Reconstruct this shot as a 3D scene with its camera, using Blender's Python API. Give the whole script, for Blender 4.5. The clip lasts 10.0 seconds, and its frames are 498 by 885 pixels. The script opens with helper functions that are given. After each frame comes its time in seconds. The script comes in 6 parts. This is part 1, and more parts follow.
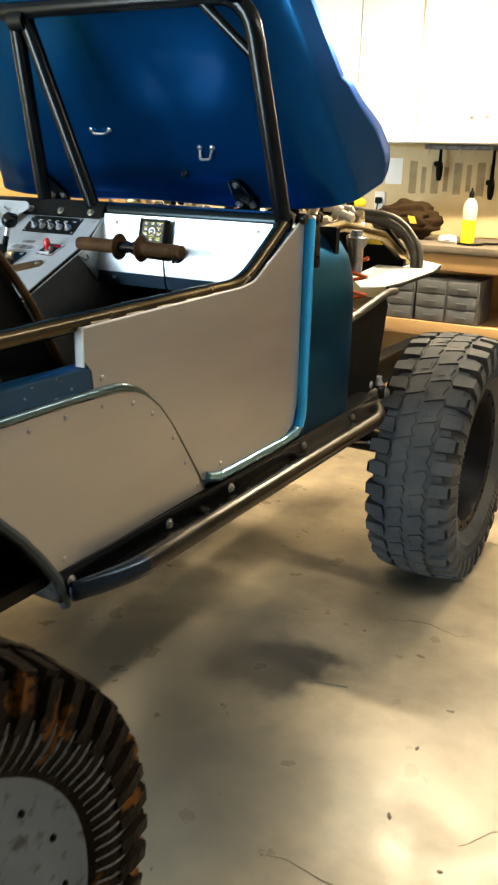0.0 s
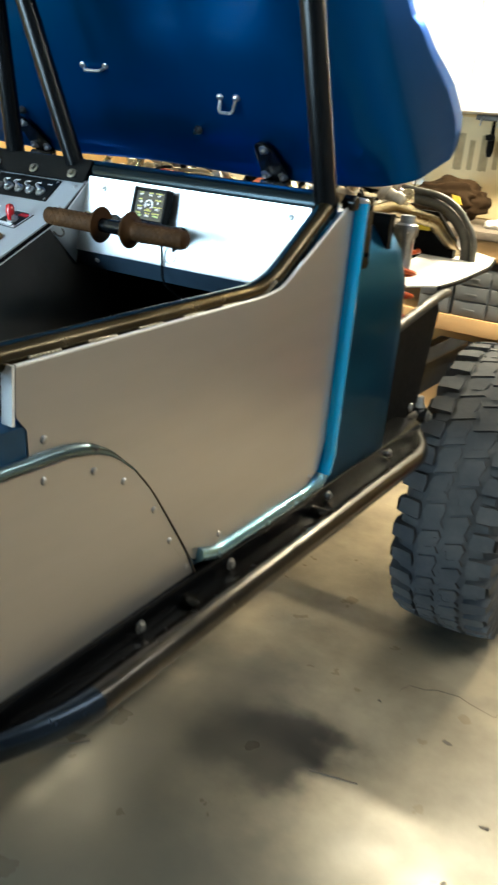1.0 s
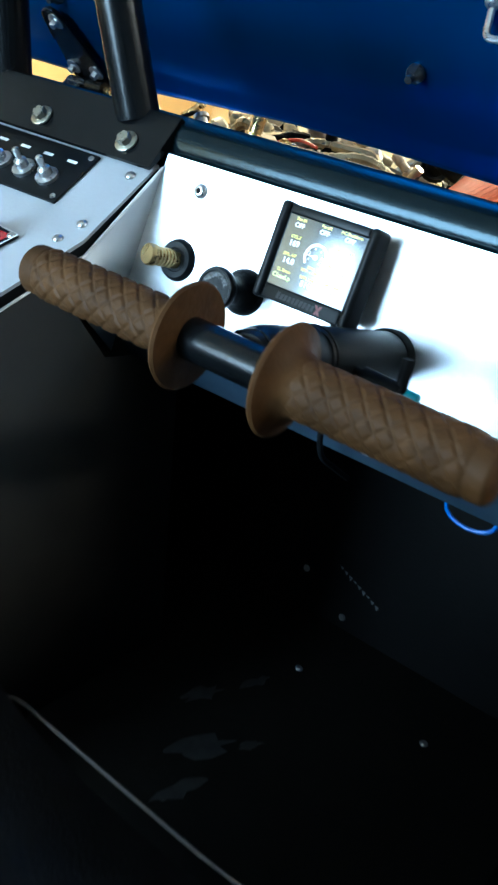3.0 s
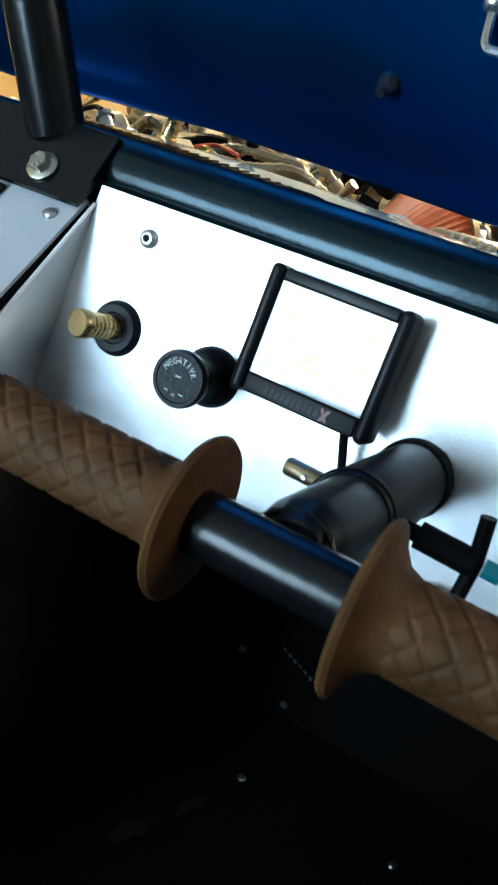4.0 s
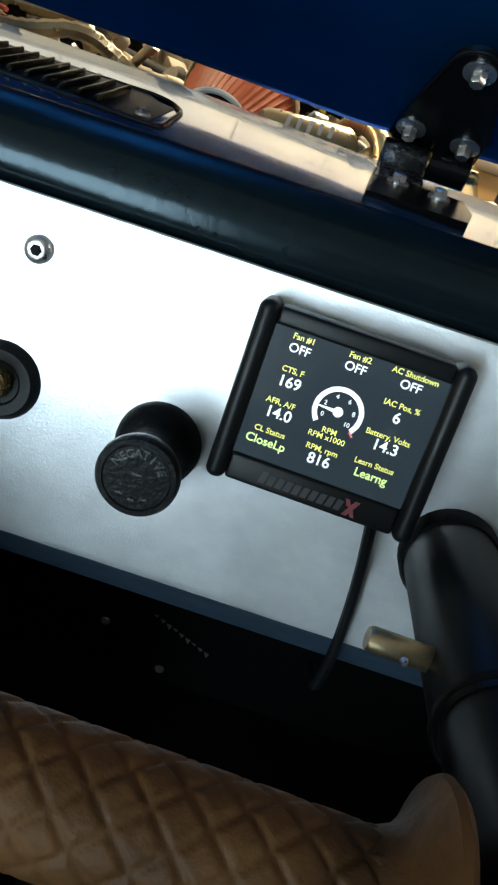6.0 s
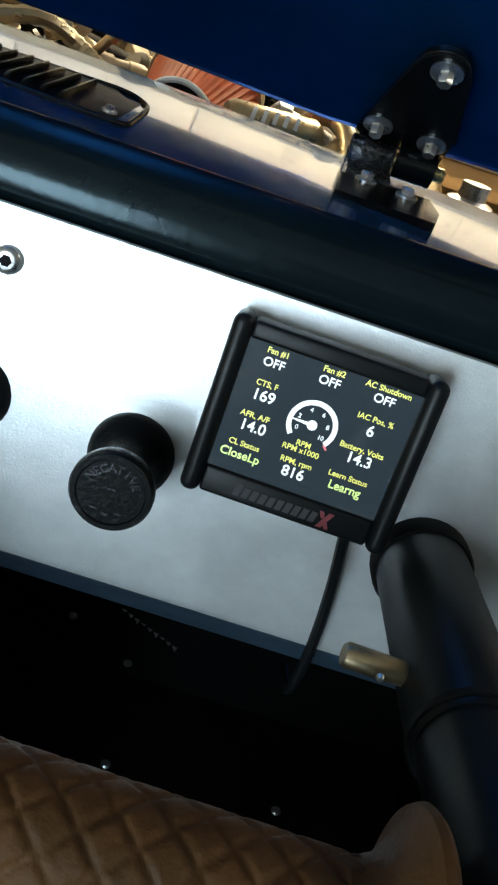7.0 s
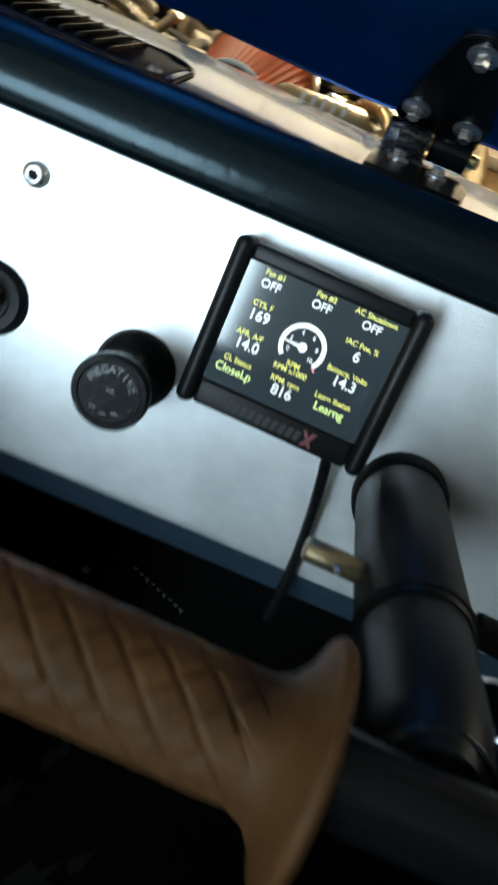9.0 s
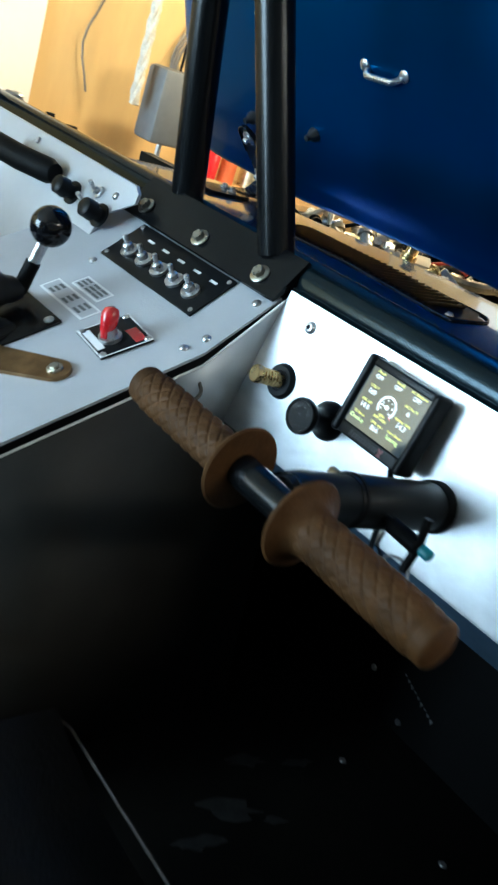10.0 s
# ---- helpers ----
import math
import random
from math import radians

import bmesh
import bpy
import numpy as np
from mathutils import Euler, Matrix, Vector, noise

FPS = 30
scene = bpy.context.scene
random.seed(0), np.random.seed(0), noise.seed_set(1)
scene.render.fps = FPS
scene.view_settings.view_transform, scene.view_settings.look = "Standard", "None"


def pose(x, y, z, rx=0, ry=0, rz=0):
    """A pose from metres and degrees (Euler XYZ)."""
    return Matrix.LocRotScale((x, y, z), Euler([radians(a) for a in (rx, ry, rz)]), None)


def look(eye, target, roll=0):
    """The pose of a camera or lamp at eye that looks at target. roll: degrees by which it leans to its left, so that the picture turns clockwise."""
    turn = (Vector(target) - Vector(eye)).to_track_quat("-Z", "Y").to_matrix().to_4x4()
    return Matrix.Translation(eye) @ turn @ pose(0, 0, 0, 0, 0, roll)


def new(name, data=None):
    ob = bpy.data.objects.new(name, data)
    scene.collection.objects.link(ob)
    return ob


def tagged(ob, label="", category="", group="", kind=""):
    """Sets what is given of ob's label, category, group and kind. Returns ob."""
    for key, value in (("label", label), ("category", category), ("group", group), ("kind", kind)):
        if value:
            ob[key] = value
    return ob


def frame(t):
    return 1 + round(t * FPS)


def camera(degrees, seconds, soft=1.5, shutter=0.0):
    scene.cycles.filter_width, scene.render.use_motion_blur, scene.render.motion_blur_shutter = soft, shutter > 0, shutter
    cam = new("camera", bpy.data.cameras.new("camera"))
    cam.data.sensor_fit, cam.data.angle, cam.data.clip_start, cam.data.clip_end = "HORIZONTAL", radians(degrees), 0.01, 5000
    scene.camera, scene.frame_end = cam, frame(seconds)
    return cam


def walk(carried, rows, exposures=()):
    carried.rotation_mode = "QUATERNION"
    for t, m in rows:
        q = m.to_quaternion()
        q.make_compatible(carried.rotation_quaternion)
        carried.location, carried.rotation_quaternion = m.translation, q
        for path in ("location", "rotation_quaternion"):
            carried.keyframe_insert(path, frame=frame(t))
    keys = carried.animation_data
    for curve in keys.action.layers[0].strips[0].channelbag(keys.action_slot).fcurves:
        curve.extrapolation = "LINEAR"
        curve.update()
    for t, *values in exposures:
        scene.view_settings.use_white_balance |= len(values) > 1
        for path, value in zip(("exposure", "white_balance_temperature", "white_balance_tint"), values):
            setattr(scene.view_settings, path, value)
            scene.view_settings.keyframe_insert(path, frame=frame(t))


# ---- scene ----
cam = camera(32.7, 10.0, soft=2.3, shutter=0.4)
PATH = [
    (0, (1.687, -0.986, 1.543), (0.762, 0.677, 0.927), 1.8),
    (0.5, (1.61, -0.726, 1.555), (0.673, 0.912, 0.892), 2.7),
    (1, (1.387, -0.506, 1.541), (0.476, 1.132, 0.844), 5.7),
    (1.5, (1.168, -0.296, 1.531), (0.161, 1.277, 0.817), 7.5),
    (2, (0.99, -0.012, 1.521), (-0.075, 1.504, 0.768), 9.1),
    (2.2, (0.925, 0.078, 1.518), (-0.141, 1.586, 0.75), 10.2),
    (3.3, (0.5615, 0.3942, 1.4888), (-0.2942, 2.0157, 0.6897), 13.9),
    (3.5, (0.5286, 0.4164, 1.4906), (-0.2453, 2.0944, 0.7254), 14.36),
    (4, (0.4754, 0.4627, 1.494), (-0.2106, 2.1805, 0.7334), 15.61),
    (4.5, (0.4093, 0.5233, 1.4989), (-0.0658, 2.2642, 0.6365), 16.82),
    (5, (0.345, 0.5679, 1.5072), (0.1612, 2.374, 0.6682), 17.5),
    (5.5, (0.3129, 0.5821, 1.5107), (0.2439, 2.3648, 0.6066), 17.67),
    (7, (0.2895, 0.5931, 1.5236), (0.3911, 2.3436, 0.5616), 19.56),
    (7.5, (0.2917, 0.5931, 1.5254), (0.388, 2.3433, 0.5623), 19.54),
    (8, (0.2916, 0.5926, 1.5257), (0.3861, 2.3422, 0.5613), 19.55),
    (8.5, (0.2941, 0.5927, 1.5268), (0.3916, 2.3424, 0.5628), 19.58),
    (9, (0.322, 0.559, 1.509), (0.328, 2.306, 0.535), 23.0),
    (9.2, (0.374, 0.5, 1.529), (0.014, 2.175, 0.496), 23.3),
    (9.4, (0.45, 0.444, 1.557), (-0.308, 2.017, 0.582), 21.2),
    (9.5, (0.495, 0.416, 1.56), (-0.43, 1.935, 0.647), 20.3),
    (9.8, (0.635, 0.375, 1.581), (-0.581, 1.742, 0.774), 18.3),
    (10, (0.729, 0.322, 1.592), (-0.538, 1.663, 0.82), 19.2),
]
walk(cam, [(t, look(eye, target, roll)) for t, eye, target, roll in PATH], exposures=[(0, 0.03, 6500, 10), (0.6, 0.03, 6250, 8), (1.2, 0.09, 5550, 3), (2, 0.52, 5080, 2), (3.4, 0.36, 5400, 3), (4.5, -0.3, 5900, 6), (5.5, -0.45, 6400, 8), (7, -0.45, 6500, 9), (8.7, -0.45, 6500, 9), (9.5, -0.5, 6000, 5), (10, 0.02, 5650, 4)])

# ---- light ----
world = bpy.data.worlds.new("world")
scene.world = world
world.use_nodes = True
world.node_tree.nodes["Background"].inputs["Color"].default_value = (0.55, 0.6, 0.7, 1)
world.node_tree.nodes["Background"].inputs["Strength"].default_value = 0.03


def area(name, at, target, sx, sy, watts, colour):
    d = bpy.data.lights.new(name, "AREA")
    d.shape, d.size, d.size_y, d.energy, d.color = "RECTANGLE", sx, sy, watts, colour
    ob = new(name, d)
    ob.matrix_world = look(at, target)
    return ob


COOL, WARM = (0.68, 0.89, 1.0), (1.0, 0.70, 0.36)


# ---- materials ----
def material(name, colour, rough=0.5, metal=0.0, vary=0.15, scale=8.0, bump=0.0, bscale=60.0, colour2=None, coat=0.0, stretch=(1, 1, 1), rvary=0.1, thresh=(0.35, 0.65), spec=0.5):
    m = bpy.data.materials.new(name)
    m.use_nodes = True
    nt = m.node_tree
    b = nt.nodes["Principled BSDF"]
    tc = nt.nodes.new("ShaderNodeTexCoord")
    mp = nt.nodes.new("ShaderNodeMapping")
    mp.inputs["Scale"].default_value = stretch
    nt.links.new(tc.outputs["Object"], mp.inputs["Vector"])
    n = nt.nodes.new("ShaderNodeTexNoise")
    n.inputs["Scale"].default_value, n.inputs["Detail"].default_value, n.inputs["Roughness"].default_value = scale, 6, 0.62
    nt.links.new(mp.outputs[0], n.inputs["Vector"])
    ramp = nt.nodes.new("ShaderNodeValToRGB")
    ramp.color_ramp.elements[0].position, ramp.color_ramp.elements[1].position = thresh
    c2 = colour2 or tuple(c * (1 - vary) for c in colour)
    ramp.color_ramp.elements[0].color, ramp.color_ramp.elements[1].color = (*c2, 1), (*colour, 1)
    nt.links.new(n.outputs["Fac"], ramp.inputs["Fac"])
    nt.links.new(ramp.outputs["Color"], b.inputs["Base Color"])
    mr = nt.nodes.new("ShaderNodeMapRange")
    mr.inputs["To Min"].default_value, mr.inputs["To Max"].default_value = max(0.02, rough - rvary), min(1.0, rough + rvary)
    n2 = nt.nodes.new("ShaderNodeTexNoise")
    n2.inputs["Scale"].default_value, n2.inputs["Detail"].default_value = scale * 4.3, 4
    nt.links.new(mp.outputs[0], n2.inputs["Vector"])
    nt.links.new(n2.outputs["Fac"], mr.inputs["Value"])
    nt.links.new(mr.outputs[0], b.inputs["Roughness"])
    b.inputs["Metallic"].default_value, b.inputs["Coat Weight"].default_value = metal, coat
    b.inputs["Coat Roughness"].default_value = 0.04
    b.inputs["Specular IOR Level"].default_value = spec
    if bump:
        n3 = nt.nodes.new("ShaderNodeTexNoise")
        n3.inputs["Scale"].default_value, n3.inputs["Detail"].default_value = bscale, 5
        nt.links.new(mp.outputs[0], n3.inputs["Vector"])
        bp = nt.nodes.new("ShaderNodeBump")
        bp.inputs["Strength"].default_value, bp.inputs["Distance"].default_value = bump, 0.004
        nt.links.new(n3.outputs["Fac"], bp.inputs["Height"])
        nt.links.new(bp.outputs[0], b.inputs["Normal"])
    return m


def glow(name, colour, strength):
    m = bpy.data.materials.new(name)
    m.use_nodes = True
    b = m.node_tree.nodes["Principled BSDF"]
    b.inputs["Base Color"].default_value = (*[0.5 * c for c in colour], 1)
    b.inputs["Emission Color"].default_value, b.inputs["Emission Strength"].default_value = (*colour, 1), strength
    b.inputs["Roughness"].default_value = 0.4
    return m


ALU = material("brushed_aluminium", (0.50, 0.49, 0.485), 0.35, 0.78, 0.20, 2.4, 0.05, 240, stretch=(1, 0.16, 1), rvary=0.06)
DASH = material("satin_aluminium", (0.88, 0.90, 0.92), 0.36, 0.82, 0.16, 34.0, 0.11, 1300, stretch=(0.7, 1, 1), rvary=0.10)
# Pale copy of the aluminium: light caught by the edges is in the colour.
ALU_EDGE = material("lit_aluminium_edge", (0.82, 0.82, 0.81), 0.4, 0.25, 0.08, 30.0)
GREY = material("grey_paint", (0.43, 0.44, 0.465), 0.38, 0.2, 0.10, 9.0, 0.05, 300)
BLUE = material("blue_metallic_paint", (0.003, 0.068, 0.225), 0.29, 0.88, 0.16, 1.6, 0.0, 500, coat=0.08, rvary=0.02)
GLOSS = material("dark_blue_gloss_paint", (0.006, 0.085, 0.26), 0.22, 0.6, 0.16, 1.6, 0.0, 500, coat=0.7, rvary=0.02)
BLUE.node_tree.nodes["Principled BSDF"].inputs["Specular Tint"].default_value = (0.25, 0.4, 0.65, 1)
GLOSS.node_tree.nodes["Principled BSDF"].inputs["Specular Tint"].default_value = (0.65, 0.72, 0.85, 1)
GLOSS.node_tree.nodes["Principled BSDF"].inputs["Coat Roughness"].default_value = 0.05
# Duller copy of the cowl's paint for its sides, reflections toned down in it.
FLANK = material("cowl_side_blue", (0.012, 0.085, 0.19), 0.30, 0.90, 0.14, 1.6, 0.0, 500, coat=0.06, rvary=0.03)
FLANK.node_tree.nodes["Principled BSDF"].inputs["Specular Tint"].default_value = (0.45, 0.55, 0.68, 1)
# Dark steel with the slider end's reflected blue put into its colour.
PINCH = material("blue_sheen_steel", (0.020, 0.032, 0.052), 0.24, 0.8, 0.4, 14.0, 0.05, 160)
# Brighter blue than the body, for the door jamb tube.
JAMB = material("bright_blue_jamb_finish", (0.006, 0.44, 1.0), 0.24, 0.55, 0.05, 3.0, coat=1.0, rvary=0.05)
LEDGE = material("dull_dark_blue_paint", (0.008, 0.075, 0.18), 0.32, 0.45, 0.35, 6.0, 0.05, 90, coat=0.15)
BLACK = material("black_powder_coat", (0.0030, 0.0034, 0.0040), 0.24, 0.0, 0.2, 20.0, 0.03, 300, spec=0.20, rvary=0.04)
# Black coat of the dash tube, its teal sheen tinted into base and specular.
TUBE = material("blue_sheen_tube_paint", (0.0026, 0.0056, 0.0074), 0.18, 0.0, 0.3, 24.0, 0.03, 300, spec=0.21, rvary=0.03)
TUBE.node_tree.nodes["Principled BSDF"].inputs["Specular Tint"].default_value = (0.7, 0.9, 1.0, 1)
MATTE = material("matte_black", (0.0022, 0.0022, 0.0024), 0.6, 0.0, 0.4, 15.0, 0.10, 200, spec=0.08)
PLASTIC = material("black_plastic", (0.0045, 0.0052, 0.006), 0.38, 0.0, 0.2, 30.0, 0.03, 500, spec=0.13, rvary=0.03)
RAIL = material("worn_bronze_black_tube", (0.082, 0.066, 0.041), 0.25, 0.9, 0.6, 9.0, 0.04, 160, rvary=0.07)
RAIL.node_tree.nodes["Principled BSDF"].inputs["Specular Tint"].default_value = (0.9, 0.8, 0.62, 1)
SLIDER = material("worn_dark_bronze_tube", (0.050, 0.046, 0.040), 0.25, 0.9, 0.5, 9.0, 0.05, 160, rvary=0.07)
RUBBER = material("dusty_rubber", (0.100, 0.101, 0.100), 0.75, 0.0, 0.5, 5.0, 0.30, 60, colour2=(0.040, 0.047, 0.058), spec=0.25)
MUDDY = material("wet_muddy_rubber", (0.012, 0.009, 0.007), 0.36, 0.0, 0.3, 6.0, 1.0, 45, colour2=(0.13, 0.052, 0.013), thresh=(0.41, 0.45), rvary=0.22, spec=0.03)
RIM = material("grey_wheel", (0.15, 0.185, 0.235), 0.42, 0.2, 0.75, 22.0, 0.15, 60, thresh=(0.34, 0.46))
# Darker copy of the wheel grey, with the front rims' shade painted in.
DARK_RIM = material("shaded_dark_wheel", (0.012, 0.013, 0.016), 0.45, 0.0, 0.4, 9.0, 0.1, 120, spec=0.10)
LEATHER = material("brown_grip_rubber", (0.070, 0.0315, 0.0105), 0.58, 0.0, 0.50, 34.0, 0.18, 260, spec=0.11)
BRASS = material("brass", (0.62, 0.45, 0.21), 0.28, 0.95, 0.12, 25.0)
STEEL = material("zinc_steel", (0.55, 0.55, 0.56), 0.3, 0.95, 0.25, 80.0)
RED = material("red_plastic", (0.45, 0.008, 0.012), 0.25, 0.0, 0.1, 30.0, coat=0.4)
WHITE = material("white_paint", (0.78, 0.77, 0.74), 0.45, 0.0, 0.05, 3.0, 0.05, 90)
WALL = material("plywood_wall", (0.62, 0.41, 0.16), 0.7, 0.0, 0.25, 2.2, 0.10, 40, stretch=(1, 1, 0.25))
DUSTY = material("dusty_grey_tube", (0.12, 0.11, 0.09), 0.45, 0.3, 0.4, 14.0, 0.1, 90)
SATIN = material("satin_black_sheet", (0.030, 0.029, 0.025), 0.42, 0.0, 0.3, 6.0, 0.06, 90, spec=0.45)
DULL = material("dull_steel_sheet", (0.42, 0.45, 0.46), 0.40, 0.8, 0.2, 8.0, 0.05, 120)
TEAL = material("teal_metal_bead", (0.13, 0.20, 0.235), 0.20, 0.85, 0.4, 12.0)
# Lower bead's blue made pale, so its lit look lies in the colour.
PALE = material("pale_blue_bead", (0.20, 0.40, 0.52), 0.24, 0.75, 0.35, 14.0, coat=0.5)
PAINTED = material("grey_painted_board", (0.24, 0.24, 0.24), 0.7, 0.0, 0.12, 1.5, 0.06, 60)
CEILING = material("ceiling_board", (0.45, 0.44, 0.42), 0.8, 0.0, 0.1, 1.5, 0.05, 60)
WOOD = material("pine_bench", (0.48, 0.30, 0.13), 0.6, 0.0, 0.35, 6.0, 0.15, 60, stretch=(0.15, 1, 1))
CONCRETE = material("stained_shaded_concrete", (0.43, 0.36, 0.25), 0.34, 0.0, 0.35, 1.7, 0.10, 35, colour2=(0.17, 0.145, 0.105), rvary=0.2, thresh=(0.32, 0.60))
BENCH = material("dark_bench_top", (0.16, 0.13, 0.10), 0.6, 0.0, 0.4, 9.0, 0.15, 60)
GREYBOX = material("grey_plastic_drawer", (0.10, 0.105, 0.11), 0.5, 0.0, 0.2, 10.0)
PRINT = material("white_print", (0.75, 0.75, 0.75), 0.5, 0.0, 0.1, 40.0)
ORANGE = material("orange_filter", (0.55, 0.11, 0.03), 0.65, 0.0, 0.2, 20.0)
CAST = material("tan_cast_aluminium", (0.58, 0.48, 0.31), 0.30, 0.8, 0.5, 18.0, 0.2, 80)
SEAT = material("black_vinyl", (0.0035, 0.003, 0.0025), 0.55, 0.0, 0.3, 20.0, 0.25, 240, spec=0.12)


# ---- mesh tools ----
def part(name, bm, mat, parent=None, label="", smooth=40):
    me = bpy.data.meshes.new(name)
    bm.normal_update()
    if smooth:
        cut = math.radians(smooth)
        for e in bm.edges:
            if len(e.link_faces) == 2 and e.calc_face_angle(0) > cut:
                e.smooth = False
        for f in bm.faces:
            f.smooth = True
    bm.to_mesh(me)
    bm.free()
    for m in (mat if isinstance(mat, (list, tuple)) else (mat,)):
        me.materials.append(m)
    ob = new(name, me)
    if parent is not None:
        ob.parent = parent
    if label:
        tagged(ob, label)
    return ob


def thing(name, label, category, group="", kind=""):
    return tagged(new(name), label, category, group, kind)


def box(bm, lo, hi, bevel=0.0, m=None, seg=2):
    lo, hi = Vector(lo), Vector(hi)
    r = bmesh.ops.create_cube(bm, size=1.0, matrix=Matrix.Translation((lo + hi) / 2) @ Matrix.Diagonal((*(hi - lo), 1)))
    vs = r["verts"]
    if bevel:
        es = list({e for v in vs for e in v.link_edges})
        r = bmesh.ops.bevel(bm, geom=es, offset=bevel, segments=seg, profile=0.5, affect="EDGES")
        vs = list({v for f in r["faces"] for v in f.verts} | {v for v in vs if v.is_valid})
    if m is not None:
        bmesh.ops.transform(bm, matrix=m, verts=vs)
    return bm


def frame_of(d):
    d = Vector(d).normalized()
    a = Vector((0, 0, 1)) if abs(d.z) < 0.9 else Vector((1, 0, 0))
    u = d.cross(a).normalized()
    return d, u, d.cross(u).normalized()


def fillet(pts, r, n=6):
    pts = [Vector(p) for p in pts]
    out = [pts[0]]
    for a, b, c in zip(pts, pts[1:], pts[2:]):
        d1, d2 = (a - b), (c - b)
        k = min(r, d1.length * 0.49, d2.length * 0.49)
        p, q = b + d1.normalized() * k, b + d2.normalized() * k
        for i in range(n + 1):
            t = i / n
            out.append((1 - t) ** 2 * p + 2 * t * (1 - t) * b + t * t * q)
    return out + [pts[-1]]


def sweep(bm, pts, r, n=14, cap=True, closed=False, flat=1.0):
    pts = [Vector(p) for p in pts]
    rings, u = [], None
    cnt = len(pts)
    for i, p in enumerate(pts):
        a = pts[i - 1] if (i or closed) else p
        b = pts[(i + 1) % cnt] if (i < cnt - 1 or closed) else p
        d = (b - a).normalized()
        if u is None:
            _, u, _ = frame_of(d)
        u = (u - d * u.dot(d)).normalized()
        w = d.cross(u)
        rr = r[i] if isinstance(r, (list, tuple)) else r
        rings.append([bm.verts.new(p + (u * math.cos(2 * math.pi * k / n) + w * flat * math.sin(2 * math.pi * k / n)) * rr) for k in range(n)])
    for i in range(cnt if closed else cnt - 1):
        A, B = rings[i], rings[(i + 1) % cnt]
        for k in range(n):
            bm.faces.new((A[k], A[(k + 1) % n], B[(k + 1) % n], B[k]))
    if cap and not closed:
        bm.faces.new(rings[0][::-1])
        bm.faces.new(rings[-1])
    return bm


def lathe(bm, at, axis, profile, n=28, close=True):
    """profile: (distance along the axis, radius)"""
    d, u, w = frame_of(axis)
    at = Vector(at)
    rings = []
    for h, r in profile:
        rings.append([bm.verts.new(at + d * h + (u * math.cos(2 * math.pi * k / n) + w * math.sin(2 * math.pi * k / n)) * max(r, 1e-4)) for k in range(n)])
    for A, B in zip(rings, rings[1:]):
        for k in range(n):
            bm.faces.new((A[k], A[(k + 1) % n], B[(k + 1) % n], B[k]))
    if close:
        bm.faces.new(rings[0][::-1])
        bm.faces.new(rings[-1])
    return bm


def plate(bm, outline, plane, a, b):
    """outline of 2D points; plane 'x' (points are y, z), 'y' (x, z) or 'z' (x, y); from a to b along it"""
    def P(p, h):
        return {"x": (h, p[0], p[1]), "y": (p[0], h, p[1]), "z": (p[0], p[1], h)}[plane]
    A = [bm.verts.new(P(p, a)) for p in outline]
    B = [bm.verts.new(P(p, b)) for p in outline]
    bm.faces.new(A)
    bm.faces.new(B[::-1])
    k = len(outline)
    for i in range(k):
        bm.faces.new((A[i], B[i], B[(i + 1) % k], A[(i + 1) % k]))
    bmesh.ops.recalc_face_normals(bm, faces=bm.faces)
    return bm


def B():
    return bmesh.new()


def lerp(table, z):
    if z <= table[0][0]:
        return table[0][1]
    for (a, p), (b, q) in zip(table, table[1:]):
        if z <= b:
            return p + (q - p) * (z - a) / (b - a)
    return table[-1][1]


def bolt(bm, at, axis, r=0.008, h=0.005, washer=0.0):
    if washer:
        lathe(bm, at, axis, [(0, washer), (0.0015, washer), (0.002, washer * 0.93)], 20)
    lathe(bm, Vector(at) + Vector(axis).normalized() * (0.002 if washer else 0), axis, [(0, r), (h * 0.85, r), (h, r * 0.85)], 6)


def rivet(bm, at, axis, r=0.007, h=0.0035):
    lathe(bm, at, axis, [(0, r), (h * 0.5, r * 0.92), (h * 0.9, r * 0.6), (h, r * 0.25)], 14)

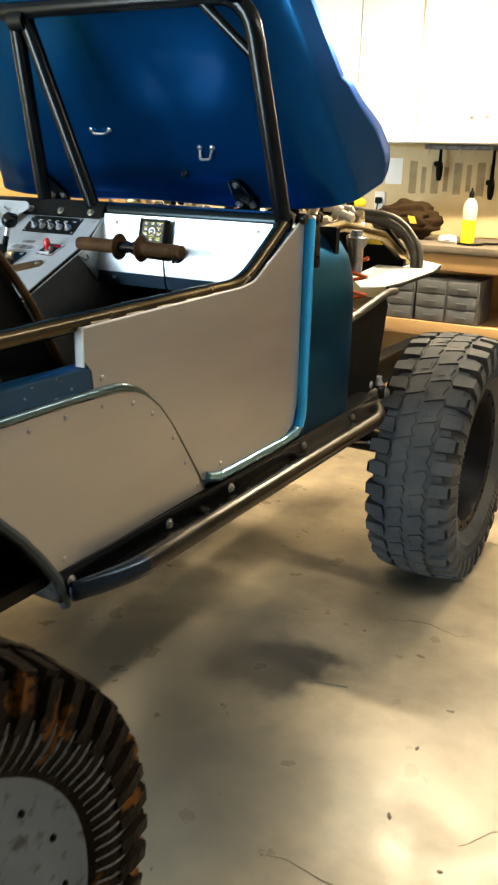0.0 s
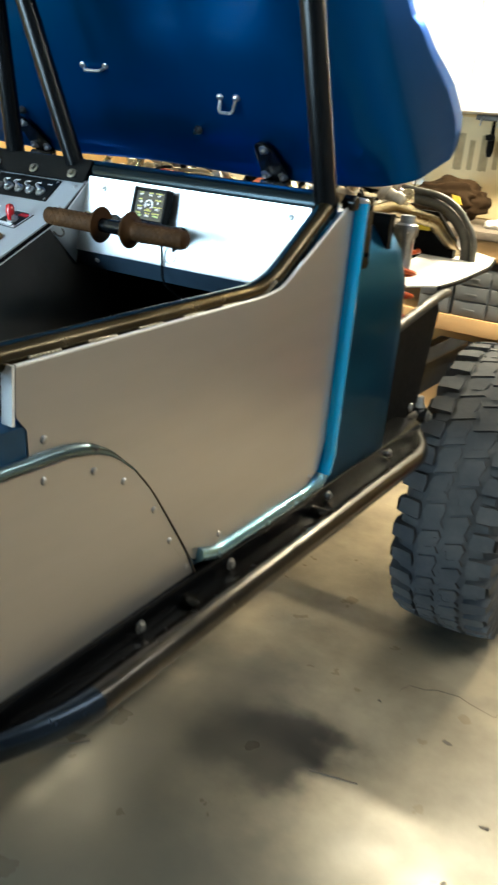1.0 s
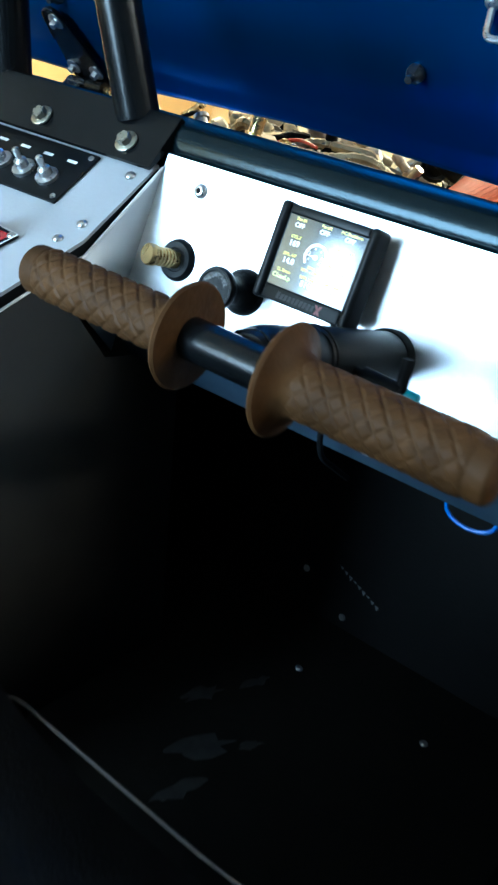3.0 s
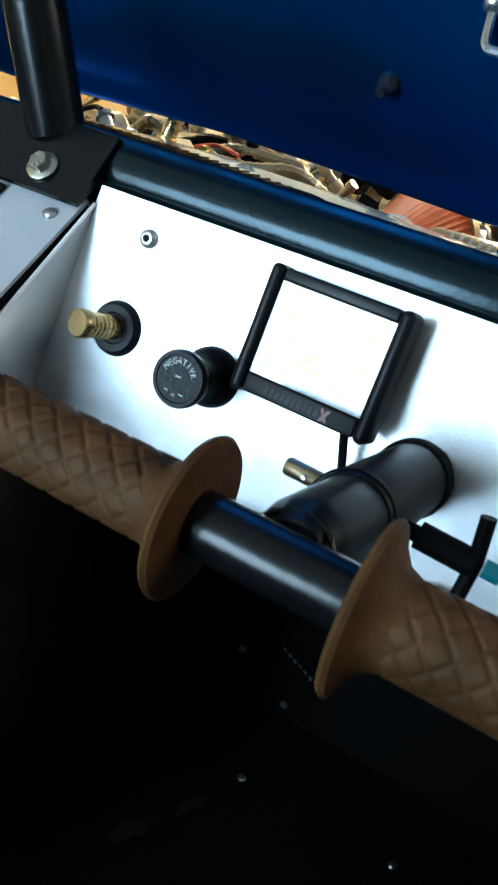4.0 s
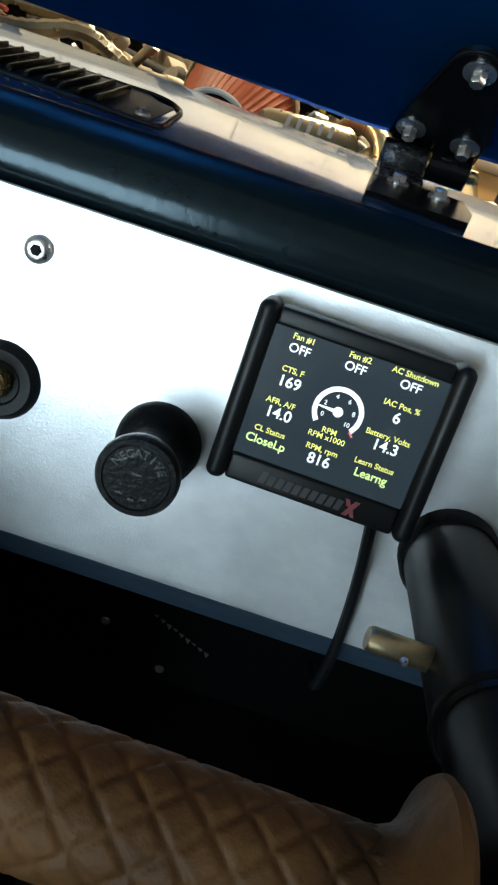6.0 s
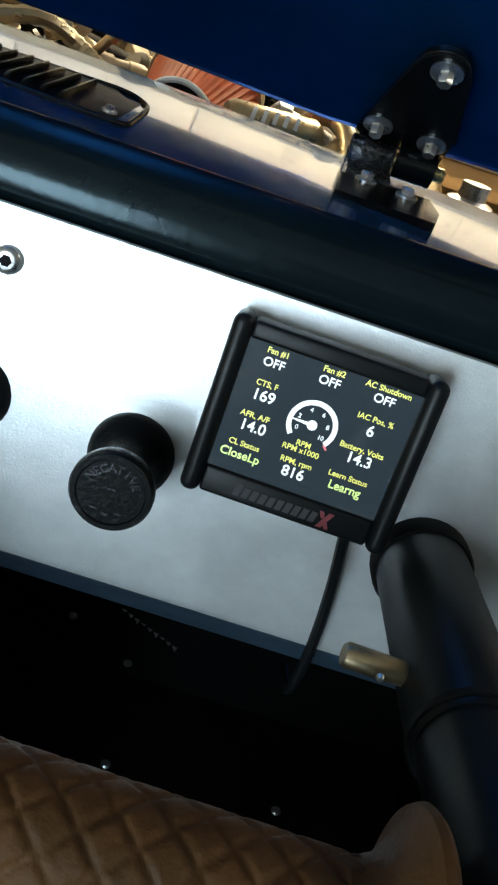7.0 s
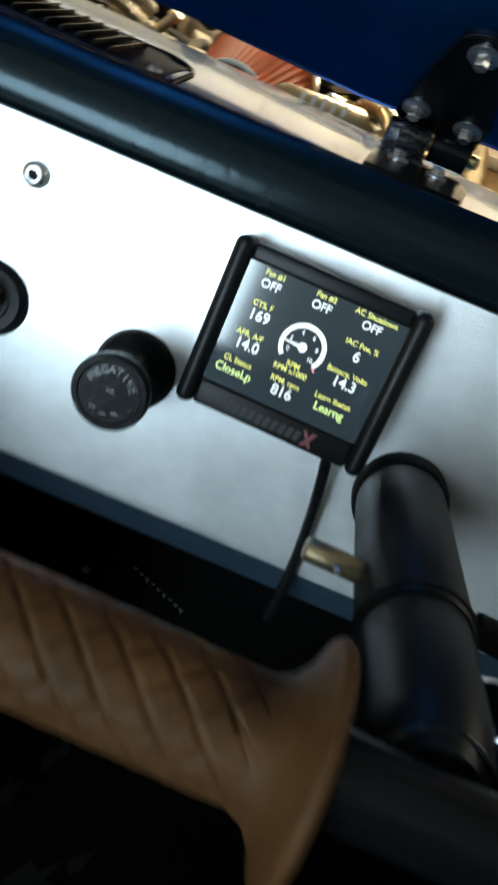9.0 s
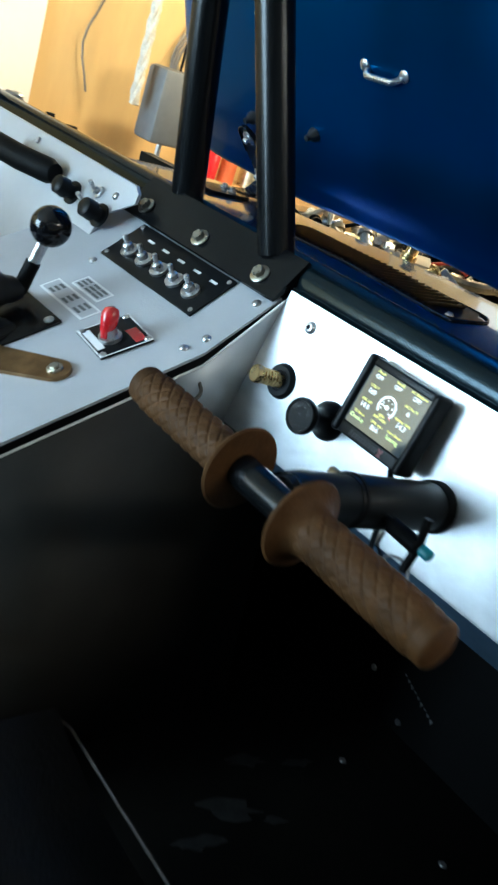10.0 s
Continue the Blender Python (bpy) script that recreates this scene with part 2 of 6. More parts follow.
# ---- the garage ----
def stain_and_shade_floor():
    m = CONCRETE
    nt = m.node_tree
    b = nt.nodes["Principled BSDF"]
    base = b.inputs["Base Color"].links[0].from_socket
    geo = nt.nodes.new("ShaderNodeNewGeometry")
    wob = nt.nodes.new("ShaderNodeTexNoise")
    wob.inputs["Scale"].default_value, wob.inputs["Detail"].default_value = 5.0, 5
    nt.links.new(geo.outputs["Position"], wob.inputs["Vector"])
    add = nt.nodes.new("ShaderNodeVectorMath")
    add.operation = "MULTIPLY_ADD"
    nt.links.new(wob.outputs["Color"], add.inputs[0])
    add.inputs[1].default_value = (0.35, 0.35, 0)
    nt.links.new(geo.outputs["Position"], add.inputs[2])
    # Oil stains, plus painted shade at the front tyre's foot and under the tub.
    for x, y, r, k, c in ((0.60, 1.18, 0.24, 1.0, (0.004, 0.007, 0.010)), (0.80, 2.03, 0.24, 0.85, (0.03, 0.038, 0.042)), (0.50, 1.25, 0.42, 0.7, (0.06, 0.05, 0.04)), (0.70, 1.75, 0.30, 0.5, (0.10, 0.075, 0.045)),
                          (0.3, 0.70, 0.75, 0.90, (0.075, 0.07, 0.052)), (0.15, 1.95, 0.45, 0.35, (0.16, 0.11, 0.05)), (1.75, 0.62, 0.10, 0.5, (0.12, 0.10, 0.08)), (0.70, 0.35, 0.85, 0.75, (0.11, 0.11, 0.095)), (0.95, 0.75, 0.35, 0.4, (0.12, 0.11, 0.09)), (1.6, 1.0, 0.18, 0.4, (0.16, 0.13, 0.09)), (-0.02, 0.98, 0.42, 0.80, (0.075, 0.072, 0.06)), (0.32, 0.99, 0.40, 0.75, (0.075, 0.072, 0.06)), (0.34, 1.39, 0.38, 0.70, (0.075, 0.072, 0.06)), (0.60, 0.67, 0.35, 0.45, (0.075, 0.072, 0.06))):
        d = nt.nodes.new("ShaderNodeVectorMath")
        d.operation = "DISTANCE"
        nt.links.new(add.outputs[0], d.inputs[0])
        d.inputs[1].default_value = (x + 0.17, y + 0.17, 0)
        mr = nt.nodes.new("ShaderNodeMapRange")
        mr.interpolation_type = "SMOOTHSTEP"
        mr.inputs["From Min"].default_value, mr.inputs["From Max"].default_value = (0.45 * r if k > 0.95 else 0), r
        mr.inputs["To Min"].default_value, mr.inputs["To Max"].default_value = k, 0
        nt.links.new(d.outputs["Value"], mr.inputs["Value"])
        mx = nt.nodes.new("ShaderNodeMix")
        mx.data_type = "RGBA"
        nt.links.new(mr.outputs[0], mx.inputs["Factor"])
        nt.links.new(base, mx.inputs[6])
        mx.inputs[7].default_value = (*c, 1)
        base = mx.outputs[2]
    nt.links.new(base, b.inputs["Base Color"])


stain_and_shade_floor()
X0, X1, Y0, Y1, HC = -2.6, 3.4, -3.2, 4.5, 2.75
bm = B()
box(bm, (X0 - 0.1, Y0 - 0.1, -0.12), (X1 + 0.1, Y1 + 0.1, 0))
tagged(part("floor", bm, CONCRETE), "stained grey concrete garage floor with dark oil marks and painted shade under the vehicle", "floor", kind="structure")
bm = B()
box(bm, (X0, Y1, 0), (X1, Y1 + 0.1, HC))
tagged(part("wall_north", bm, WALL), "warm yellow plywood garage wall behind the workbench", "wall", kind="structure")
for nm, lo, hi in (("wall_west", (X0 - 0.1, Y0 - 0.1, 0), (X0, Y1 + 0.1, HC)), ("wall_east", (X1, Y0 - 0.1, 0), (X1 + 0.1, Y1 + 0.1, HC))):
    bm = B()
    box(bm, lo, hi)
    tagged(part(nm, bm, WALL if nm == "wall_west" else PAINTED), "boarded garage wall", "wall", kind="structure")
# south wall with the garage door's window band
WX0, WX1, WZ0, WZ1 = -2.55, -0.40, 0.02, 2.5
bm = B()
box(bm, (X0, Y0 - 0.1, WZ1), (X1, Y0, HC))
box(bm, (X0, Y0 - 0.1, 0), (WX0, Y0, WZ1))
box(bm, (WX1, Y0 - 0.1, 0), (X1, Y0, WZ1))
tagged(part("wall_south", bm, PAINTED), "grey painted garage wall with the wide door opening rolled up", "wall", kind="structure")
bm = B()
box(bm, (X0 - 0.1, Y0 - 0.1, HC), (X1 + 0.1, Y1 + 0.1, HC + 0.12))
tagged(part("ceiling", bm, CEILING), "pale board garage ceiling", "ceiling", kind="structure")
bm = B()
box(bm, (WX0 - 2.5, Y0 - 2.6, 0.0), (WX1 + 2.5, Y0 - 2.55, 4.6))
tagged(part("backdrop", bm, glow("daylight_sky", (0.70, 0.88, 1.0), 12.0)), "bright overcast sky outside the opening", "sky", kind="structure")
bm = B()
box(bm, (-6, Y0 - 2.6, -0.12), (5, Y0 - 0.1, -0.004))
tagged(part("ground", bm, CONCRETE), "grey concrete driveway outside the garage door", "ground", kind="structure")
area("doorway_daylight", ((WX0 + WX1) / 2, Y0 - 0.04, 1.28), ((WX0 + WX1) / 2, 0, 1.28), WX1 - WX0, 2.35, 330, COOL)

TUBE_COOL = glow("cool_tube", (0.9, 0.95, 1.0), 12)
TUBE_WARM = glow("warm_tube", (1.0, 0.8, 0.5), 14)


def shop_light(x, y, z, length, along, tube, colour, watts):
    t = thing("ceiling_light", "hanging white fluorescent shop light with a lit tube", "ceiling light", "ceiling lights")
    bm = B()
    s = (length / 2, 0.07) if along == "x" else (0.07, length / 2)
    box(bm, (x - s[0], y - s[1], z), (x + s[0], y + s[1], z + 0.05), 0.008)
    part("housing", bm, WHITE, t)
    bm = B()
    d = Vector((length / 2 - 0.03, 0, 0)) if along == "x" else Vector((0, length / 2 - 0.03, 0))
    sweep(bm, [Vector((x, y, z - 0.02)) - d, Vector((x, y, z - 0.02)) + d], 0.014, 10)
    part("tube", bm, tube, t)
    for k in (-0.7, 0.7):
        bm = B()
        p = Vector((x, y, z + 0.04)) + d * k
        sweep(bm, [p, (p.x, p.y, HC)], 0.003, 6)
        part("hanger", bm, STEEL, t)
    area("shop_light_lamp", (x, y, z - 0.05), (x, y + (0.001 if along == "x" else 0), 0), length if along == "x" else 0.12, 0.12 if along == "x" else length, watts, colour)


# Unseen fixture, placed and warmed for the highlight along the side rail.
shop_light(2.1, 1.5, 2.6, 1.8, "y", TUBE_COOL, (1.0, 0.90, 0.74), 34)
shop_light(0.75, 3.35, 2.62, 1.2, "x", TUBE_WARM, (1.0, 0.815, 0.53), 165)
shop_light(-1.7, 2.6, 2.62, 1.2, "y", TUBE_WARM, (1.0, 0.78, 0.46), 60)

# ---- workbench and wall units ----
bench = thing("workbench", "long wooden workbench with a dark worn top", "workbench")
bm = B()
box(bm, (-2.3, 3.70, 1.125), (2.6, 4.47, 1.165), 0.004)
part("worktop", bm, BENCH, bench)
bm = B()
box(bm, (-2.3, 3.715, 1.03), (2.6, 3.755, 1.123), 0.003)
part("front_rail", bm, WOOD, bench)
bm = B()
box(bm, (-2.3, 3.70, 0.70), (2.6, 4.45, 0.735), 0.003)
sh = part("shelf", bm, WOOD, bench)
bm = B()
box(bm, (-2.3, 3.675, 0.665), (2.6, 3.698, 0.745), 0.003)
part("shelf_lip", bm, WOOD, bench)
for x in (-2.25, -0.75, 1.0, 2.5):
    bm = B()
    box(bm, (x, 3.76, 0), (x + 0.09, 3.85, 0.70), 0.003)
    part("leg", bm, WOOD, bench)
    bm = B()
    box(bm, (x, 4.30, 0), (x + 0.09, 4.39, 0.70), 0.003)
    part("leg", bm, WOOD, bench)
    bm = B()
    box(bm, (x, 4.30, 0.737), (x + 0.09, 4.39, 1.124), 0.003)
    part("post", bm, WOOD, bench)

# drawer boxes on the shelf
for i, (x, w) in enumerate(((-0.055, 0.17), (0.125, 0.36))):
    dc = thing("drawer_cabinet", "dark grey plastic small-parts drawer cabinet on the shelf", "drawer cabinet", "drawer cabinets")
    bm = B()
    box(bm, (x, 3.73, 0.737), (x + w, 4.0, 0.985), 0.004)
    part("case", bm, GREYBOX, dc)
    n = 1 if i == 0 else 2
    for r in range(3):
        for c in range(n):
            bm = B()
            dx = w / n
            box(bm, (x + c * dx + 0.008, 3.716, 0.746 + r * 0.078), (x + (c + 1) * dx - 0.008, 3.729, 0.816 + r * 0.078), 0.003)
            d = part("drawer", bm, GREYBOX, dc)
            bm = B()
            box(bm, (x + c * dx + dx / 2 - 0.03, 3.706, 0.772 + r * 0.078), (x + c * dx + dx / 2 + 0.03, 3.7155, 0.782 + r * 0.078), 0.002)
            part("pull", bm, GREYBOX, d)

# wall cabinets
for k, x in enumerate((-1.62, -0.86, -0.10, 0.66)):
    cb = thing("wall_cabinet", "white painted wall cabinet with two doors above the bench", "cabinet", "wall cabinets")
    bm = B()
    box(bm, (x, 4.14, 1.735), (x + 0.755, 4.495, 2.52), 0.002)
    part("body", bm, WHITE, cb)
    bm = B()
    box(bm, (x, 4.10, 1.715), (x + 0.755, 4.495, 1.733), 0.002)
    part("light_rail", bm, WHITE, cb)
    for s in (0, 1):
        bm = B()
        box(bm, (x + 0.004 + s * 0.377, 4.120, 1.75), (x + 0.374 + s * 0.377, 4.139, 2.51), 0.003)
        dr = part("door", bm, WHITE, cb)
        bm = B()
        lathe(bm, (x + (0.335 if s == 0 else 0.42), 4.1195, 1.86), (0, -1, 0), [(0, 0.006), (0.012, 0.006), (0.016, 0.014), (0.024, 0.013), (0.027, 0.006)], 14)
        part("knob", bm, STEEL, dr)
bm = B()
box(bm, (-0.12, 4.18, 2.5205), (0.55, 4.44, 2.60), 0.01)
tagged(part("storage_case", bm, MATTE), "long dark case lying on top of the cabinets", "case")
bm = B()
box(bm, (-2.3, 4.484, 1.17), (2.6, 4.4985, 1.70), 0.001)
tagged(part("trim", bm, material("pale_board", (0.66, 0.53, 0.30), 0.6, 0, 0.15, 3.0, 0.05, 50)), "pale yellow backing board on the wall", "trim", kind="structure")

# hand-painted marks on the board: plain dark strokes
PAINT = material("sprayed_dark_paint", (0.36, 0.28, 0.15), 0.7, 0, 0.3, 12.0)
sg = thing("painted_marks", "large rough dark brush strokes painted on the wall board", "wall marking")
for x, z, w, h in ((-0.215, 1.515, 0.05, 0.20), (-0.145, 1.50, 0.03, 0.16), (-0.07, 1.515, 0.05, 0.19), (0.0, 1.51, 0.03, 0.15), (0.075, 1.515, 0.05, 0.19), (0.145, 1.52, 0.03, 0.16), (0.22, 1.515, 0.05, 0.20), (0.285, 1.54, 0.03, 0.13)):
    bm = B()
    n = 9
    top = [(x + w * (i / n - 0.5), z + h / 2 + 0.006 * noise.noise(Vector((x * 9 + i, z, 0)))) for i in range(n + 1)]
    low = [(x + w * (i / n - 0.5), z - h / 2 + 0.006 * noise.noise(Vector((x * 9 + i, z, 5)))) for i in range(n + 1)]
    plate(bm, top + low[::-1], "y", 4.4832, 4.4838)
    part("paint_bar", bm, PAINT, sg)

# things hanging under the cabinets and on the wall
for x, z0, z1, nm, lab in ((-0.02, 1.50, 1.70, "hanging_tool", "dark air tool hanging below the cabinet"), (0.31, 1.40, 1.70, "hanging_tool", "dark air tool hanging below the cabinet")):
    t = thing(nm, lab, "tool", "hanging tools")
    bm = B()
    lathe(bm, (x, 4.40, z0), (0, 0, 1), [(0, 0.012), (0.03, 0.02), (0.09, 0.022), (0.12, 0.012), (z1 - z0, 0.008)], 12)
    part("body", bm, MATTE, t)
    bm = B()
    box(bm, (x - 0.02, 4.34, z0 + 0.085), (x + 0.02, 4.40, z0 + 0.115), 0.006)
    part("grip", bm, MATTE, t)
rail = thing("tool_rail", "dark steel tool rail fixed below the wall cabinets", "tool rail")
bm = B()
box(bm, (-0.12, 4.38, 1.685), (0.75, 4.44, 1.713), 0.003)
part("bar", bm, material("tool_steel", (0.12, 0.12, 0.12), 0.4, 0.8, 0.4, 30.0), rail)
for i in range(9):
    bm = B()
    sweep(bm, fillet([(-0.08 + i * 0.095, 4.379, 1.70), (-0.08 + i * 0.095, 4.35, 1.69), (-0.08 + i * 0.095, 4.345, 1.655)], 0.01), 0.004, 6)
    part("hook", bm, STEEL, rail)

# paper and outlet
bm = B()
box(bm, (-0.40, 4.4810, 1.47), (-0.29, 4.4835, 1.63))
tagged(part("paper_sheet", bm, WHITE), "white sheet of paper pinned to the wall board", "paper")
ol = thing("power_outlet", "grey outlet with a black plug and cord on the wall", "outlet")
bm = B()
box(bm, (-0.46, 4.465, 1.31), (-0.39, 4.4835, 1.42), 0.004)
part("plate", bm, WHITE, ol)
bm = B()
box(bm, (-0.445, 4.43, 1.345), (-0.405, 4.4645, 1.385), 0.006)
part("plug", bm, MATTE, ol)
bm = B()
sweep(bm, fillet([(-0.425, 4.44, 1.345), (-0.43, 4.42, 1.27), (-0.36, 4.40, 1.20), (-0.30, 4.30, 1.172)], 0.03), 0.004, 6)
part("cord", bm, MATTE, ol)

# bag on the bench
bm = B()
bmesh.ops.create_icosphere(bm, subdivisions=5, radius=1.0)
for v in bm.verts:
    n = noise.noise(v.co * 2.2) * 0.20 + (0.30 * abs(noise.noise(Vector((v.co.x * 1.5, v.co.y * 2, v.co.z * 4.0)))) - 0.08) + noise.noise(v.co * 7.0) * 0.02
    v.co = v.co * (1 + n)
    v.co = Vector((-0.09 + v.co.x * 0.195, 4.08 + v.co.y * 0.13, max(1.1655, 1.265 + v.co.z * 0.125)))
bag = thing("canvas_bag", "crumpled dark brown canvas bag with a yellow patch on the bench", "bag")
part("cloth", bm, material("brown_canvas", (0.032, 0.018, 0.008), 0.85, 0, 0.5, 9.0, 0.25, 50, spec=0.1), bag, smooth=80)
bm = B()
plate(bm, [(-0.035, 1.305), (0.005, 1.30), (0.022, 1.262), (-0.015, 1.262)], "y", 3.925, 3.935)
part("patch", bm, material("yellow_label", (0.6, 0.42, 0.03), 0.6), bag)

# yellow bottle
bt = thing("squeeze_bottle", "clear bottle half full of yellow fluid with a dark nozzle", "bottle")
bm = B()
lathe(bm, (0.31, 4.0, 1.1655), (0, 0, 1), [(0, 0.036), (0.004, 0.040), (0.13, 0.040), (0.131, 0.039)], 24)
part("fluid", bm, material("yellow_fluid", (0.85, 0.75, 0.02), 0.25, 0, 0.05, 5.0, coat=0.5), bt)
bm = B()
lathe(bm, (0.31, 4.0, 1.2966), (0, 0, 1), [(0, 0.040), (0.07, 0.040), (0.10, 0.030), (0.115, 0.015), (0.12, 0.014)], 24)
part("bottle_top", bm, material("pale_label", (0.72, 0.66, 0.42), 0.4), bt)
bm = B()
lathe(bm, (0.31, 4.0, 1.4167), (0, 0, 1), [(0, 0.015), (0.03, 0.014), (0.04, 0.006), (0.055, 0.004)], 14)
part("nozzle", bm, MATTE, bt)

# cordless drill
dr = thing("cordless_drill", "yellow and black cordless drill standing on the bench", "drill")
YEL = material("yellow_plastic", (0.62, 0.47, 0.02), 0.4, 0, 0.1, 30.0)
bm = B()
sweep(bm, [(-0.40, 4.10, 1.355), (-0.40, 3.98, 1.355), (-0.40, 3.95, 1.355)], [0.032, 0.034, 0.022], 16)
part("motor_housing", bm, YEL, dr)
bm = B()
sweep(bm, [(-0.40, 3.949, 1.355), (-0.40, 3.90, 1.355), (-0.40, 3.885, 1.355)], [0.018, 0.016, 0.006], 14)
part("chuck", bm, MATTE, dr)
bm = B()
sweep(bm, [(-0.40, 4.06, 1.323), (-0.40, 4.075, 1.22)], 0.017, 12)
part("handle", bm, MATTE, dr)
bm = B()
box(bm, (-0.44, 4.03, 1.1655), (-0.36, 4.13, 1.22), 0.008)
part("battery", bm, MATTE, dr)

# small clutter on the bench
def tin(x, y, r, h, m, name, label, cat):
    bm = B()
    lathe(bm, (x, y, 1.1655), (0, 0, 1), [(0, r * 0.96), (0.003, r), (h * 0.8, r), (h * 0.9, r * 0.7), (h, r * 0.4)], 18)
    tagged(part(name, bm, m), label, cat)


tin(-0.33, 3.95, 0.022, 0.11, WHITE, "spray_bottle", "small white bottle on the bench", "bottle")
tin(-0.52, 4.05, 0.05, 0.07, BENCH, "round_tin", "low dark round tin on the bench", "tin")
tin(0.62, 4.1, 0.04, 0.16, RED, "spray_can", "red spray can on the bench", "can")
bm = B()
bmesh.ops.create_icosphere(bm, subdivisions=3, radius=1.0)
for v in bm.verts:
    v.co *= 1 + noise.noise(v.co * 3.1) * 0.35
    v.co = Vector((0.21 + v.co.x * 0.055, 3.95 + v.co.y * 0.05, max(1.1655, 1.18 + v.co.z * 0.03)))
tagged(part("shop_rag", bm, WHITE, smooth=80), "crumpled white shop rag on the bench", "rag")
bm = B()
sweep(bm, fillet([(0.30, 3.85, 1.172), (0.38, 3.80, 1.172), (0.45, 3.86, 1.175), (0.40, 3.95, 1.172), (0.50, 4.0, 1.172)], 0.05), 0.006, 8)
tagged(part("cable", bm, MATTE), "loose black cable lying on the bench", "cable")

# under the bench
bm = B()
box(bm, (-0.08, 3.80, 0.0), (0.62, 4.3, 0.50), 0.01)
tagged(part("storage_bin", bm, GREYBOX), "large grey plastic storage bin under the bench", "bin")
cbx = thing("cardboard_box", "open brown cardboard box on the floor under the bench", "box")
bm = B()
box(bm, (-0.16, 3.45, 0), (0.27, 3.79, 0.46), 0.003)
part("carton", bm, WOOD, cbx)
bm = B()
box(bm, (-0.17, 3.43, 0.4605), (0.28, 3.60, 0.467), 0.002)
part("flap", bm, WOOD, cbx)
bm = B()
box(bm, (0.02, 3.62, 0.4605), (0.25, 3.78, 0.56), 0.02)
tagged(part("tool_bag", bm, MATTE), "small dark tool bag resting on the cardboard box", "bag")
# Out of view; added for a red reflection in the cowl's side.
rb = thing("fuel_can", "red metal can on the floor out of view, added for its reflection", "fuel can")
bm = B()
box(bm, (1.86, 3.90, 0.0), (2.12, 4.10, 0.50), 0.02)
part("body", bm, RED, rb)
bm = B()
sweep(bm, fillet([(1.92, 4.0, 0.495), (1.92, 4.0, 0.54), (2.06, 4.0, 0.54), (2.06, 4.0, 0.495)], 0.02), 0.008, 8)
part("handle", bm, RED, rb)
bm = B()
sweep(bm, [(0.86, 1.185, 0.0022), (0.80, 1.17, 0.0022), (0.735, 1.155, 0.0022)], 0.0022, 6)
tagged(part("twig", bm, BENCH), "thin dark wire offcut lying on the concrete", "debris", "floor debris")
bm = B()
sweep(bm, [(0.13, 0.80, 0.0022), (0.22, 0.90, 0.0022)], 0.0022, 6)
tagged(part("twig", bm, BENCH), "thin dark wire offcut lying on the concrete", "debris", "floor debris")
rnd = random.Random(5)
for i in range(26):
    bm = B()
    bmesh.ops.create_icosphere(bm, subdivisions=2, radius=1.0)
    a, x, y = rnd.uniform(0, 3), rnd.uniform(0.75, 2.0), rnd.uniform(0.2, 1.9)
    sz = rnd.uniform(0.002, 0.0065) if i % 6 else 0.0075
    for v in bm.verts:
        k = sz * (1 + 0.9 * noise.noise(v.co * 1.7 + Vector((i, 0, 0))))
        v.co = Vector((x + k * (v.co.x * math.cos(a) * 1.9 - v.co.y * math.sin(a)), y + k * (v.co.x * math.sin(a) * 1.9 + v.co.y * math.cos(a)), max(0.0003, 0.001 + v.co.z * 0.0018)))
    tagged(part("mud_crumb", bm, BENCH), "small flattened crumb of dry mud on the floor", "debris", "floor debris")
CRACK = material("dark_crack", (0.05, 0.042, 0.032), 0.9)
for i, (x, y, dx, dy, n) in enumerate(((0.80, 1.62, 0.05, 0.03, 8), (0.95, 0.45, 0.045, 0.02, 9), (1.35, 0.72, 0.03, 0.05, 7))):
    bm = B()
    pts = []
    for k in range(n):
        pts.append((x, y, 0.0006))
        x, y = x + dx * rnd.uniform(0.3, 1.5), y + dy * rnd.uniform(-0.6, 1.6)
    sweep(bm, pts, [0.0012 * (1 - 0.7 * abs(2 * k / (n - 1) - 1)) for k in range(n)], 5)
    tagged(part("floor_crack", bm, CRACK), "hairline crack in the concrete floor", "crack", "floor cracks", "structure")

# west wall: rope hoist, panel and clutter
bm = B()
box(bm, (X0 + 0.001, 0.9, 0.9), (X0 + 0.02, 1.98, 2.3), 0.003)
tagged(part("wall_board", bm, WHITE), "pale cream board screwed to the west wall", "board")
hoist = thing("chain_hoist", "grey hoist block hanging from the ceiling on a white rope", "hoist")
bm = B()
for k in range(3):
    sweep(bm, [(-2.35 + 0.012 * math.sin(i * 1.3 + k * 2.1), 2.30 + 0.012 * math.cos(i * 1.3 + k * 2.1), HC - i * 0.051) for i in range(29)], 0.012, 7)
part("rope", bm, material("white_rope", (0.50, 0.47, 0.40), 0.8, 0, 0.3, 40.0, 0.3, 200), hoist)
bm = B()
sweep(bm, [(-2.35, 2.48, HC), (-2.35, 2.48, 1.49)], 0.006, 6)
part("hanger", bm, MATTE, hoist)
bm = B()
box(bm, (-2.42, 2.37, 1.20), (-2.28, 2.57, 1.49), 0.02)
part("block", bm, GREYBOX, hoist)
bm = B()
sweep(bm, fillet([(-2.35, 2.47, 1.21), (-2.35, 2.47, 1.13), (-2.35, 2.53, 1.08), (-2.35, 2.49, 1.03), (-2.35, 2.43, 1.07)], 0.03), 0.012, 8)
part("hook", bm, STEEL, hoist)
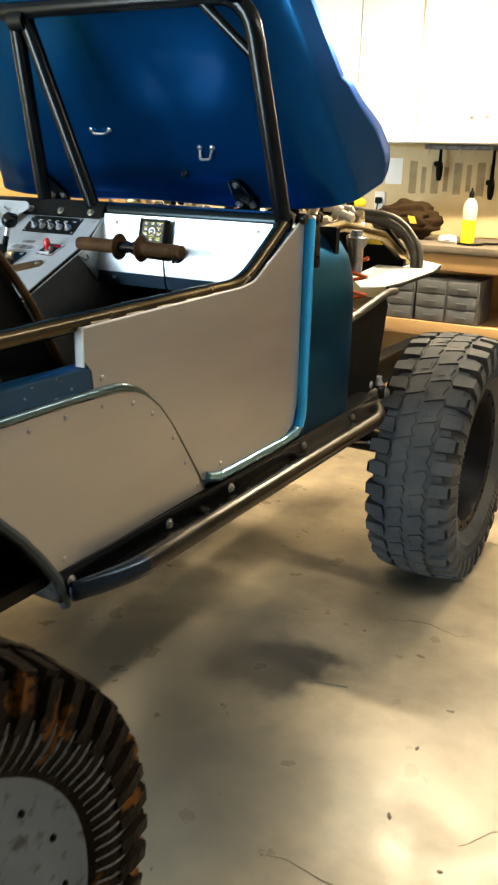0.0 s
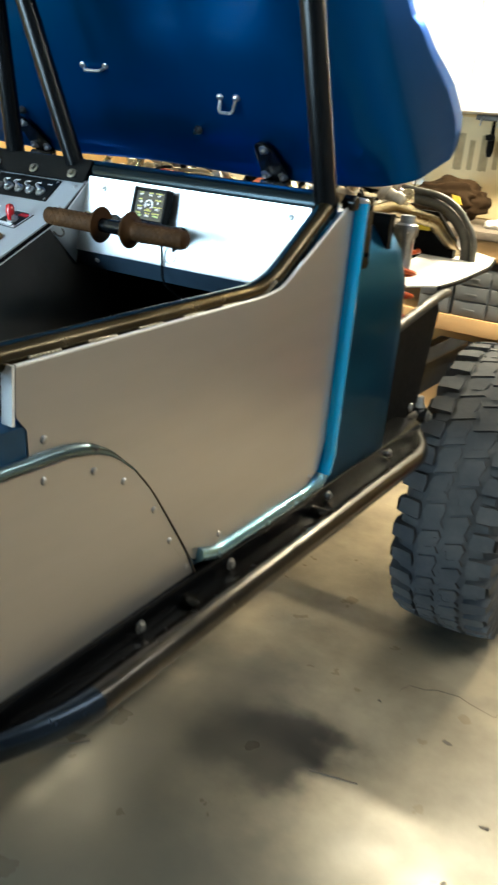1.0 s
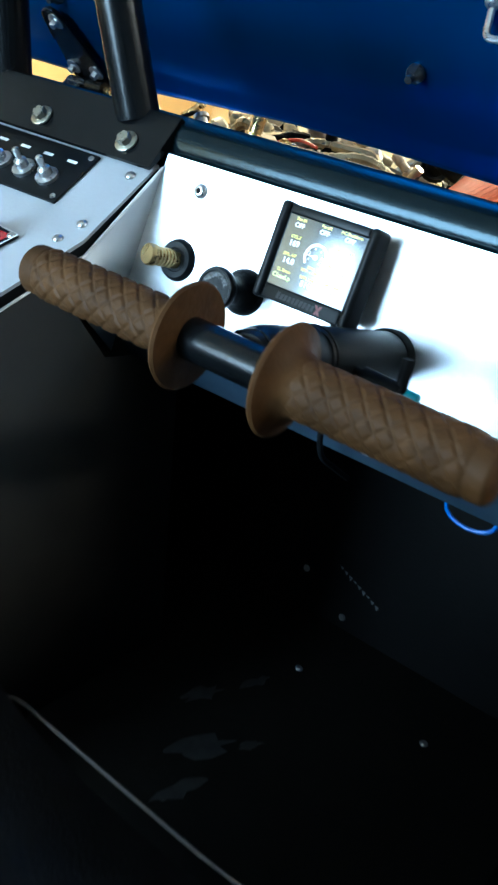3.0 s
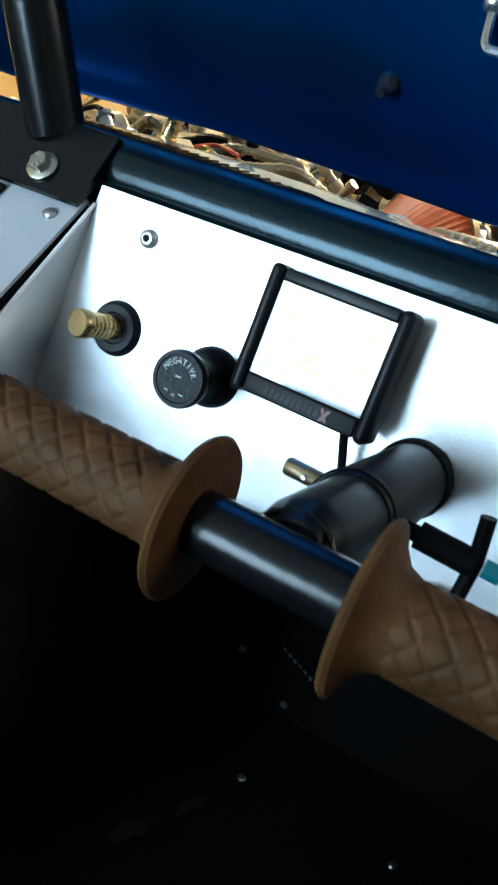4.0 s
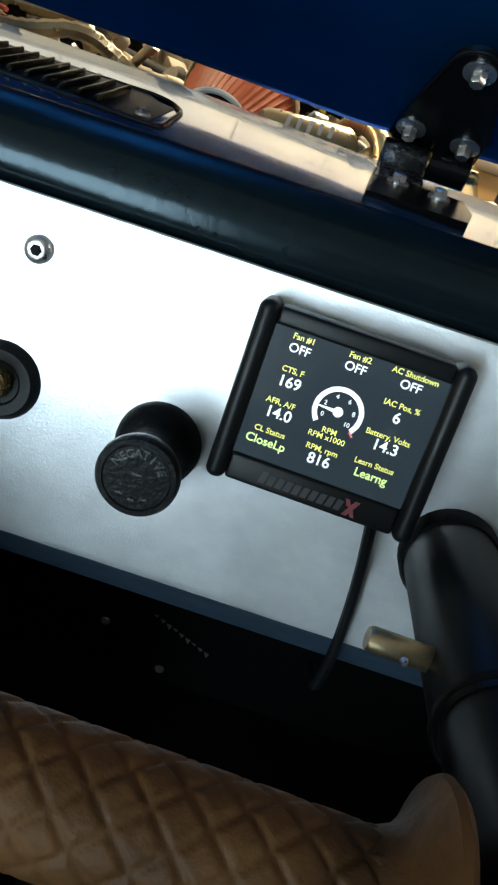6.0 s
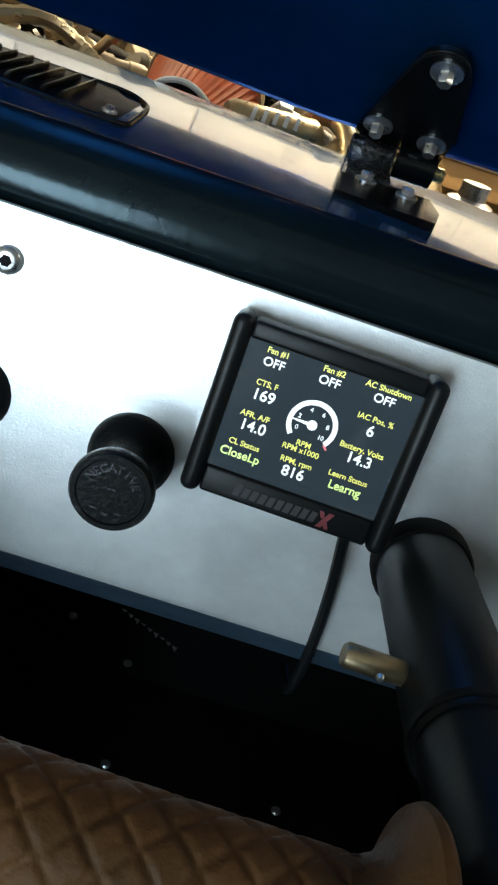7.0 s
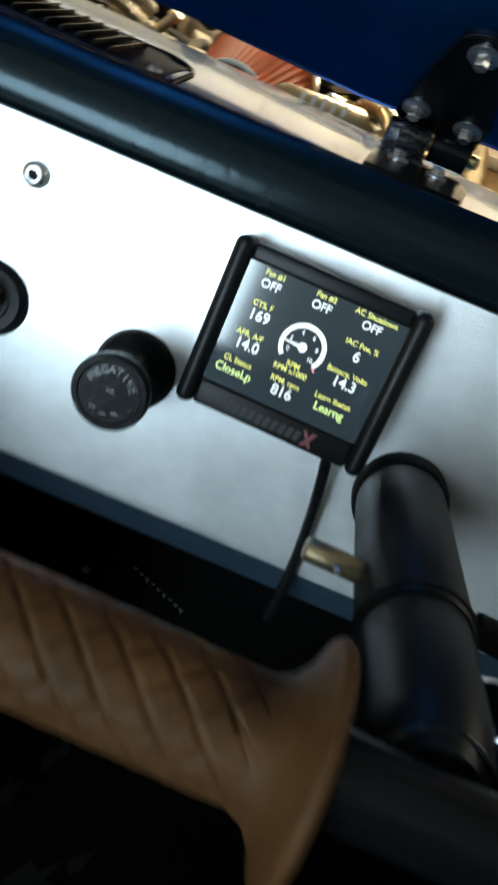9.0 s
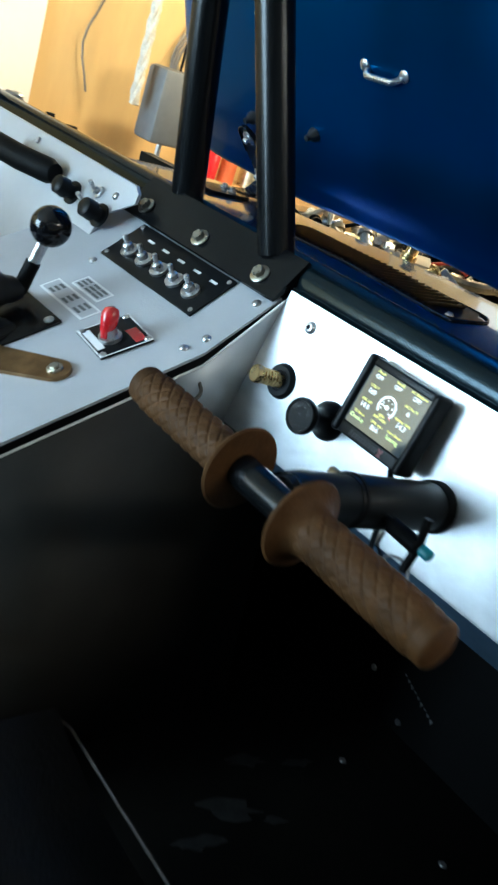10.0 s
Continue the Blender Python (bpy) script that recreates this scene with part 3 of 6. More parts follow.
for i, (y, z, h, m, nm, cat) in enumerate(((2.62, 1.3, 0.5, CAST, "air_hose", "hose"), (2.72, 1.28, 0.42, BENCH, "cable", "cable"), (2.18, 1.3, 0.6, BENCH, "cable", "cable"))):
    bm = B()
    pts = [(X0 + 0.03, y + 0.03 * math.sin(k * 0.9 + i), z + h * k / 10) for k in range(11)]
    sweep(bm, pts, 0.010 if i == 0 else 0.005, 8)
    tagged(part(nm, bm, m), "hanging shop " + cat + " against the plywood wall", cat)
bm = B()
for k in range(3):
    sweep(bm, [(X0 + 0.04 + 0.02 * k, 2.70 + 0.13 * math.cos(a * 0.35), 1.52 + 0.15 * math.sin(a * 0.35) - 0.01 * k) for a in range(18)], 0.006, 8, closed=True)
tagged(part("coiled_hose", bm, BENCH), "thin coiled brown hose hung on the wall", "hose")
bm = B()
lathe(bm, (X0 + 0.001, 2.92, 1.44), (1, 0, 0), [(0, 0.02), (0.02, 0.02), (0.025, 0.03), (0.03, 0.025)], 16)
tagged(part("cable_gland", bm, BENCH), "round dark cable gland on the plywood wall", "gland")
sc = thing("shelf_unit", "low wooden shelf with cans and rags by the west wall", "shelf")
bm = B()
box(bm, (X0 + 0.001, 1.5, 1.05), (X0 + 0.30, 3.7, 1.08), 0.003)
part("board", bm, WOOD, sc)
for y in (1.7, 2.6, 3.5):
    bm = B()
    plate(bm, [(X0 + 0.001, 1.049), (X0 + 0.25, 1.049), (X0 + 0.001, 0.85)], "y", y, y + 0.02)
    part("bracket", bm, STEEL, sc)
for i, (y, r, h, m, nm, lab, cat) in enumerate(((2.02, 0.030, 0.12, MATTE, "grease_gun", "dark shop tool standing on the shelf", "tool"), (2.12, 0.040, 0.09, MATTE, "tin", "dark round tin on the shelf", "tin"),
        (2.75, 0.035, 0.24, WHITE, "spray_can", "white spray can with a red cap", "can"), (2.85, 0.035, 0.22, RED, "spray_can", "red spray can on the shelf", "can"), (2.95, 0.04, 0.2, ORANGE, "spray_can", "orange spray can on the shelf", "can"), (3.1, 0.06, 0.15, CAST, "tin", "tan tin on the shelf", "tin"), (1.7, 0.06, 0.2, CAST, "tin", "tan tin on the shelf", "tin"))):
    bm = B()
    lathe(bm, (X0 + 0.14, y, 1.0805), (0, 0, 1), [(0, r), (h * 0.8, r), (h * 0.88, r * 0.6), (h, r * 0.55)], 18)
    tagged(part(nm, bm, m), lab, cat)

# ---- the off-road vehicle ----
car = thing("off_road_vehicle", "blue off-road vehicle with aluminium sides, tube cage and open hood", "off-road vehicle")
SX = 0.722  # side of the tub
TILT = 0.014  # the rear quarter skin leans in towards its foot

# side panels
for s in (1, -1):
    bm = B()
    up = [(0.148, 1.269), (0.70, 1.283), (0.755, 1.292), (0.79, 1.311), (0.985, 1.42), (1.0, 1.42), (1.008, 0.95), (0.99, 0.89), (0.94, 0.866),
          (0.60, 0.866), (0.545, 0.866), (0.50, 0.89), (0.44, 0.97), (0.395, 1.03), (0.34, 1.09), (0.30, 1.108), (0.24, 1.12), (0.172, 1.125), (0.165, 1.19), (0.148, 1.21)]
    plate(bm, up, "x", s * (SX - 0.003), s * SX)
    p = part("door_panel", bm, ALU, car, "brushed bare aluminium door skin")
    bm = B()
    low = [(-1.0, 1.135), (0.10, 1.140), (0.24, 1.135), (0.30, 1.124), (0.355, 1.092), (0.41, 1.035), (0.46, 0.968), (0.52, 0.885), (0.545, 0.842),
           (0.052, 0.836), (0.02, 0.88), (-0.03, 0.94), (-0.10, 1.01), (-0.2, 1.06), (-0.48, 1.085), (-0.8, 1.05), (-1.0, 0.95)]
    plate(bm, low, "x", s * (SX - 0.001), s * (SX + 0.003))
    for v in bm.verts:
        v.co.x -= s * TILT * (1.135 - v.co.z)
    q = part("quarter_panel", bm, ALU, car, "riveted bare aluminium rear quarter skin")
    if s > 0:
        for y, z in ((-0.12, 1.118), (0.0, 1.12), (0.09, 1.122), (0.19, 1.12), (0.281, 1.105), (0.345, 1.07), (0.42, 1.0), (0.468, 0.93), (0.52, 0.862), (0.075, 0.858)):
            bm = B()
            rivet(bm, (SX + 0.003 - TILT * (1.135 - z), y, z), (1, 0, 0), 0.0056, 0.003)
            part("rivet", bm, STEEL, q)
        for y, z in ((0.192, 1.172), (0.615, 0.885), (0.955, 0.885)):
            bm = B()
            rivet(bm, (SX, y, z), (1, 0, 0), 0.006)
            part("rivet", bm, STEEL, p)
    # Thin dark bead stands in for the shadow at the skin's edge.
    bm = B()
    seam = [(0.27, 1.131), (0.30, 1.125), (0.357, 1.093), (0.412, 1.036), (0.462, 0.969), (0.522, 0.886), (0.547, 0.842)]
    sweep(bm, fillet([(s * (SX + 0.0015), y, z) for y, z in seam], 0.03), 0.0016, 6)
    part("seam_shadow", bm, DUSTY, q, "dark shadow line added along the edge of the quarter skin")
    bm = B()
    arch = [(-0.95, 0.87), (-0.82, 1.03), (-0.66, 1.075), (-0.48, 1.085), (-0.2, 1.06), (-0.10, 1.01), (-0.03, 0.94), (0.02, 0.88), (0.055, 0.83), (0.078, 0.765)]
    sweep(bm, [(s * (SX - 0.004), y, z - 0.004) for y, z in arch], 0.011, 8)
    part("arch_trim", bm, material("trim_rubber", (0.03, 0.045, 0.055), 0.5) if s > 0 else bpy.data.materials["trim_rubber"], car, "dull blue-black wheel arch trim")
    bm = B()
    for (y0, z0), (y1, z1) in zip(arch, arch[1:]):
        vs = [bm.verts.new(c) for c in ((s * 0.40, y0, z0), (s * 0.715, y0, z0), (s * 0.715, y1, z1), (s * 0.40, y1, z1))]
        bm.faces.new(vs)
    bmesh.ops.remove_doubles(bm, verts=bm.verts, dist=0.0005)
    wl = part("wheel_well", bm, MATTE, car, "black inner wheel well", 80)
    wl.modifiers.new("thick", "SOLIDIFY").thickness = 0.004
    bm = B()
    plate(bm, [(-1.0, 0.80), (-1.0, 1.15), (0.08, 1.15), (0.08, 0.80)], "x", s * 0.395, s * 0.40)
    part("inner_side", bm, MATTE, car)
    # body shell
    bm = B()
    side = [(-1.0, 0.95), (-1.0, 1.155), (1.02, 1.155), (1.02, 0.845), (0.06, 0.845), (0.02, 0.88), (-0.03, 0.94), (-0.10, 1.01), (-0.2, 1.06), (-0.48, 1.085), (-0.8, 1.05)]
    plate(bm, side, "x", s * (SX - 0.035), s * (SX - 0.010))
    part("tub_side", bm, LEDGE, car, "blue painted tub side")
    # Added black sheet keeps the inside of the blue tub dark.
    bm = B()
    plate(bm, [(-1.0, 0.95), (-1.0, 1.197), (0.14, 1.197), (0.14, 1.15), (1.02, 1.15), (1.02, 0.845), (0.06, 0.845), (-0.10, 1.01), (-0.48, 1.085), (-0.8, 1.05)], "x", s * (SX - 0.039), s * (SX - 0.0355))
    part("inner_dark_sheet", bm, MATTE, car, "black sheet added to darken the tub side's inner face")
    # blue ledge behind the door
    bm = B()
    plate(bm, [(SX - 0.034, 1.150), (SX - 0.002, 1.150), (SX - 0.002, 1.195), (SX - 0.008, 1.200), (SX - 0.034, 1.200)], "y", -1.0, 0.165)
    if s < 0:
        bmesh.ops.transform(bm, matrix=Matrix.Diagonal((-1, 1, 1, 1)), verts=bm.verts)
    part("tub_ledge", bm, LEDGE, car, "dull dark chipped blue body ledge")
    bm = B()
    sweep(bm, fillet([(s * (SX + 0.002), -1.0, 1.146), (s * (SX + 0.002), 0.10, 1.150), (s * (SX + 0.002), 0.24, 1.148), (s * (SX + 0.002), 0.31, 1.126), (s * (SX + 0.002), 0.375, 1.075)], 0.05), [0.0085] * 14 + [0.0085 - 0.0009 * i for i in range(9)], 10)
    part("body_bead", bm, TEAL, car, "teal metallic body bead")
    bm = B()
    sweep(bm, fillet([(s * (SX + 0.003), 1.021, 1.425), (s * (SX + 0.003), 1.026, 0.91), (s * (SX + 0.002), 1.012, 0.876)], 0.03), 0.0175, 18)
    jb = part("door_jamb", bm, JAMB, car, "bright blue rolled door jamb tube")
    bm = B()
    lathe(bm, (s * (SX + 0.003), 1.021, 1.4255), (0, 0, 1), [(0, 0.0172), (0.004, 0.017), (0.008, 0.012)], 18)
    part("jamb_cap", bm, STEEL, jb, "bright metal cap")
    bm = B()
    sweep(bm, fillet([(s * (SX + 0.002), 1.016, 0.885), (s * (SX + 0.002), 1.0, 0.864), (s * (SX + 0.002), 0.93, 0.856), (s * (SX + 0.002), 0.60, 0.856), (s * (SX + 0.002), 0.55, 0.872)], 0.03), [0.0145] * 8 + [0.0125] * 17 + [0.010, 0.008, 0.006, 0.005, 0.004], 12)
    part("door_bead", bm, PALE, car, "pale blue rolled bead under the door skin, lit tone painted in")
    # rocker guard and slider tube
    bm = B()
    box(bm, (s * 0.60, 0.055, 0.775), (s * (SX + 0.004), 1.62, 0.838), 0.004)
    g = part("rocker_guard", bm, BLACK, car)
    if s > 0:
        for y in (0.085, 0.399, 0.658, 1.055, 1.40):
            bm = B()
            bolt(bm, (SX + 0.004, y, 0.811), (1, 0, 0), 0.008, 0.005, 0.011)
            part("bolt", bm, STEEL, g)
    bm = B()
    sweep(bm, fillet([(s * 0.775, 0.235, 0.795), (s * 0.775, 1.52, 0.79), (s * 0.68, 1.68, 0.80)], 0.07), 0.0235, 16)
    r = part("slider_tube", bm, SLIDER, car, "worn bronze-black rock slider tube")
    # pinched flat end of the tube, its blue sheen put into the colour
    bm = B()
    rings = []
    for f in (0, 0.15, 0.35, 0.6, 0.85, 0.97, 1.0):
        c = Vector((s * (0.775 - 0.040 * f ** 1.6), 0.237 - 0.165 * f, 0.795))
        k = f ** 1.3
        tx, tz = 0.0235 * (1 - k) + 0.010 * k, 0.0235 * (1 - k) + 0.0205 * k
        if f == 1.0:
            tx, tz = 0.004, 0.012
        rings.append([bm.verts.new(c + Vector((tx * math.cos(a), 0, tz * math.sin(a)))) for a in [2 * math.pi * i / 20 for i in range(20)]])
    for A, C in zip(rings, rings[1:]):
        for i in range(20):
            bm.faces.new((A[i], A[(i + 1) % 20], C[(i + 1) % 20], C[i]))
    bm.faces.new(rings[-1])
    bmesh.ops.recalc_face_normals(bm, faces=bm.faces)
    part("slider_end", bm, PINCH, r, "pinched end of the slider tube, blue sheen painted in", 50)
    for y in (0.52, 0.98):
        bm = B()
        sweep(bm, [(s * 0.70, y, 0.80), (s * 0.77, y, 0.794)], 0.017, 10)
        part("slider_stub", bm, SLIDER, r)
    bm = B()
    plate(bm, [(s * 0.715, 0.10), (s * 0.765, 0.19), (s * 0.765, 1.53), (s * 0.715, 1.62)], "z", 0.792, 0.797)
    part("slider_plate", bm, BLACK, car, "black steel plate filling the rock slider")
    # top rail of the side
    bm = B()
    sweep(bm, fillet([(s * 0.697, -1.0, 1.258), (s * 0.697, 0.0, 1.272), (s * 0.697, 0.735, 1.2855), (s * 0.693, 0.94, 1.414)], 0.07), 0.0168, 24)
    part("side_rail", bm, RAIL, car, "worn bronze-black tube along the top of the side")
    # edge of the door skin, painted white for the daylight on it
    bm = B()
    plate(bm, [(s * (SX - 0.017), 1.20), (s * (SX + 0.0), 1.20), (s * (SX + 0.0), 1.271), (s * (SX - 0.017), 1.271)], "y", 0.142, 0.146)
    part("door_return", bm, ALU_EDGE, car, "folded edge of the aluminium door skin, painted bright as if lit")

# chipped paint on the ledge behind the door
rnd = random.Random(8)
for i in range(8):
    bm = B()
    y, z, w = 0.15 - 0.33 * rnd.random(), 1.158 + 0.035 * rnd.random(), rnd.uniform(0.001, 0.003)
    plate(bm, [(y - w, z), (y - w * 0.2, z + w * 1.4), (y + w, z + w * 0.5), (y + w * 0.5, z - w)], "x", SX - 0.0021, SX - 0.0016)
    part("paint_chip", bm, DULL, car, "bare metal chip in the blue paint")

# floor pan, firewall and tub back
bm = B()
box(bm, (-0.69, -1.0, 0.80), (0.69, 1.30, 0.825))
part("floor_pan", bm, material("scuffed_black_floor", (0.0075, 0.0066, 0.0055), 0.5, 0.0, 0.5, 8.0, 0.15, 90, spec=0.14), car, "scuffed black floor pan")
bm = B()
box(bm, (-0.69, 1.275, 0.80), (0.69, 1.30, 1.39))
part("firewall", bm, MATTE, car)
bm = B()
box(bm, (-0.72, -1.02, 0.80), (0.72, -1.0, 0.92))
part("tub_back", bm, MATTE, car)

# cowl
prof = [(0.0, 1.411), (0.10, 1.4095), (0.20, 1.406), (0.30, 1.4015), (0.40, 1.3975), (0.50, 1.394), (0.56, 1.391), (0.60, 1.386), (0.655, 1.362), (0.695, 1.31), (0.715, 1.245), (0.722, 1.15), (0.722, 0.84)]
prof = [(-x, z) for x, z in prof[:0:-1]] + prof
bm = B()
ys = [0.985, 1.03, 1.05, 1.12, 1.22, 1.32, 1.36, 1.385, 1.39]
sc = [0.94, 1, 1, 1, 1, 1, 0.997, 0.985, 0.97]
rows = [[bm.verts.new((x * k, y, z - (0.0 if y < 1.3 else 0.004 * (y - 1.3) / 0.08))) for x, z in prof] for y, k in zip(ys, sc)]
for A, C in zip(rows, rows[1:]):
    for i in range(len(prof) - 1):
        bm.faces.new((A[i], A[i + 1], C[i + 1], C[i]))
bmesh.ops.recalc_face_normals(bm, faces=bm.faces)
cowl = part("cowl", bm, GLOSS, car, "glossy dark blue cowl with rounded shoulders", 60)
cowl.data.materials.append(FLANK)
for f in cowl.data.polygons:
    f.material_index = 1 if abs(f.center.x) > 0.585 else 0
m = cowl.modifiers.new("thick", "SOLIDIFY")
m.thickness, m.offset = 0.004, -1
# air intake grille in the cowl
def crown(x):
    return lerp([(0.0, 1.411), (0.10, 1.4095), (0.20, 1.406), (0.30, 1.4015), (0.40, 1.3975)], abs(x))


bm = B()
ring = fillet([(0.0, 1.150, 0), (-0.19, 1.150, 0), (-0.19, 1.262, 0), (0.160, 1.262, 0), (0.178, 1.236, 0), (0.181, 1.150, 0), (0.0, 1.150, 0)], 0.014, 8)
sweep(bm, [(p.x, p.y, crown(p.x) + 0.0006) for p in ring[:-1]], 0.0019, 8, closed=True)
vent = part("cowl_vent", bm, BLACK, cowl, "thin black rim of the slotted air intake in the cowl")
bm = B()
xs = [-0.186 + 0.0119 * i for i in range(31)]
low = [bm.verts.new((x, 1.154, crown(x) + 0.0004)) for x in xs]
top = [bm.verts.new((x, 1.258 if x < 0.155 else 1.240, crown(x) + 0.0004)) for x in xs]
for a in range(30):
    bm.faces.new((low[a], low[a + 1], top[a + 1], top[a]))
part("vent_tray", bm, PLASTIC, vent, "black moulded tray of the air intake")
for i in range(27):
    x = -0.178 + i * 0.0119
    bm = B()
    rows = [[bm.verts.new((x + dx, 1.160 + 0.082 * f, crown(x) + dz)) for dx, dz in ((0, 0.0006), (0.0012, 0.0030), (0.0026, 0.0050), (0.0042, 0.0051), (0.0046, 0.0006))] for f in (0, 0.06, 0.5, 0.94, 1)]
    for A, C in zip(rows, rows[1:]):
        for k in range(4):
            bm.faces.new((A[k], A[k + 1], C[k + 1], C[k]))
    bm.faces.new(rows[0][::-1])
    bm.faces.new(rows[-1])
    part("vent_slat", bm, BLACK, vent)
bm = B()
bolt(bm, (0.164, 1.172, crown(0.164) + 0.0008), (0, 0, 1), 0.0035, 0.0025, 0.0055)
part("vent_screw", bm, STEEL, vent)

# hood, swung up on its hinges and laid back against the cage
HP, HE, HN = Vector((0, 1.293, 1.445)), Vector((0, -0.514, 0.857)), Vector((0, -0.857, -0.514))
DEPTH = [(-0.003, 0.29), (0.001, 0.325), (0.006, 0.350), (0.014, 0.374), (0.04, 0.395), (0.10, 0.385), (0.146, 0.355), (0.20, 0.315), (0.236, 0.300), (0.255, 0.288), (0.268, 0.262), (0.32, 0.254), (0.4, 0.246), (1.1, 0.22)]
bm = B()
def hood_row(v0):
    hw, d = 0.69 - 0.22 * v0, lerp(DEPTH, v0)
    half = [(0.0, -0.012), (0.15, -0.011), (0.3, -0.008), (hw - 0.2, 0.0)]
    R1, R2 = 0.2, 0.14
    for i in range(1, 13):
        a = math.pi / 2 * i / 12
        half.append((hw - R1 + R1 * math.sin(a), R2 * (1 - math.cos(a))))
    for i in range(1, 6):
        half.append((hw + 0.004 * i / 5, R2 + (d - R2) * i / 5))
    def P(x, w):
        v = v0 - 0.085 * min(1, max(0, w) / 0.3) * max(0, 1 - v0 / 0.35)
        bend = 0.051 * (max(0, 0.12 - v) / 0.12) ** 1.6 * max(0, 1 - max(0, w) / 0.06)
        return HP + HE * v - HN * w + Vector((x, bend, -0.011 * min(1, abs(x) / 0.25) ** 2 if v0 < 0.012 else 0))
    return [P(-x, w) for x, w in half[:0:-1]] + [P(x, w) for x, w in half]
vs0 = [-0.003, 0.001, 0.006, 0.014, 0.025, 0.035, 0.045, 0.055, 0.07, 0.085, 0.10, 0.12, 0.146, 0.19, 0.236, 0.25, 0.262, 0.268, 0.275, 0.285, 0.30, 0.32, 0.36, 0.40, 0.5, 0.6, 0.75, 0.9, 0.98, 1.0]
rows = [[bm.verts.new(p) for p in hood_row(v)] for v in vs0]
for A, C in zip(rows, rows[1:]):
    for i in range(len(A) - 1):
        bm.faces.new((A[i], A[i + 1], C[i + 1], C[i]))
bmesh.ops.recalc_face_normals(bm, faces=bm.faces)
hood = part("hood", bm, BLUE, car, "dark blue metallic hood standing open against the cage", 60)
m = hood.modifiers.new("thick", "SOLIDIFY")
m.thickness, m.offset = 0.003, 0


def on_hood(x, z):
    """frame on the hood's outer face: x right, y up the hood, z outwards"""
    v = (z - 1.445) / 0.857
    w = -0.012 + 0.004 * (abs(x) / 0.3) ** 2
    o = HP + HE * v - HN * w + Vector((x, 0, 0))
    return Matrix.Translation(o) @ Matrix((Vector((1, 0, 0)), HE, HN)).transposed().to_4x4()


def group_part(name, parent, label=""):
    ob = new(name)
    ob.parent = parent
    return tagged(ob, label) if label else ob


def moved(bm, m):
    bmesh.ops.transform(bm, matrix=m, verts=bm.verts)
    return bm


# hood hardware
HU, HV = Vector((0, -0.782, 0.622)), Vector((0, -0.622, -0.782))
for s in (1, -1):
    x0 = s * 0.3711
    HM = Matrix.Translation(Vector((x0, 1.2549, 1.4992)) + HV * 0.007) @ Matrix((Vector((1, 0, 0)), HU, HV)).transposed().to_4x4()
    bm = B()
    tab = [(-0.0215, 0.0), (-0.0185, 0.0095), (-0.0095, 0.018), (0.002, 0.020), (0.0115, 0.0135), (0.0178, 0.001), (0.0345, -0.080), (0.0335, -0.116), (-0.035, -0.116), (-0.0425, -0.106), (-0.0295, -0.038)]
    plate(bm, tab, "z", -0.005, 0.0)
    hp = part("hinge_plate", moved(bm, HM), BLACK, hood, "black hood hinge bracket")
    bm = B()
    sweep(bm, fillet([(x, y, 0.0006) for x, y in (tab[-1], tab[0], tab[1], tab[2], tab[3], tab[4], tab[5], tab[6])], 0.01), 0.0016, 8)
    part("plate_rim", moved(bm, HM), BLACK, hood, "rolled rim of the hinge bracket")
    for dx, dv in ((0.001, -0.0018), (-0.0269, -0.0905), (0.0193, -0.0930)):
        bm = B()
        bolt(bm, (dx, dv, 0.0002), (0, 0, 1), 0.0058, 0.0085, 0.0122)
        part("hinge_bolt", moved(bm, HM), STEEL, hood, "zinc hex bolt with a washer")
    bm = B()
    lathe(bm, (x0 - 0.003, 1.335, 1.4135), (1, 0, 0), [(0, 0.0125), (0.001, 0.0135), (0.033, 0.0135), (0.034, 0.0125)], 24)
    part("hinge_barrel", bm, BLACK, hood)
    bm = B()
    lathe(bm, (x0 - 0.006, 1.335, 1.4135), (1, 0, 0), [(0, 0.006), (0.045, 0.006), (0.047, 0.004)], 14)
    part("hinge_pin", bm, BRASS, hood, "brassy hinge pin")
    # knuckle block and base plate on the cowl
    bm = B()
    lathe(bm, (x0 - 0.043, 1.333, 1.4115), (1, 0, 0), [(0, 0.0118), (0.001, 0.0128), (0.037, 0.0128), (0.038, 0.0118)], 24)
    kn = [(1.275, 1.3995), (1.275, 1.4055), (1.312, 1.4075), (1.325, 1.4200), (1.338, 1.4160), (1.338, 1.3995)]
    plate(bm, kn, "x", x0 - 0.042, x0 - 0.006)
    part("hinge_knuckle", bm, material("worn_hinge_steel", (0.16, 0.16, 0.17), 0.26, 0.9, 0.7, 60.0, 0.2, 120) if s > 0 else bpy.data.materials["worn_hinge_steel"], cowl, "scuffed dark steel hinge knuckle")
    bm = B()
    plate(bm, [(x0 - 0.050, 1.192), (x0 - 0.047, 1.262), (x0 + 0.026, 1.268), (x0 + 0.030, 1.225), (x0 + 0.024, 1.190)], "z", 1.3955, 1.4045)
    part("hinge_base", bm, BLACK, cowl, "black hinge base plate bolted to the cowl")
    for dx, y, z in ((-0.0265, 1.255, 1.4046), (0.0055, 1.246, 1.4046)):
        bm = B()
        bolt(bm, (x0 + dx, y, z), (0, 0, 1), 0.0055, 0.005, 0.0085)
        part("hinge_bolt", bm, STEEL, cowl)
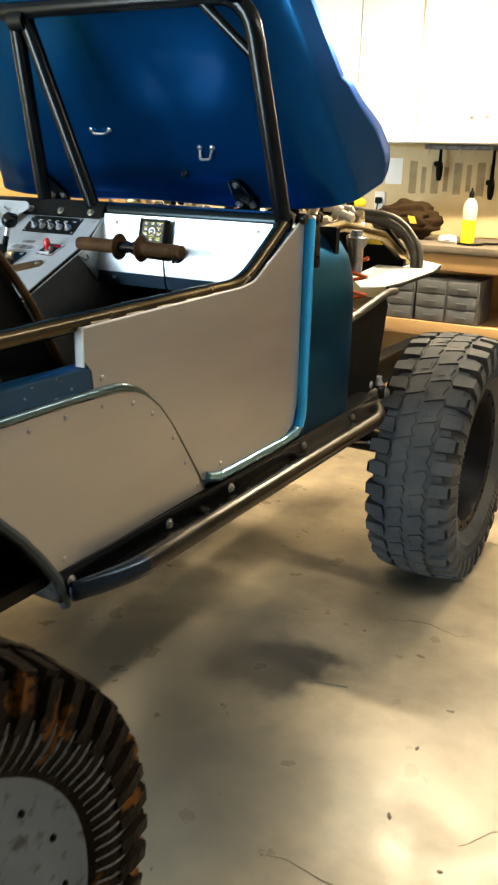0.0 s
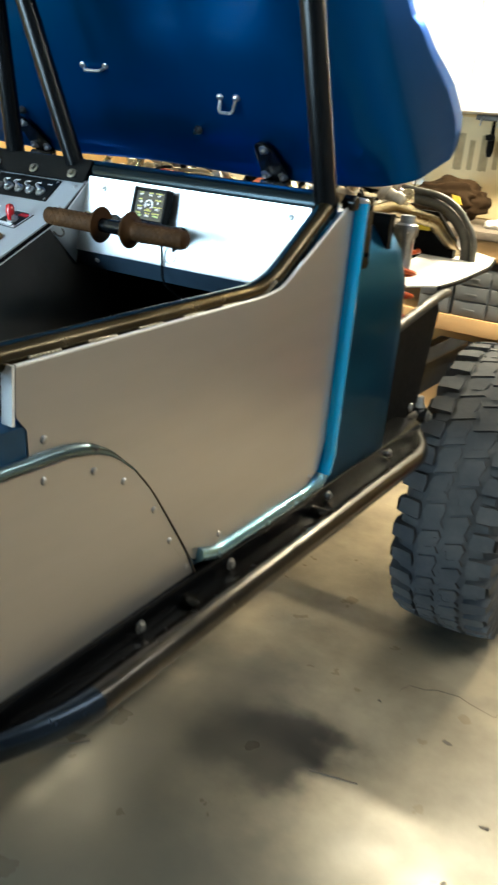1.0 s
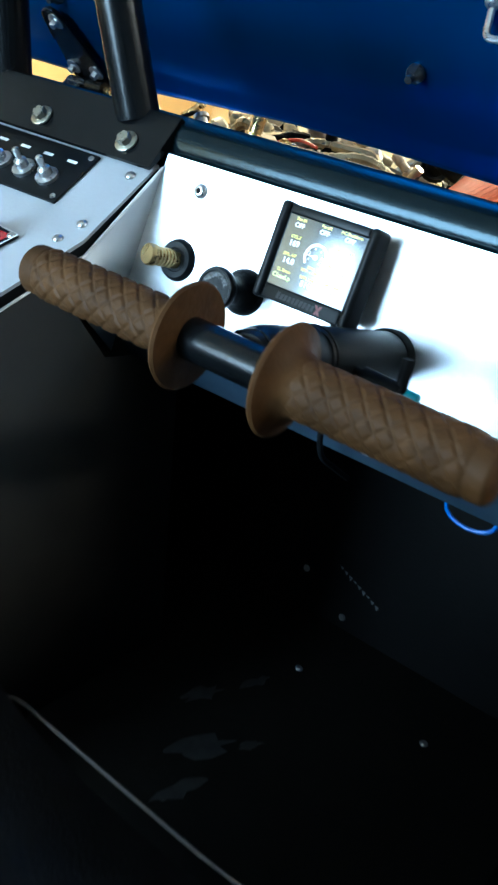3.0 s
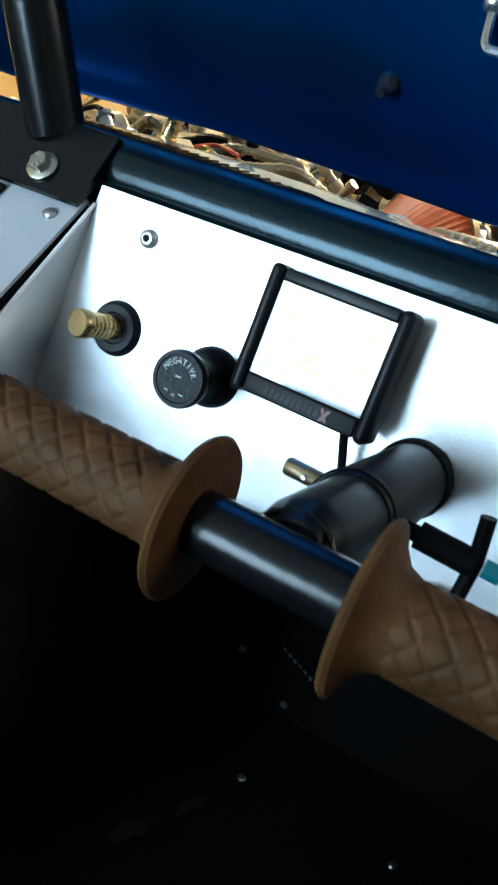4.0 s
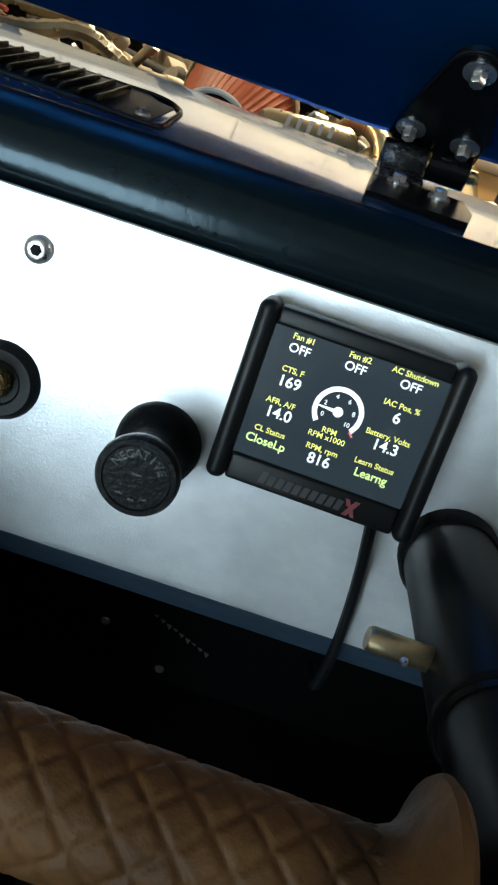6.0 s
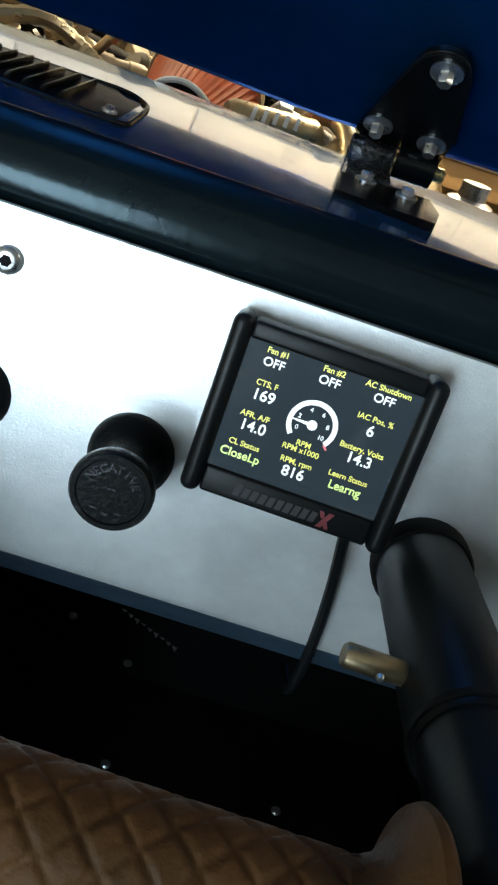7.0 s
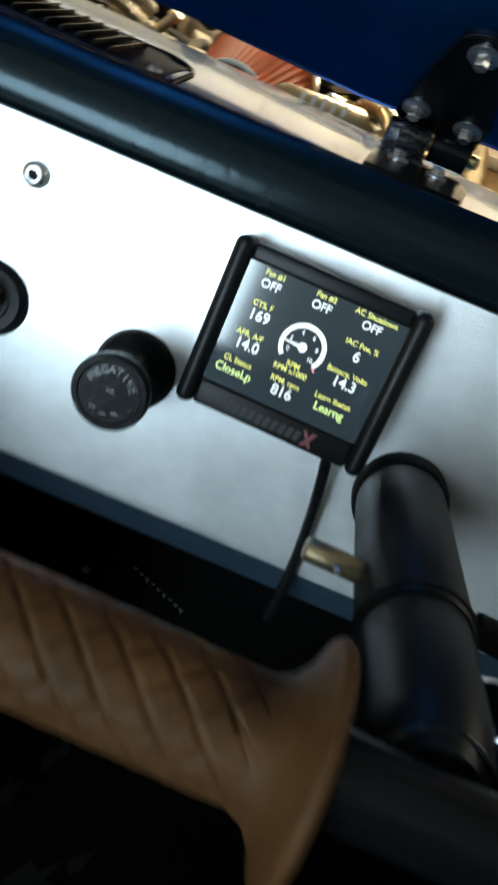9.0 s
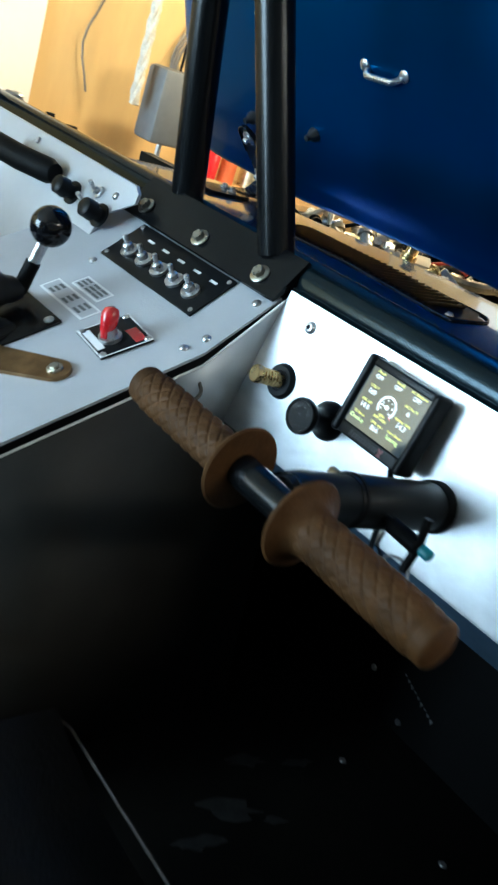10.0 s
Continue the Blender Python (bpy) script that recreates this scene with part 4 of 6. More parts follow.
for x, z in ((0.2026, 1.5266), (-0.202, 1.5414), (-0.357, 1.528)):
    bm = B()
    lathe(bm, (0, 0, 0), (0, 0, 1), [(0, 0.011), (0.006, 0.010), (0.012, 0.005), (0.018, 0.0045)], 14)
    part("bumper_stud", moved(bm, on_hood(x, z)), material("dark_stud", (0.06, 0.065, 0.07), 0.3, 0.8) if x > 0 else bpy.data.materials["dark_stud"], hood, "small dark steel stud on the hood")
bm = B()
w = 0.03
sweep(bm, fillet([(-w, 0, -0.002), (-w * 0.8, -0.004, 0.012), (w * 0.8, -0.004, 0.012), (w, 0, -0.002)], 0.008), 0.0042, 8)
for q in (-1, 1):
    lathe(bm, (q * w * 1.15, 0.003, 0), (0, 0, 1), [(0, 0.008), (0.003, 0.008), (0.005, 0.004)], 12)
part("tie_down_loop", moved(bm, on_hood(-0.055, 1.642)), STEEL, hood, "bright steel tie-down loop")
bm = B()
sweep(bm, fillet([(-0.021, 0.012, 0.0), (-0.017, -0.012, 0.022), (0.017, -0.012, 0.022), (0.021, 0.012, 0.0)], 0.008), 0.0038, 8)
for x in (-0.021, 0.021):
    lathe(bm, (x, 0.013, 0), (0, 0, 1), [(0, 0.009), (0.004, 0.008), (0.007, 0.004)], 12)
part("tie_down_loop", moved(bm, on_hood(0.303, 1.587)), STEEL, hood, "bright steel tie-down loop")

# cage
bm = B()
sweep(bm, [(-0.70, 0.956, 1.4165), (0.70, 0.956, 1.4165)], 0.0245, 28)
part("dash_tube", bm, TUBE, car, "thick black dash tube")
for s in (1, -1):
    bm = B()
    sweep(bm, fillet([(s * 0.69, 0.945, 1.42), (s * 0.627, 0.853, 1.916), (s * 0.25, 0.848, 1.916)], 0.09), 0.0218, 16)
    part("cage_pillar", bm, BLACK, car)
    bm = B()
    sweep(bm, [(0.088, 0.945, 1.43), (-0.048, 0.850, 1.908)] if s > 0 else [(-0.098, 0.957, 1.43), (-0.078, 0.850, 1.908)], 0.0200, 16)
    part("cage_brace", bm, BLACK, car)
    bm = B()
    sweep(bm, [(s * 0.636, 0.875, 1.785), (s * 0.49, 0.850, 1.916)], 0.0125, 12)
    part("cage_gusset", bm, BLACK, car)
    bm = B()
    sweep(bm, fillet([(s * 0.60, 0.85, 1.916), (s * 0.58, -0.55, 1.94), (s * 0.60, -0.85, 1.26)], 0.12), 0.0225, 14)
    part("cage_roof_tube", bm, BLACK, car)
bm = B()
sweep(bm, [(-0.26, 0.848, 1.916), (0.26, 0.848, 1.916)], 0.0218, 16)
part("cage_header", bm, BLACK, car)
bm = B()
lathe(bm, (-0.085, 0.848, 1.892), (1, 0, 0), [(0, 0.026), (0.002, 0.028), (0.05, 0.028), (0.052, 0.026)], 20)
part("header_clamp", bm, BLACK, car)

# weld beads between the side rail and the door skin
# Black strip added to darken the gap between rail and skin.
bm = B()
plate(bm, [(0.15, 1.258), (0.70, 1.268), (0.76, 1.280), (0.93, 1.390), (0.93, 1.408), (0.75, 1.292), (0.70, 1.278), (0.15, 1.268)], "x", 0.700, 0.709)
sk = part("rail_gap_strip", bm, BLACK, car)
WELD = material("weld_metal", (0.42, 0.37, 0.28), 0.30, 0.85, 0.4, 50.0)
for y in (0.175, 0.277, 0.376, 0.478, 0.581, 0.69):
    bm = B()
    sweep(bm, [(0.7118, y + i * 0.0023, 1.2690 + y * 0.0184 + max(0, y + i * 0.0023 - 0.705) * 0.55) for i in range(24)], [0.0044 if i % 3 else 0.0030 for i in range(24)], 8)
    part("weld_bead", bm, WELD, sk, "stitched weld bead")
bm = B()
edge = fillet([(0, 0.148, 1.2695), (0, 0.70, 1.2835), (0, 0.757, 1.2925), (0, 0.79, 1.3115), (0, 0.985, 1.4205)], 0.03)
rows = [[bm.verts.new((x, p.y, p.z + dz)) for x, dz in ((0.7224, -0.0015), (0.7226, 0.0008), (0.7217, 0.0020), (0.7200, 0.0024), (0.7180, 0.0020), (0.7180, 0.0002), (0.7195, 0.0002))] for p in edge]
for A, C in zip(rows, rows[1:]):
    for i in range(7):
        bm.faces.new((A[i], A[(i + 1) % 7], C[(i + 1) % 7], C[i]))
bm.faces.new(rows[0])
bm.faces.new(rows[-1][::-1])
bmesh.ops.recalc_face_normals(bm, faces=bm.faces)
part("skin_edge", bm, ALU_EDGE, car, "folded top edge of the aluminium door skin, painted bright as if lit")

# windshield hinge bracket beside the cowl
bm = B()
plate(bm, [(1.060, 1.302), (1.066, 1.298), (1.080, 1.299), (1.086, 1.306), (1.074, 1.420), (1.066, 1.434), (1.036, 1.436), (1.030, 1.428), (1.040, 1.412), (1.052, 1.400)], "x", 0.7225, 0.731)
br = part("side_bracket", bm, BLACK, car, "black steel bracket bolted beside the cowl")
for y, z in ((1.079, 1.325), (1.066, 1.415)):
    bm = B()
    bolt(bm, (0.7312, y - 0.006, z), (1, 0, 0), 0.005, 0.004)
    part("bolt", bm, BLACK, br)
bm = B()
lathe(bm, (0.71, 0.985, 1.425), (1, 0, 0), [(0, 0.014), (0.022, 0.014), (0.025, 0.011)], 18)
part("pivot_boss", bm, BLACK, car)

# ---- dash ----
def panel_y(z):
    return 0.925 - (1.415 - z) * 0.16


bm = B()
plate(bm, [(0.9244, 1.411), (0.9274, 1.411), (0.9040, 1.266), (0.9045, 1.259), (0.9020, 1.259), (0.9008, 1.264)], "x", 0.148, 0.672)
for v in bm.verts:
    if v.co.x < 0.2:
        v.co.x = 0.1465 - (1.411 - v.co.z) * 0.115
dash = part("dash_panel", bm, DASH, car, "satin aluminium passenger dash panel")
# Lip of the same aluminium; its downward shade is put into a blue-grey colour.
bm = B()
plate(bm, [(0.9018, 1.2588), (0.9045, 1.2588), (0.936, 1.2225), (0.99, 1.2225), (0.99, 1.2205), (0.935, 1.2205)], "x", 0.1295, 0.672)
part("dash_lip", bm, material("shaded_lip", (0.05, 0.085, 0.13), 0.35, 0.5, 0.2, 12.0), dash, "folded aluminium lip under the dash panel, shade painted in blue-grey")
N = Vector((0, -0.9875, 0.158))


def on_dash(x, z, h=0.0):
    return Vector((x, panel_y(z), z)) + N * h


def dash_screw(x, z, r=0.0062):
    bm = B()
    lathe(bm, on_dash(x, z), N, [(0, r), (0.0012, r), (0.0026, r * 0.92), (0.0038, r * 0.72), (0.0041, r * 0.55)], 22)
    sc = part("dash_screw", bm, STEEL, dash, "button-head steel screw")
    # Dark hex disc on the head stands in for the shaded recess.
    bm = B()
    lathe(bm, on_dash(x, z, 0.0041), N, [(0, r * 0.42), (0.0002, r * 0.42)], 6)
    part("socket_shade", bm, MATTE, sc)


dash_screw(0.191, 1.39)
dash_screw(0.635, 1.39)
bm = B()
lathe(bm, (0.182, 0.9165, 1.242), (0, -0.76, -0.65), [(0, 0.006), (0.003, 0.005), (0.004, 0.002)], 14)
part("dash_screw", bm, STEEL, dash)

# brass push button on its black washer
bm = B()
lathe(bm, on_dash(0.1868, 1.3305), N, [(0, 0.0182), (0.003, 0.0172), (0.005, 0.015), (0.005, 0.0105), (0.004, 0.0095)], 28)
wash = part("button_bezel", bm, PLASTIC, dash, "round black washer")
bm = B()
pr = [(0.003, 0.0075), (0.008, 0.0075)]
for i in range(5):
    pr += [(0.0085 + i * 0.0036, 0.0082), (0.0105 + i * 0.0036, 0.0082), (0.011 + i * 0.0036, 0.0070), (0.0118 + i * 0.0036, 0.0070)]
pr += [(0.0275, 0.0092), (0.033, 0.0092), (0.0345, 0.0082)]
lathe(bm, on_dash(0.1868, 1.3305), N + Vector((-0.22, 0, 0)), pr, 24)
part("brass_button", bm, BRASS, dash, "brass threaded push button")

# black pull knob
bm = B()
kn = [(0, 0.0205), (0.004, 0.0200), (0.0065, 0.0170), (0.010, 0.0125), (0.016, 0.0110), (0.024, 0.0115), (0.029, 0.0140), (0.032, 0.0175), (0.0345, 0.0183), (0.0375, 0.0183), (0.0392, 0.0172), (0.0392, 0.0150), (0.0386, 0.0145), (0.0386, 0.0001)]
kn = [(h * 1.12, r * 0.935) for h, r in kn]
KX, KZ = 0.261, 1.3255
lathe(bm, on_dash(KX, KZ), N, kn, 40)
knob = part("pull_knob", bm, material("glossy_black_plastic", (0.0030, 0.0034, 0.0040), 0.34, 0.0, 0.3, 60.0, 0.10, 400, spec=0.08), dash, "black moulded pull knob")


def text(name, body, size, mat, m, parent, align="CENTER", thick=0.0002):
    c = bpy.data.curves.new(name, "FONT")
    c.body, c.size, c.align_x, c.align_y, c.extrude, c.offset = body, size, align, "CENTER", thick, size * 0.018
    c.materials.append(mat)
    ob = new(name, c)
    ob.matrix_world = m
    ob.parent = parent
    return ob


def facing(at, n, up=(0, 0, 1), roll=0):
    n = Vector(n).normalized()
    x = Vector(up).cross(n).normalized()
    y = n.cross(x)
    m = Matrix((x, y, n)).transposed().to_4x4()
    return Matrix.Translation(at) @ m @ pose(0, 0, 0, 0, 0, roll)


KN = on_dash(KX, KZ, 0.0433)
EMB = material("embossed_plastic", (0.016, 0.019, 0.022), 0.25, 0.0, 0.1, 40.0, spec=0.40)
for i, ch in enumerate("NEGATIVE"):
    a = math.radians(62 - i * 17.5)
    text("letter", ch, 0.0050, EMB, facing(KN, N) @ pose(-0.0103 * math.sin(a), 0.0103 * math.cos(a), 0, 0, 0, math.degrees(a)), knob, thick=0.0004)
for (x, z, w) in ((0, 0.0015, 0.004), (-0.005, -0.008, 0.003), (0.005, -0.008, 0.003), (0, -0.0095, 0.0025)):
    bm = B()
    box(bm, (-w / 2, -0.0005, 0), (w / 2, 0.0005, 0.0004), 0, facing(KN, N) @ pose(x, z, 0))
    part("raised_mark", bm, EMB, knob)

# ---- engine display on the dash ----
DU, DV = Vector((0.0702, -0.0035, 0.0)), Vector((-0.0008, -0.0115, -0.0522))
DO = Vector((0.2948, 0.9002, 1.3990))
DN = DV.cross(DU).normalized()
if DN.y > 0:
    DN = -DN


def disp(u, v, h=0.0):
    return DO + DU * u + DV * v + DN * h


disp_m = Matrix((DU.normalized(), -DV.normalized(), DN)).transposed().to_4x4()


def dslab(bm, u0, v0, u1, v1, h0, h1, bevel=0.0012, seg=3):
    c = disp((u0 + u1) / 2, (v0 + v1) / 2, (h0 + h1) / 2)
    su, sv = abs(u1 - u0) * DU.length, abs(v1 - v0) * DV.length
    box(bm, (-su / 2, -sv / 2, -(h1 - h0) / 2), (su / 2, sv / 2, (h1 - h0) / 2), bevel, Matrix.Translation(c) @ disp_m, seg)


bm = B()
dslab(bm, -0.06, -0.10, 1.06, 1.20, -0.019, -0.0006, 0.002)
unit = part("display_unit", bm, PLASTIC, dash, "black engine display with a lit colour screen")
for nm, a in (("side_rail", (-0.128, -0.165, -0.01, 1.25)), ("side_rail", (1.01, -0.165, 1.128, 1.25))):
    bm = B()
    dslab(bm, *a, -0.018, 0.0042, 0.0038, 5)
    part(nm, bm, PLASTIC, unit)
bm = B()
dslab(bm, -0.009, -0.145, 1.009, -0.008, -0.016, 0.0016, 0.0015)
part("top_bar", bm, PLASTIC, unit)
bm = B()
dslab(bm, -0.009, 1.008, 1.009, 1.225, -0.016, 0.0016, 0.0015)
part("bottom_bar", bm, PLASTIC, unit)
SCREEN = bpy.data.materials.new("lit_screen")
SCREEN.use_nodes = True
b = SCREEN.node_tree.nodes["Principled BSDF"]
b.inputs["Base Color"].default_value = (0.01, 0.014, 0.02, 1)
b.inputs["Roughness"].default_value = 0.09
b.inputs["IOR"].default_value = 1.7
b.inputs["Emission Color"].default_value, b.inputs["Emission Strength"].default_value = (0.36, 0.54, 0.66, 1), 0.085
bm = B()
dslab(bm, -0.008, -0.007, 1.008, 1.007, -0.004, 0.0, 0)
part("screen", bm, SCREEN, unit, "dark blue-grey lit screen")
LIT_W, LIT_Y, LIT_G = glow("screen_white", (0.92, 0.97, 1.0), 1.0), glow("screen_yellow", (0.95, 0.95, 0.22), 0.85), glow("screen_green", (0.75, 1.0, 0.35), 0.95)
LIT_R = glow("screen_red", (1.0, 0.25, 0.3), 0.8)


def dtext(s, u, v, size, m):
    text("screen_text", s, size, m, Matrix.Translation(disp(u, v, 0.00025)) @ disp_m, unit, thick=0.00008)


for s, u, v in (("Fan #1", 0.168, 0.035), ("CTS, F", 0.167, 0.285), ("AFR, A/F", 0.162, 0.54), ("CL Status", 0.157, 0.775), ("Fan #2", 0.494, 0.028), ("AC Shutdown", 0.812, 0.025), ("IAC Pos, %", 0.804, 0.268),
                ("Battery, Volts", 0.794, 0.517), ("Learn Status", 0.78, 0.757), ("RPM, rpm", 0.471, 0.775), ("RPM", 0.474, 0.622), ("RPM x1000", 0.470, 0.675)):
    dtext(s, u, v, 0.0033, LIT_Y)
for s, u, v, m, z in (("OFF", 0.163, 0.122, LIT_W, 0.0050), ("169", 0.170, 0.378, LIT_W, 0.0063), ("14.0", 0.170, 0.628, LIT_W, 0.0063), ("CloseLp", 0.153, 0.864, LIT_G, 0.0050), ("OFF", 0.487, 0.112, LIT_W, 0.0050),
                      ("816", 0.474, 0.862, LIT_W, 0.0063), ("OFF", 0.808, 0.107, LIT_W, 0.0050), ("6", 0.80, 0.362, LIT_W, 0.0063), ("14.3", 0.80, 0.598, LIT_W, 0.0063), ("Learng", 0.782, 0.845, LIT_G, 0.0050)):
    dtext(s, u, v, z, m)
# round dial on the screen
GC = Matrix.Translation(disp(0.481, 0.462, 0.0002)) @ disp_m
bm = B()
R1, R0 = 0.0103, 0.0082
ring = [(math.radians(-40 + 260 * i / 40)) for i in range(41)]
va = [bm.verts.new(GC @ Vector((R1 * math.cos(a), R1 * math.sin(a), 0))) for a in ring]
vb = [bm.verts.new(GC @ Vector((R0 * math.cos(a), R0 * math.sin(a), 0))) for a in ring]
for i in range(40):
    bm.faces.new((va[i], va[i + 1], vb[i + 1], vb[i]))
part("dial_ring", bm, LIT_W, unit, smooth=0)
bm = B()
plate(bm, [(0.0015, 0.0009), (-0.0085, 0.0003), (-0.0085, -0.0003), (0.0015, -0.0009)], "z", 0, 0.0001)
lathe(bm, (0, 0, 0), (0, 0, 1), [(0, 0.0021), (0.0002, 0.0021)], 16)
bmesh.ops.transform(bm, matrix=GC @ pose(0, 0, 0, 0, 0, -2), verts=bm.verts)
part("dial_needle", bm, LIT_W, unit, smooth=0)
for s, a in (("0", 205), ("2", 160), ("4", 110), ("6", 60), ("8", 10), ("10", -38)):
    p = GC @ Vector((0.0062 * math.cos(math.radians(a)), 0.0062 * math.sin(math.radians(a)), 0.0001))
    text("dial_number", s, 0.0026, LIT_W, Matrix.Translation(p) @ disp_m, unit, thick=0.00005)
bm = B()
box(bm, (-0.0004, -0.0012, 0), (0.0004, 0.0012, 0.0001), 0, GC @ pose(0.0078, -0.0070, 0.0001, 0, 0, 45))
part("dial_limit", bm, LIT_R, unit)
# maker's mark as plain bars
MARK = material("grey_print", (0.045, 0.045, 0.048), 0.5, spec=0.1)
def mark(u0, v0, w, h, lean, mat):
    bm = B()
    p = [disp(u0 + lean, v0, 0.0017), disp(u0 + w + lean, v0, 0.0017), disp(u0 + w, v0 + h, 0.0017), disp(u0, v0 + h, 0.0017)]
    lo = [bm.verts.new(q) for q in p]
    hi = [bm.verts.new(q + DN * 0.00025) for q in p]
    bm.faces.new(hi)
    for k in range(4):
        bm.faces.new((lo[k], lo[(k + 1) % 4], hi[(k + 1) % 4], hi[k]))
    part("mark_bar", bm, mat, unit)


for i in range(10):
    mark(0.185 + i * 0.051, 1.07 if i == 0 else 1.085, 0.036, 0.085 if i else 0.10, 0.014, MARK)
RMARK = material("dark_red_print", (0.16, 0.014, 0.022), 0.4)
mark(0.70, 1.06, 0.03, 0.13, 0.055, RMARK)
mark(0.715, 1.06, 0.026, 0.055, -0.02, RMARK)
mark(0.752, 1.135, 0.026, 0.055, -0.02, RMARK)
# cable down from the display
bm = B()
sweep(bm, fillet([disp(0.90, 1.22, -0.008), (0.3635, 0.8965, 1.30), (0.3665, 0.895, 1.262), (0.367, 0.902, 1.225), (0.372, 0.96, 1.19)], 0.03), 0.0026, 8)
part("display_cable", bm, PLASTIC, dash, "thin black cable")

# ---- passenger grab bar ----
grab = group_part("grab_bar", car, "black T-shaped grab bar with brown grips")
S0, S1 = Vector((0.3985, 0.903, 1.319)), Vector((0.3995, 0.715, 1.349))
AX = (S1 - S0).normalized()
bm = B()
lathe(bm, S0 - AX * 0.012, AX, [(0, 0.0226), (0.014, 0.0226), (0.016, 0.0214)], 32)
part("dash_collar", bm, MATTE, grab)
bm = B()
lathe(bm, S0, AX, [(0.0, 0.0205), (0.118, 0.0205), (0.120, 0.0195)], 32)
part("outer_tube", bm, PLASTIC, grab)
bm = B()
lathe(bm, S0, AX, [(0.1140, 0.0208), (0.1145, 0.0214), (0.1172, 0.0214), (0.1178, 0.0208)], 32)
part("rubber_ring", bm, MATTE, grab)
bm = B()
lathe(bm, S0, AX, [(0.118, 0.0188), (0.172, 0.0188), (0.180, 0.0176), (0.189, 0.0128)], 28)
part("inner_tube", bm, PLASTIC, grab)
C0 = Vector((0.3995, 0.7065, 1.3495))
bm = B()
sweep(bm, [C0 - Vector((0.162, -0.0049, 0)), C0 + Vector((0.15, -0.0045, 0))], 0.0125, 24)
part("cross_tube", bm, BLACK, grab)
bm = B()
sweep(bm, [S0 + AX * (0.1840 + 0.003 * math.cos(2 * a)) + Vector((math.cos(a) * 0.0168, 0, math.sin(a) * 0.0150)) for a in [2 * math.pi * i / 60 for i in range(60)]], [0.0013 if i % 3 else 0.0009 for i in range(60)], 8, closed=True)
part("weld_ring", bm, BLACK, grab)


def quilted(parent, x0, x1, flange_at_start):
    """grip of diamond-pattern rubber from x0 to x1 along the cross tube"""
    L = x1 - x0
    bm = B()
    nu, nv = 170, 96
    rings = []
    for i in range(nu + 1):
        f = i / nu
        x = x0 + L * f
        ring = []
        for k in range(nv):
            a = 2 * math.pi * k / nv
            p, q = (f * 10 + 8 * a / (2 * math.pi)) % 1, (f * 10 - 8 * a / (2 * math.pi)) % 1
            g = min(min(p, 1 - p), min(q, 1 - q))
            depth = 0.0012 * min(1, g / 0.15)
            end = min(1, (f if flange_at_start else 1 - f) / 0.03, (((1 - f) if flange_at_start else f) - 0.10) / 0.05)
            tip = (1 - f) if flange_at_start else f
            r = 0.0157 + depth * max(0, end) - (0.0007 if abs(tip - 0.115) < 0.006 else 0)
            if tip < 0.04:
                r *= math.sqrt(max(0.02, 1 - ((0.04 - tip) / 0.04) ** 2 * 0.75))
            ring.append(bm.verts.new((x, C0.y + r * math.cos(a) - 0.03 * (x - C0.x), C0.z + r * math.sin(a))))
        rings.append(ring)
    for A, C in zip(rings, rings[1:]):
        for k in range(nv):
            bm.faces.new((A[k], A[(k + 1) % nv], C[(k + 1) % nv], C[k]))
    bm.faces.new(rings[0][::-1])
    bm.faces.new(rings[-1])
    bmesh.ops.recalc_face_normals(bm, faces=bm.faces)
    part("grip", bm, LEATHER, parent, "brown quilted rubber grip", smooth=70)
    s = 1 if flange_at_start else -1
    bm = B()
    e = x0 if flange_at_start else x1
    lathe(bm, (e - s * 0.006, C0.y - 0.03 * (e - C0.x), C0.z), (s, 0, 0), [(0, 0.0135), (0.0005, 0.031), (0.0022, 0.0322), (0.0040, 0.0312), (0.0065, 0.0245), (0.0105, 0.0190), (0.016, 0.0166), (0.021, 0.0160)], 40)
    part("grip_flange", bm, LEATHER, parent)


quilted(grab, 0.231, 0.361, False)
quilted(grab, 0.437, 0.557, True)
# lock pins
PA = S0 + AX * 0.088
bm = B()
lathe(bm, PA + Vector((-0.0425, -0.002, 0.003)), (1, 0.05, -0.07), [(0, 0.0038), (0.0013, 0.0046), (0.026, 0.0046), (0.027, 0.0038)], 18)
pin = part("lock_pin", bm, material("worn_brown_brass", (0.36, 0.28, 0.17), 0.35, 0.9, 0.3, 120.0), grab, "worn brass lock pin")
bm = B()
lathe(bm, PA + Vector((-0.030, -0.009, 0.004)), (0, -1, 0.2), [(0, 0.0016), (0.002, 0.001)], 10)
part("pin_ball", bm, STEEL, grab)
bm = B()
lathe(bm, PA + Vector((0.020, 0, -0.002)), (1, 0, -0.07), [(0, 0.004), (0.006, 0.004), (0.0065, 0.0066), (0.034, 0.0066), (0.035, 0.0055)], 18)
part("pin_body", bm, MATTE, grab)
bm = B()
sweep(bm, [PA + Vector((0.052, 0.002, 0.018)), PA + Vector((0.054, 0.0, -0.004)), PA + Vector((0.052, -0.002, -0.026))], 0.0038, 10)
part("pin_handle", bm, MATTE, grab)
bm = B()
lathe(bm, PA + Vector((0.058, 0, -0.004)), (1, 0, -0.07), [(0, 0.0045), (0.008, 0.0045), (0.009, 0.003)], 14)
part("pin_button", bm, material("teal_plastic", (0.01, 0.18, 0.22), 0.4), grab)
bm = B()
q = PA + Vector((0.046, -0.004, -0.034))
sweep(bm, [q + Vector((0.014 * math.cos(a * 0.35), 0.003 * math.sin(a * 0.35), 0.014 * math.sin(a * 0.35))) for a in range(18)], 0.0012, 6, closed=True)
part("split_ring", bm, STEEL, grab)

# ---- centre console ----
CX0, CX1 = -0.235, 0.140
bm = B()
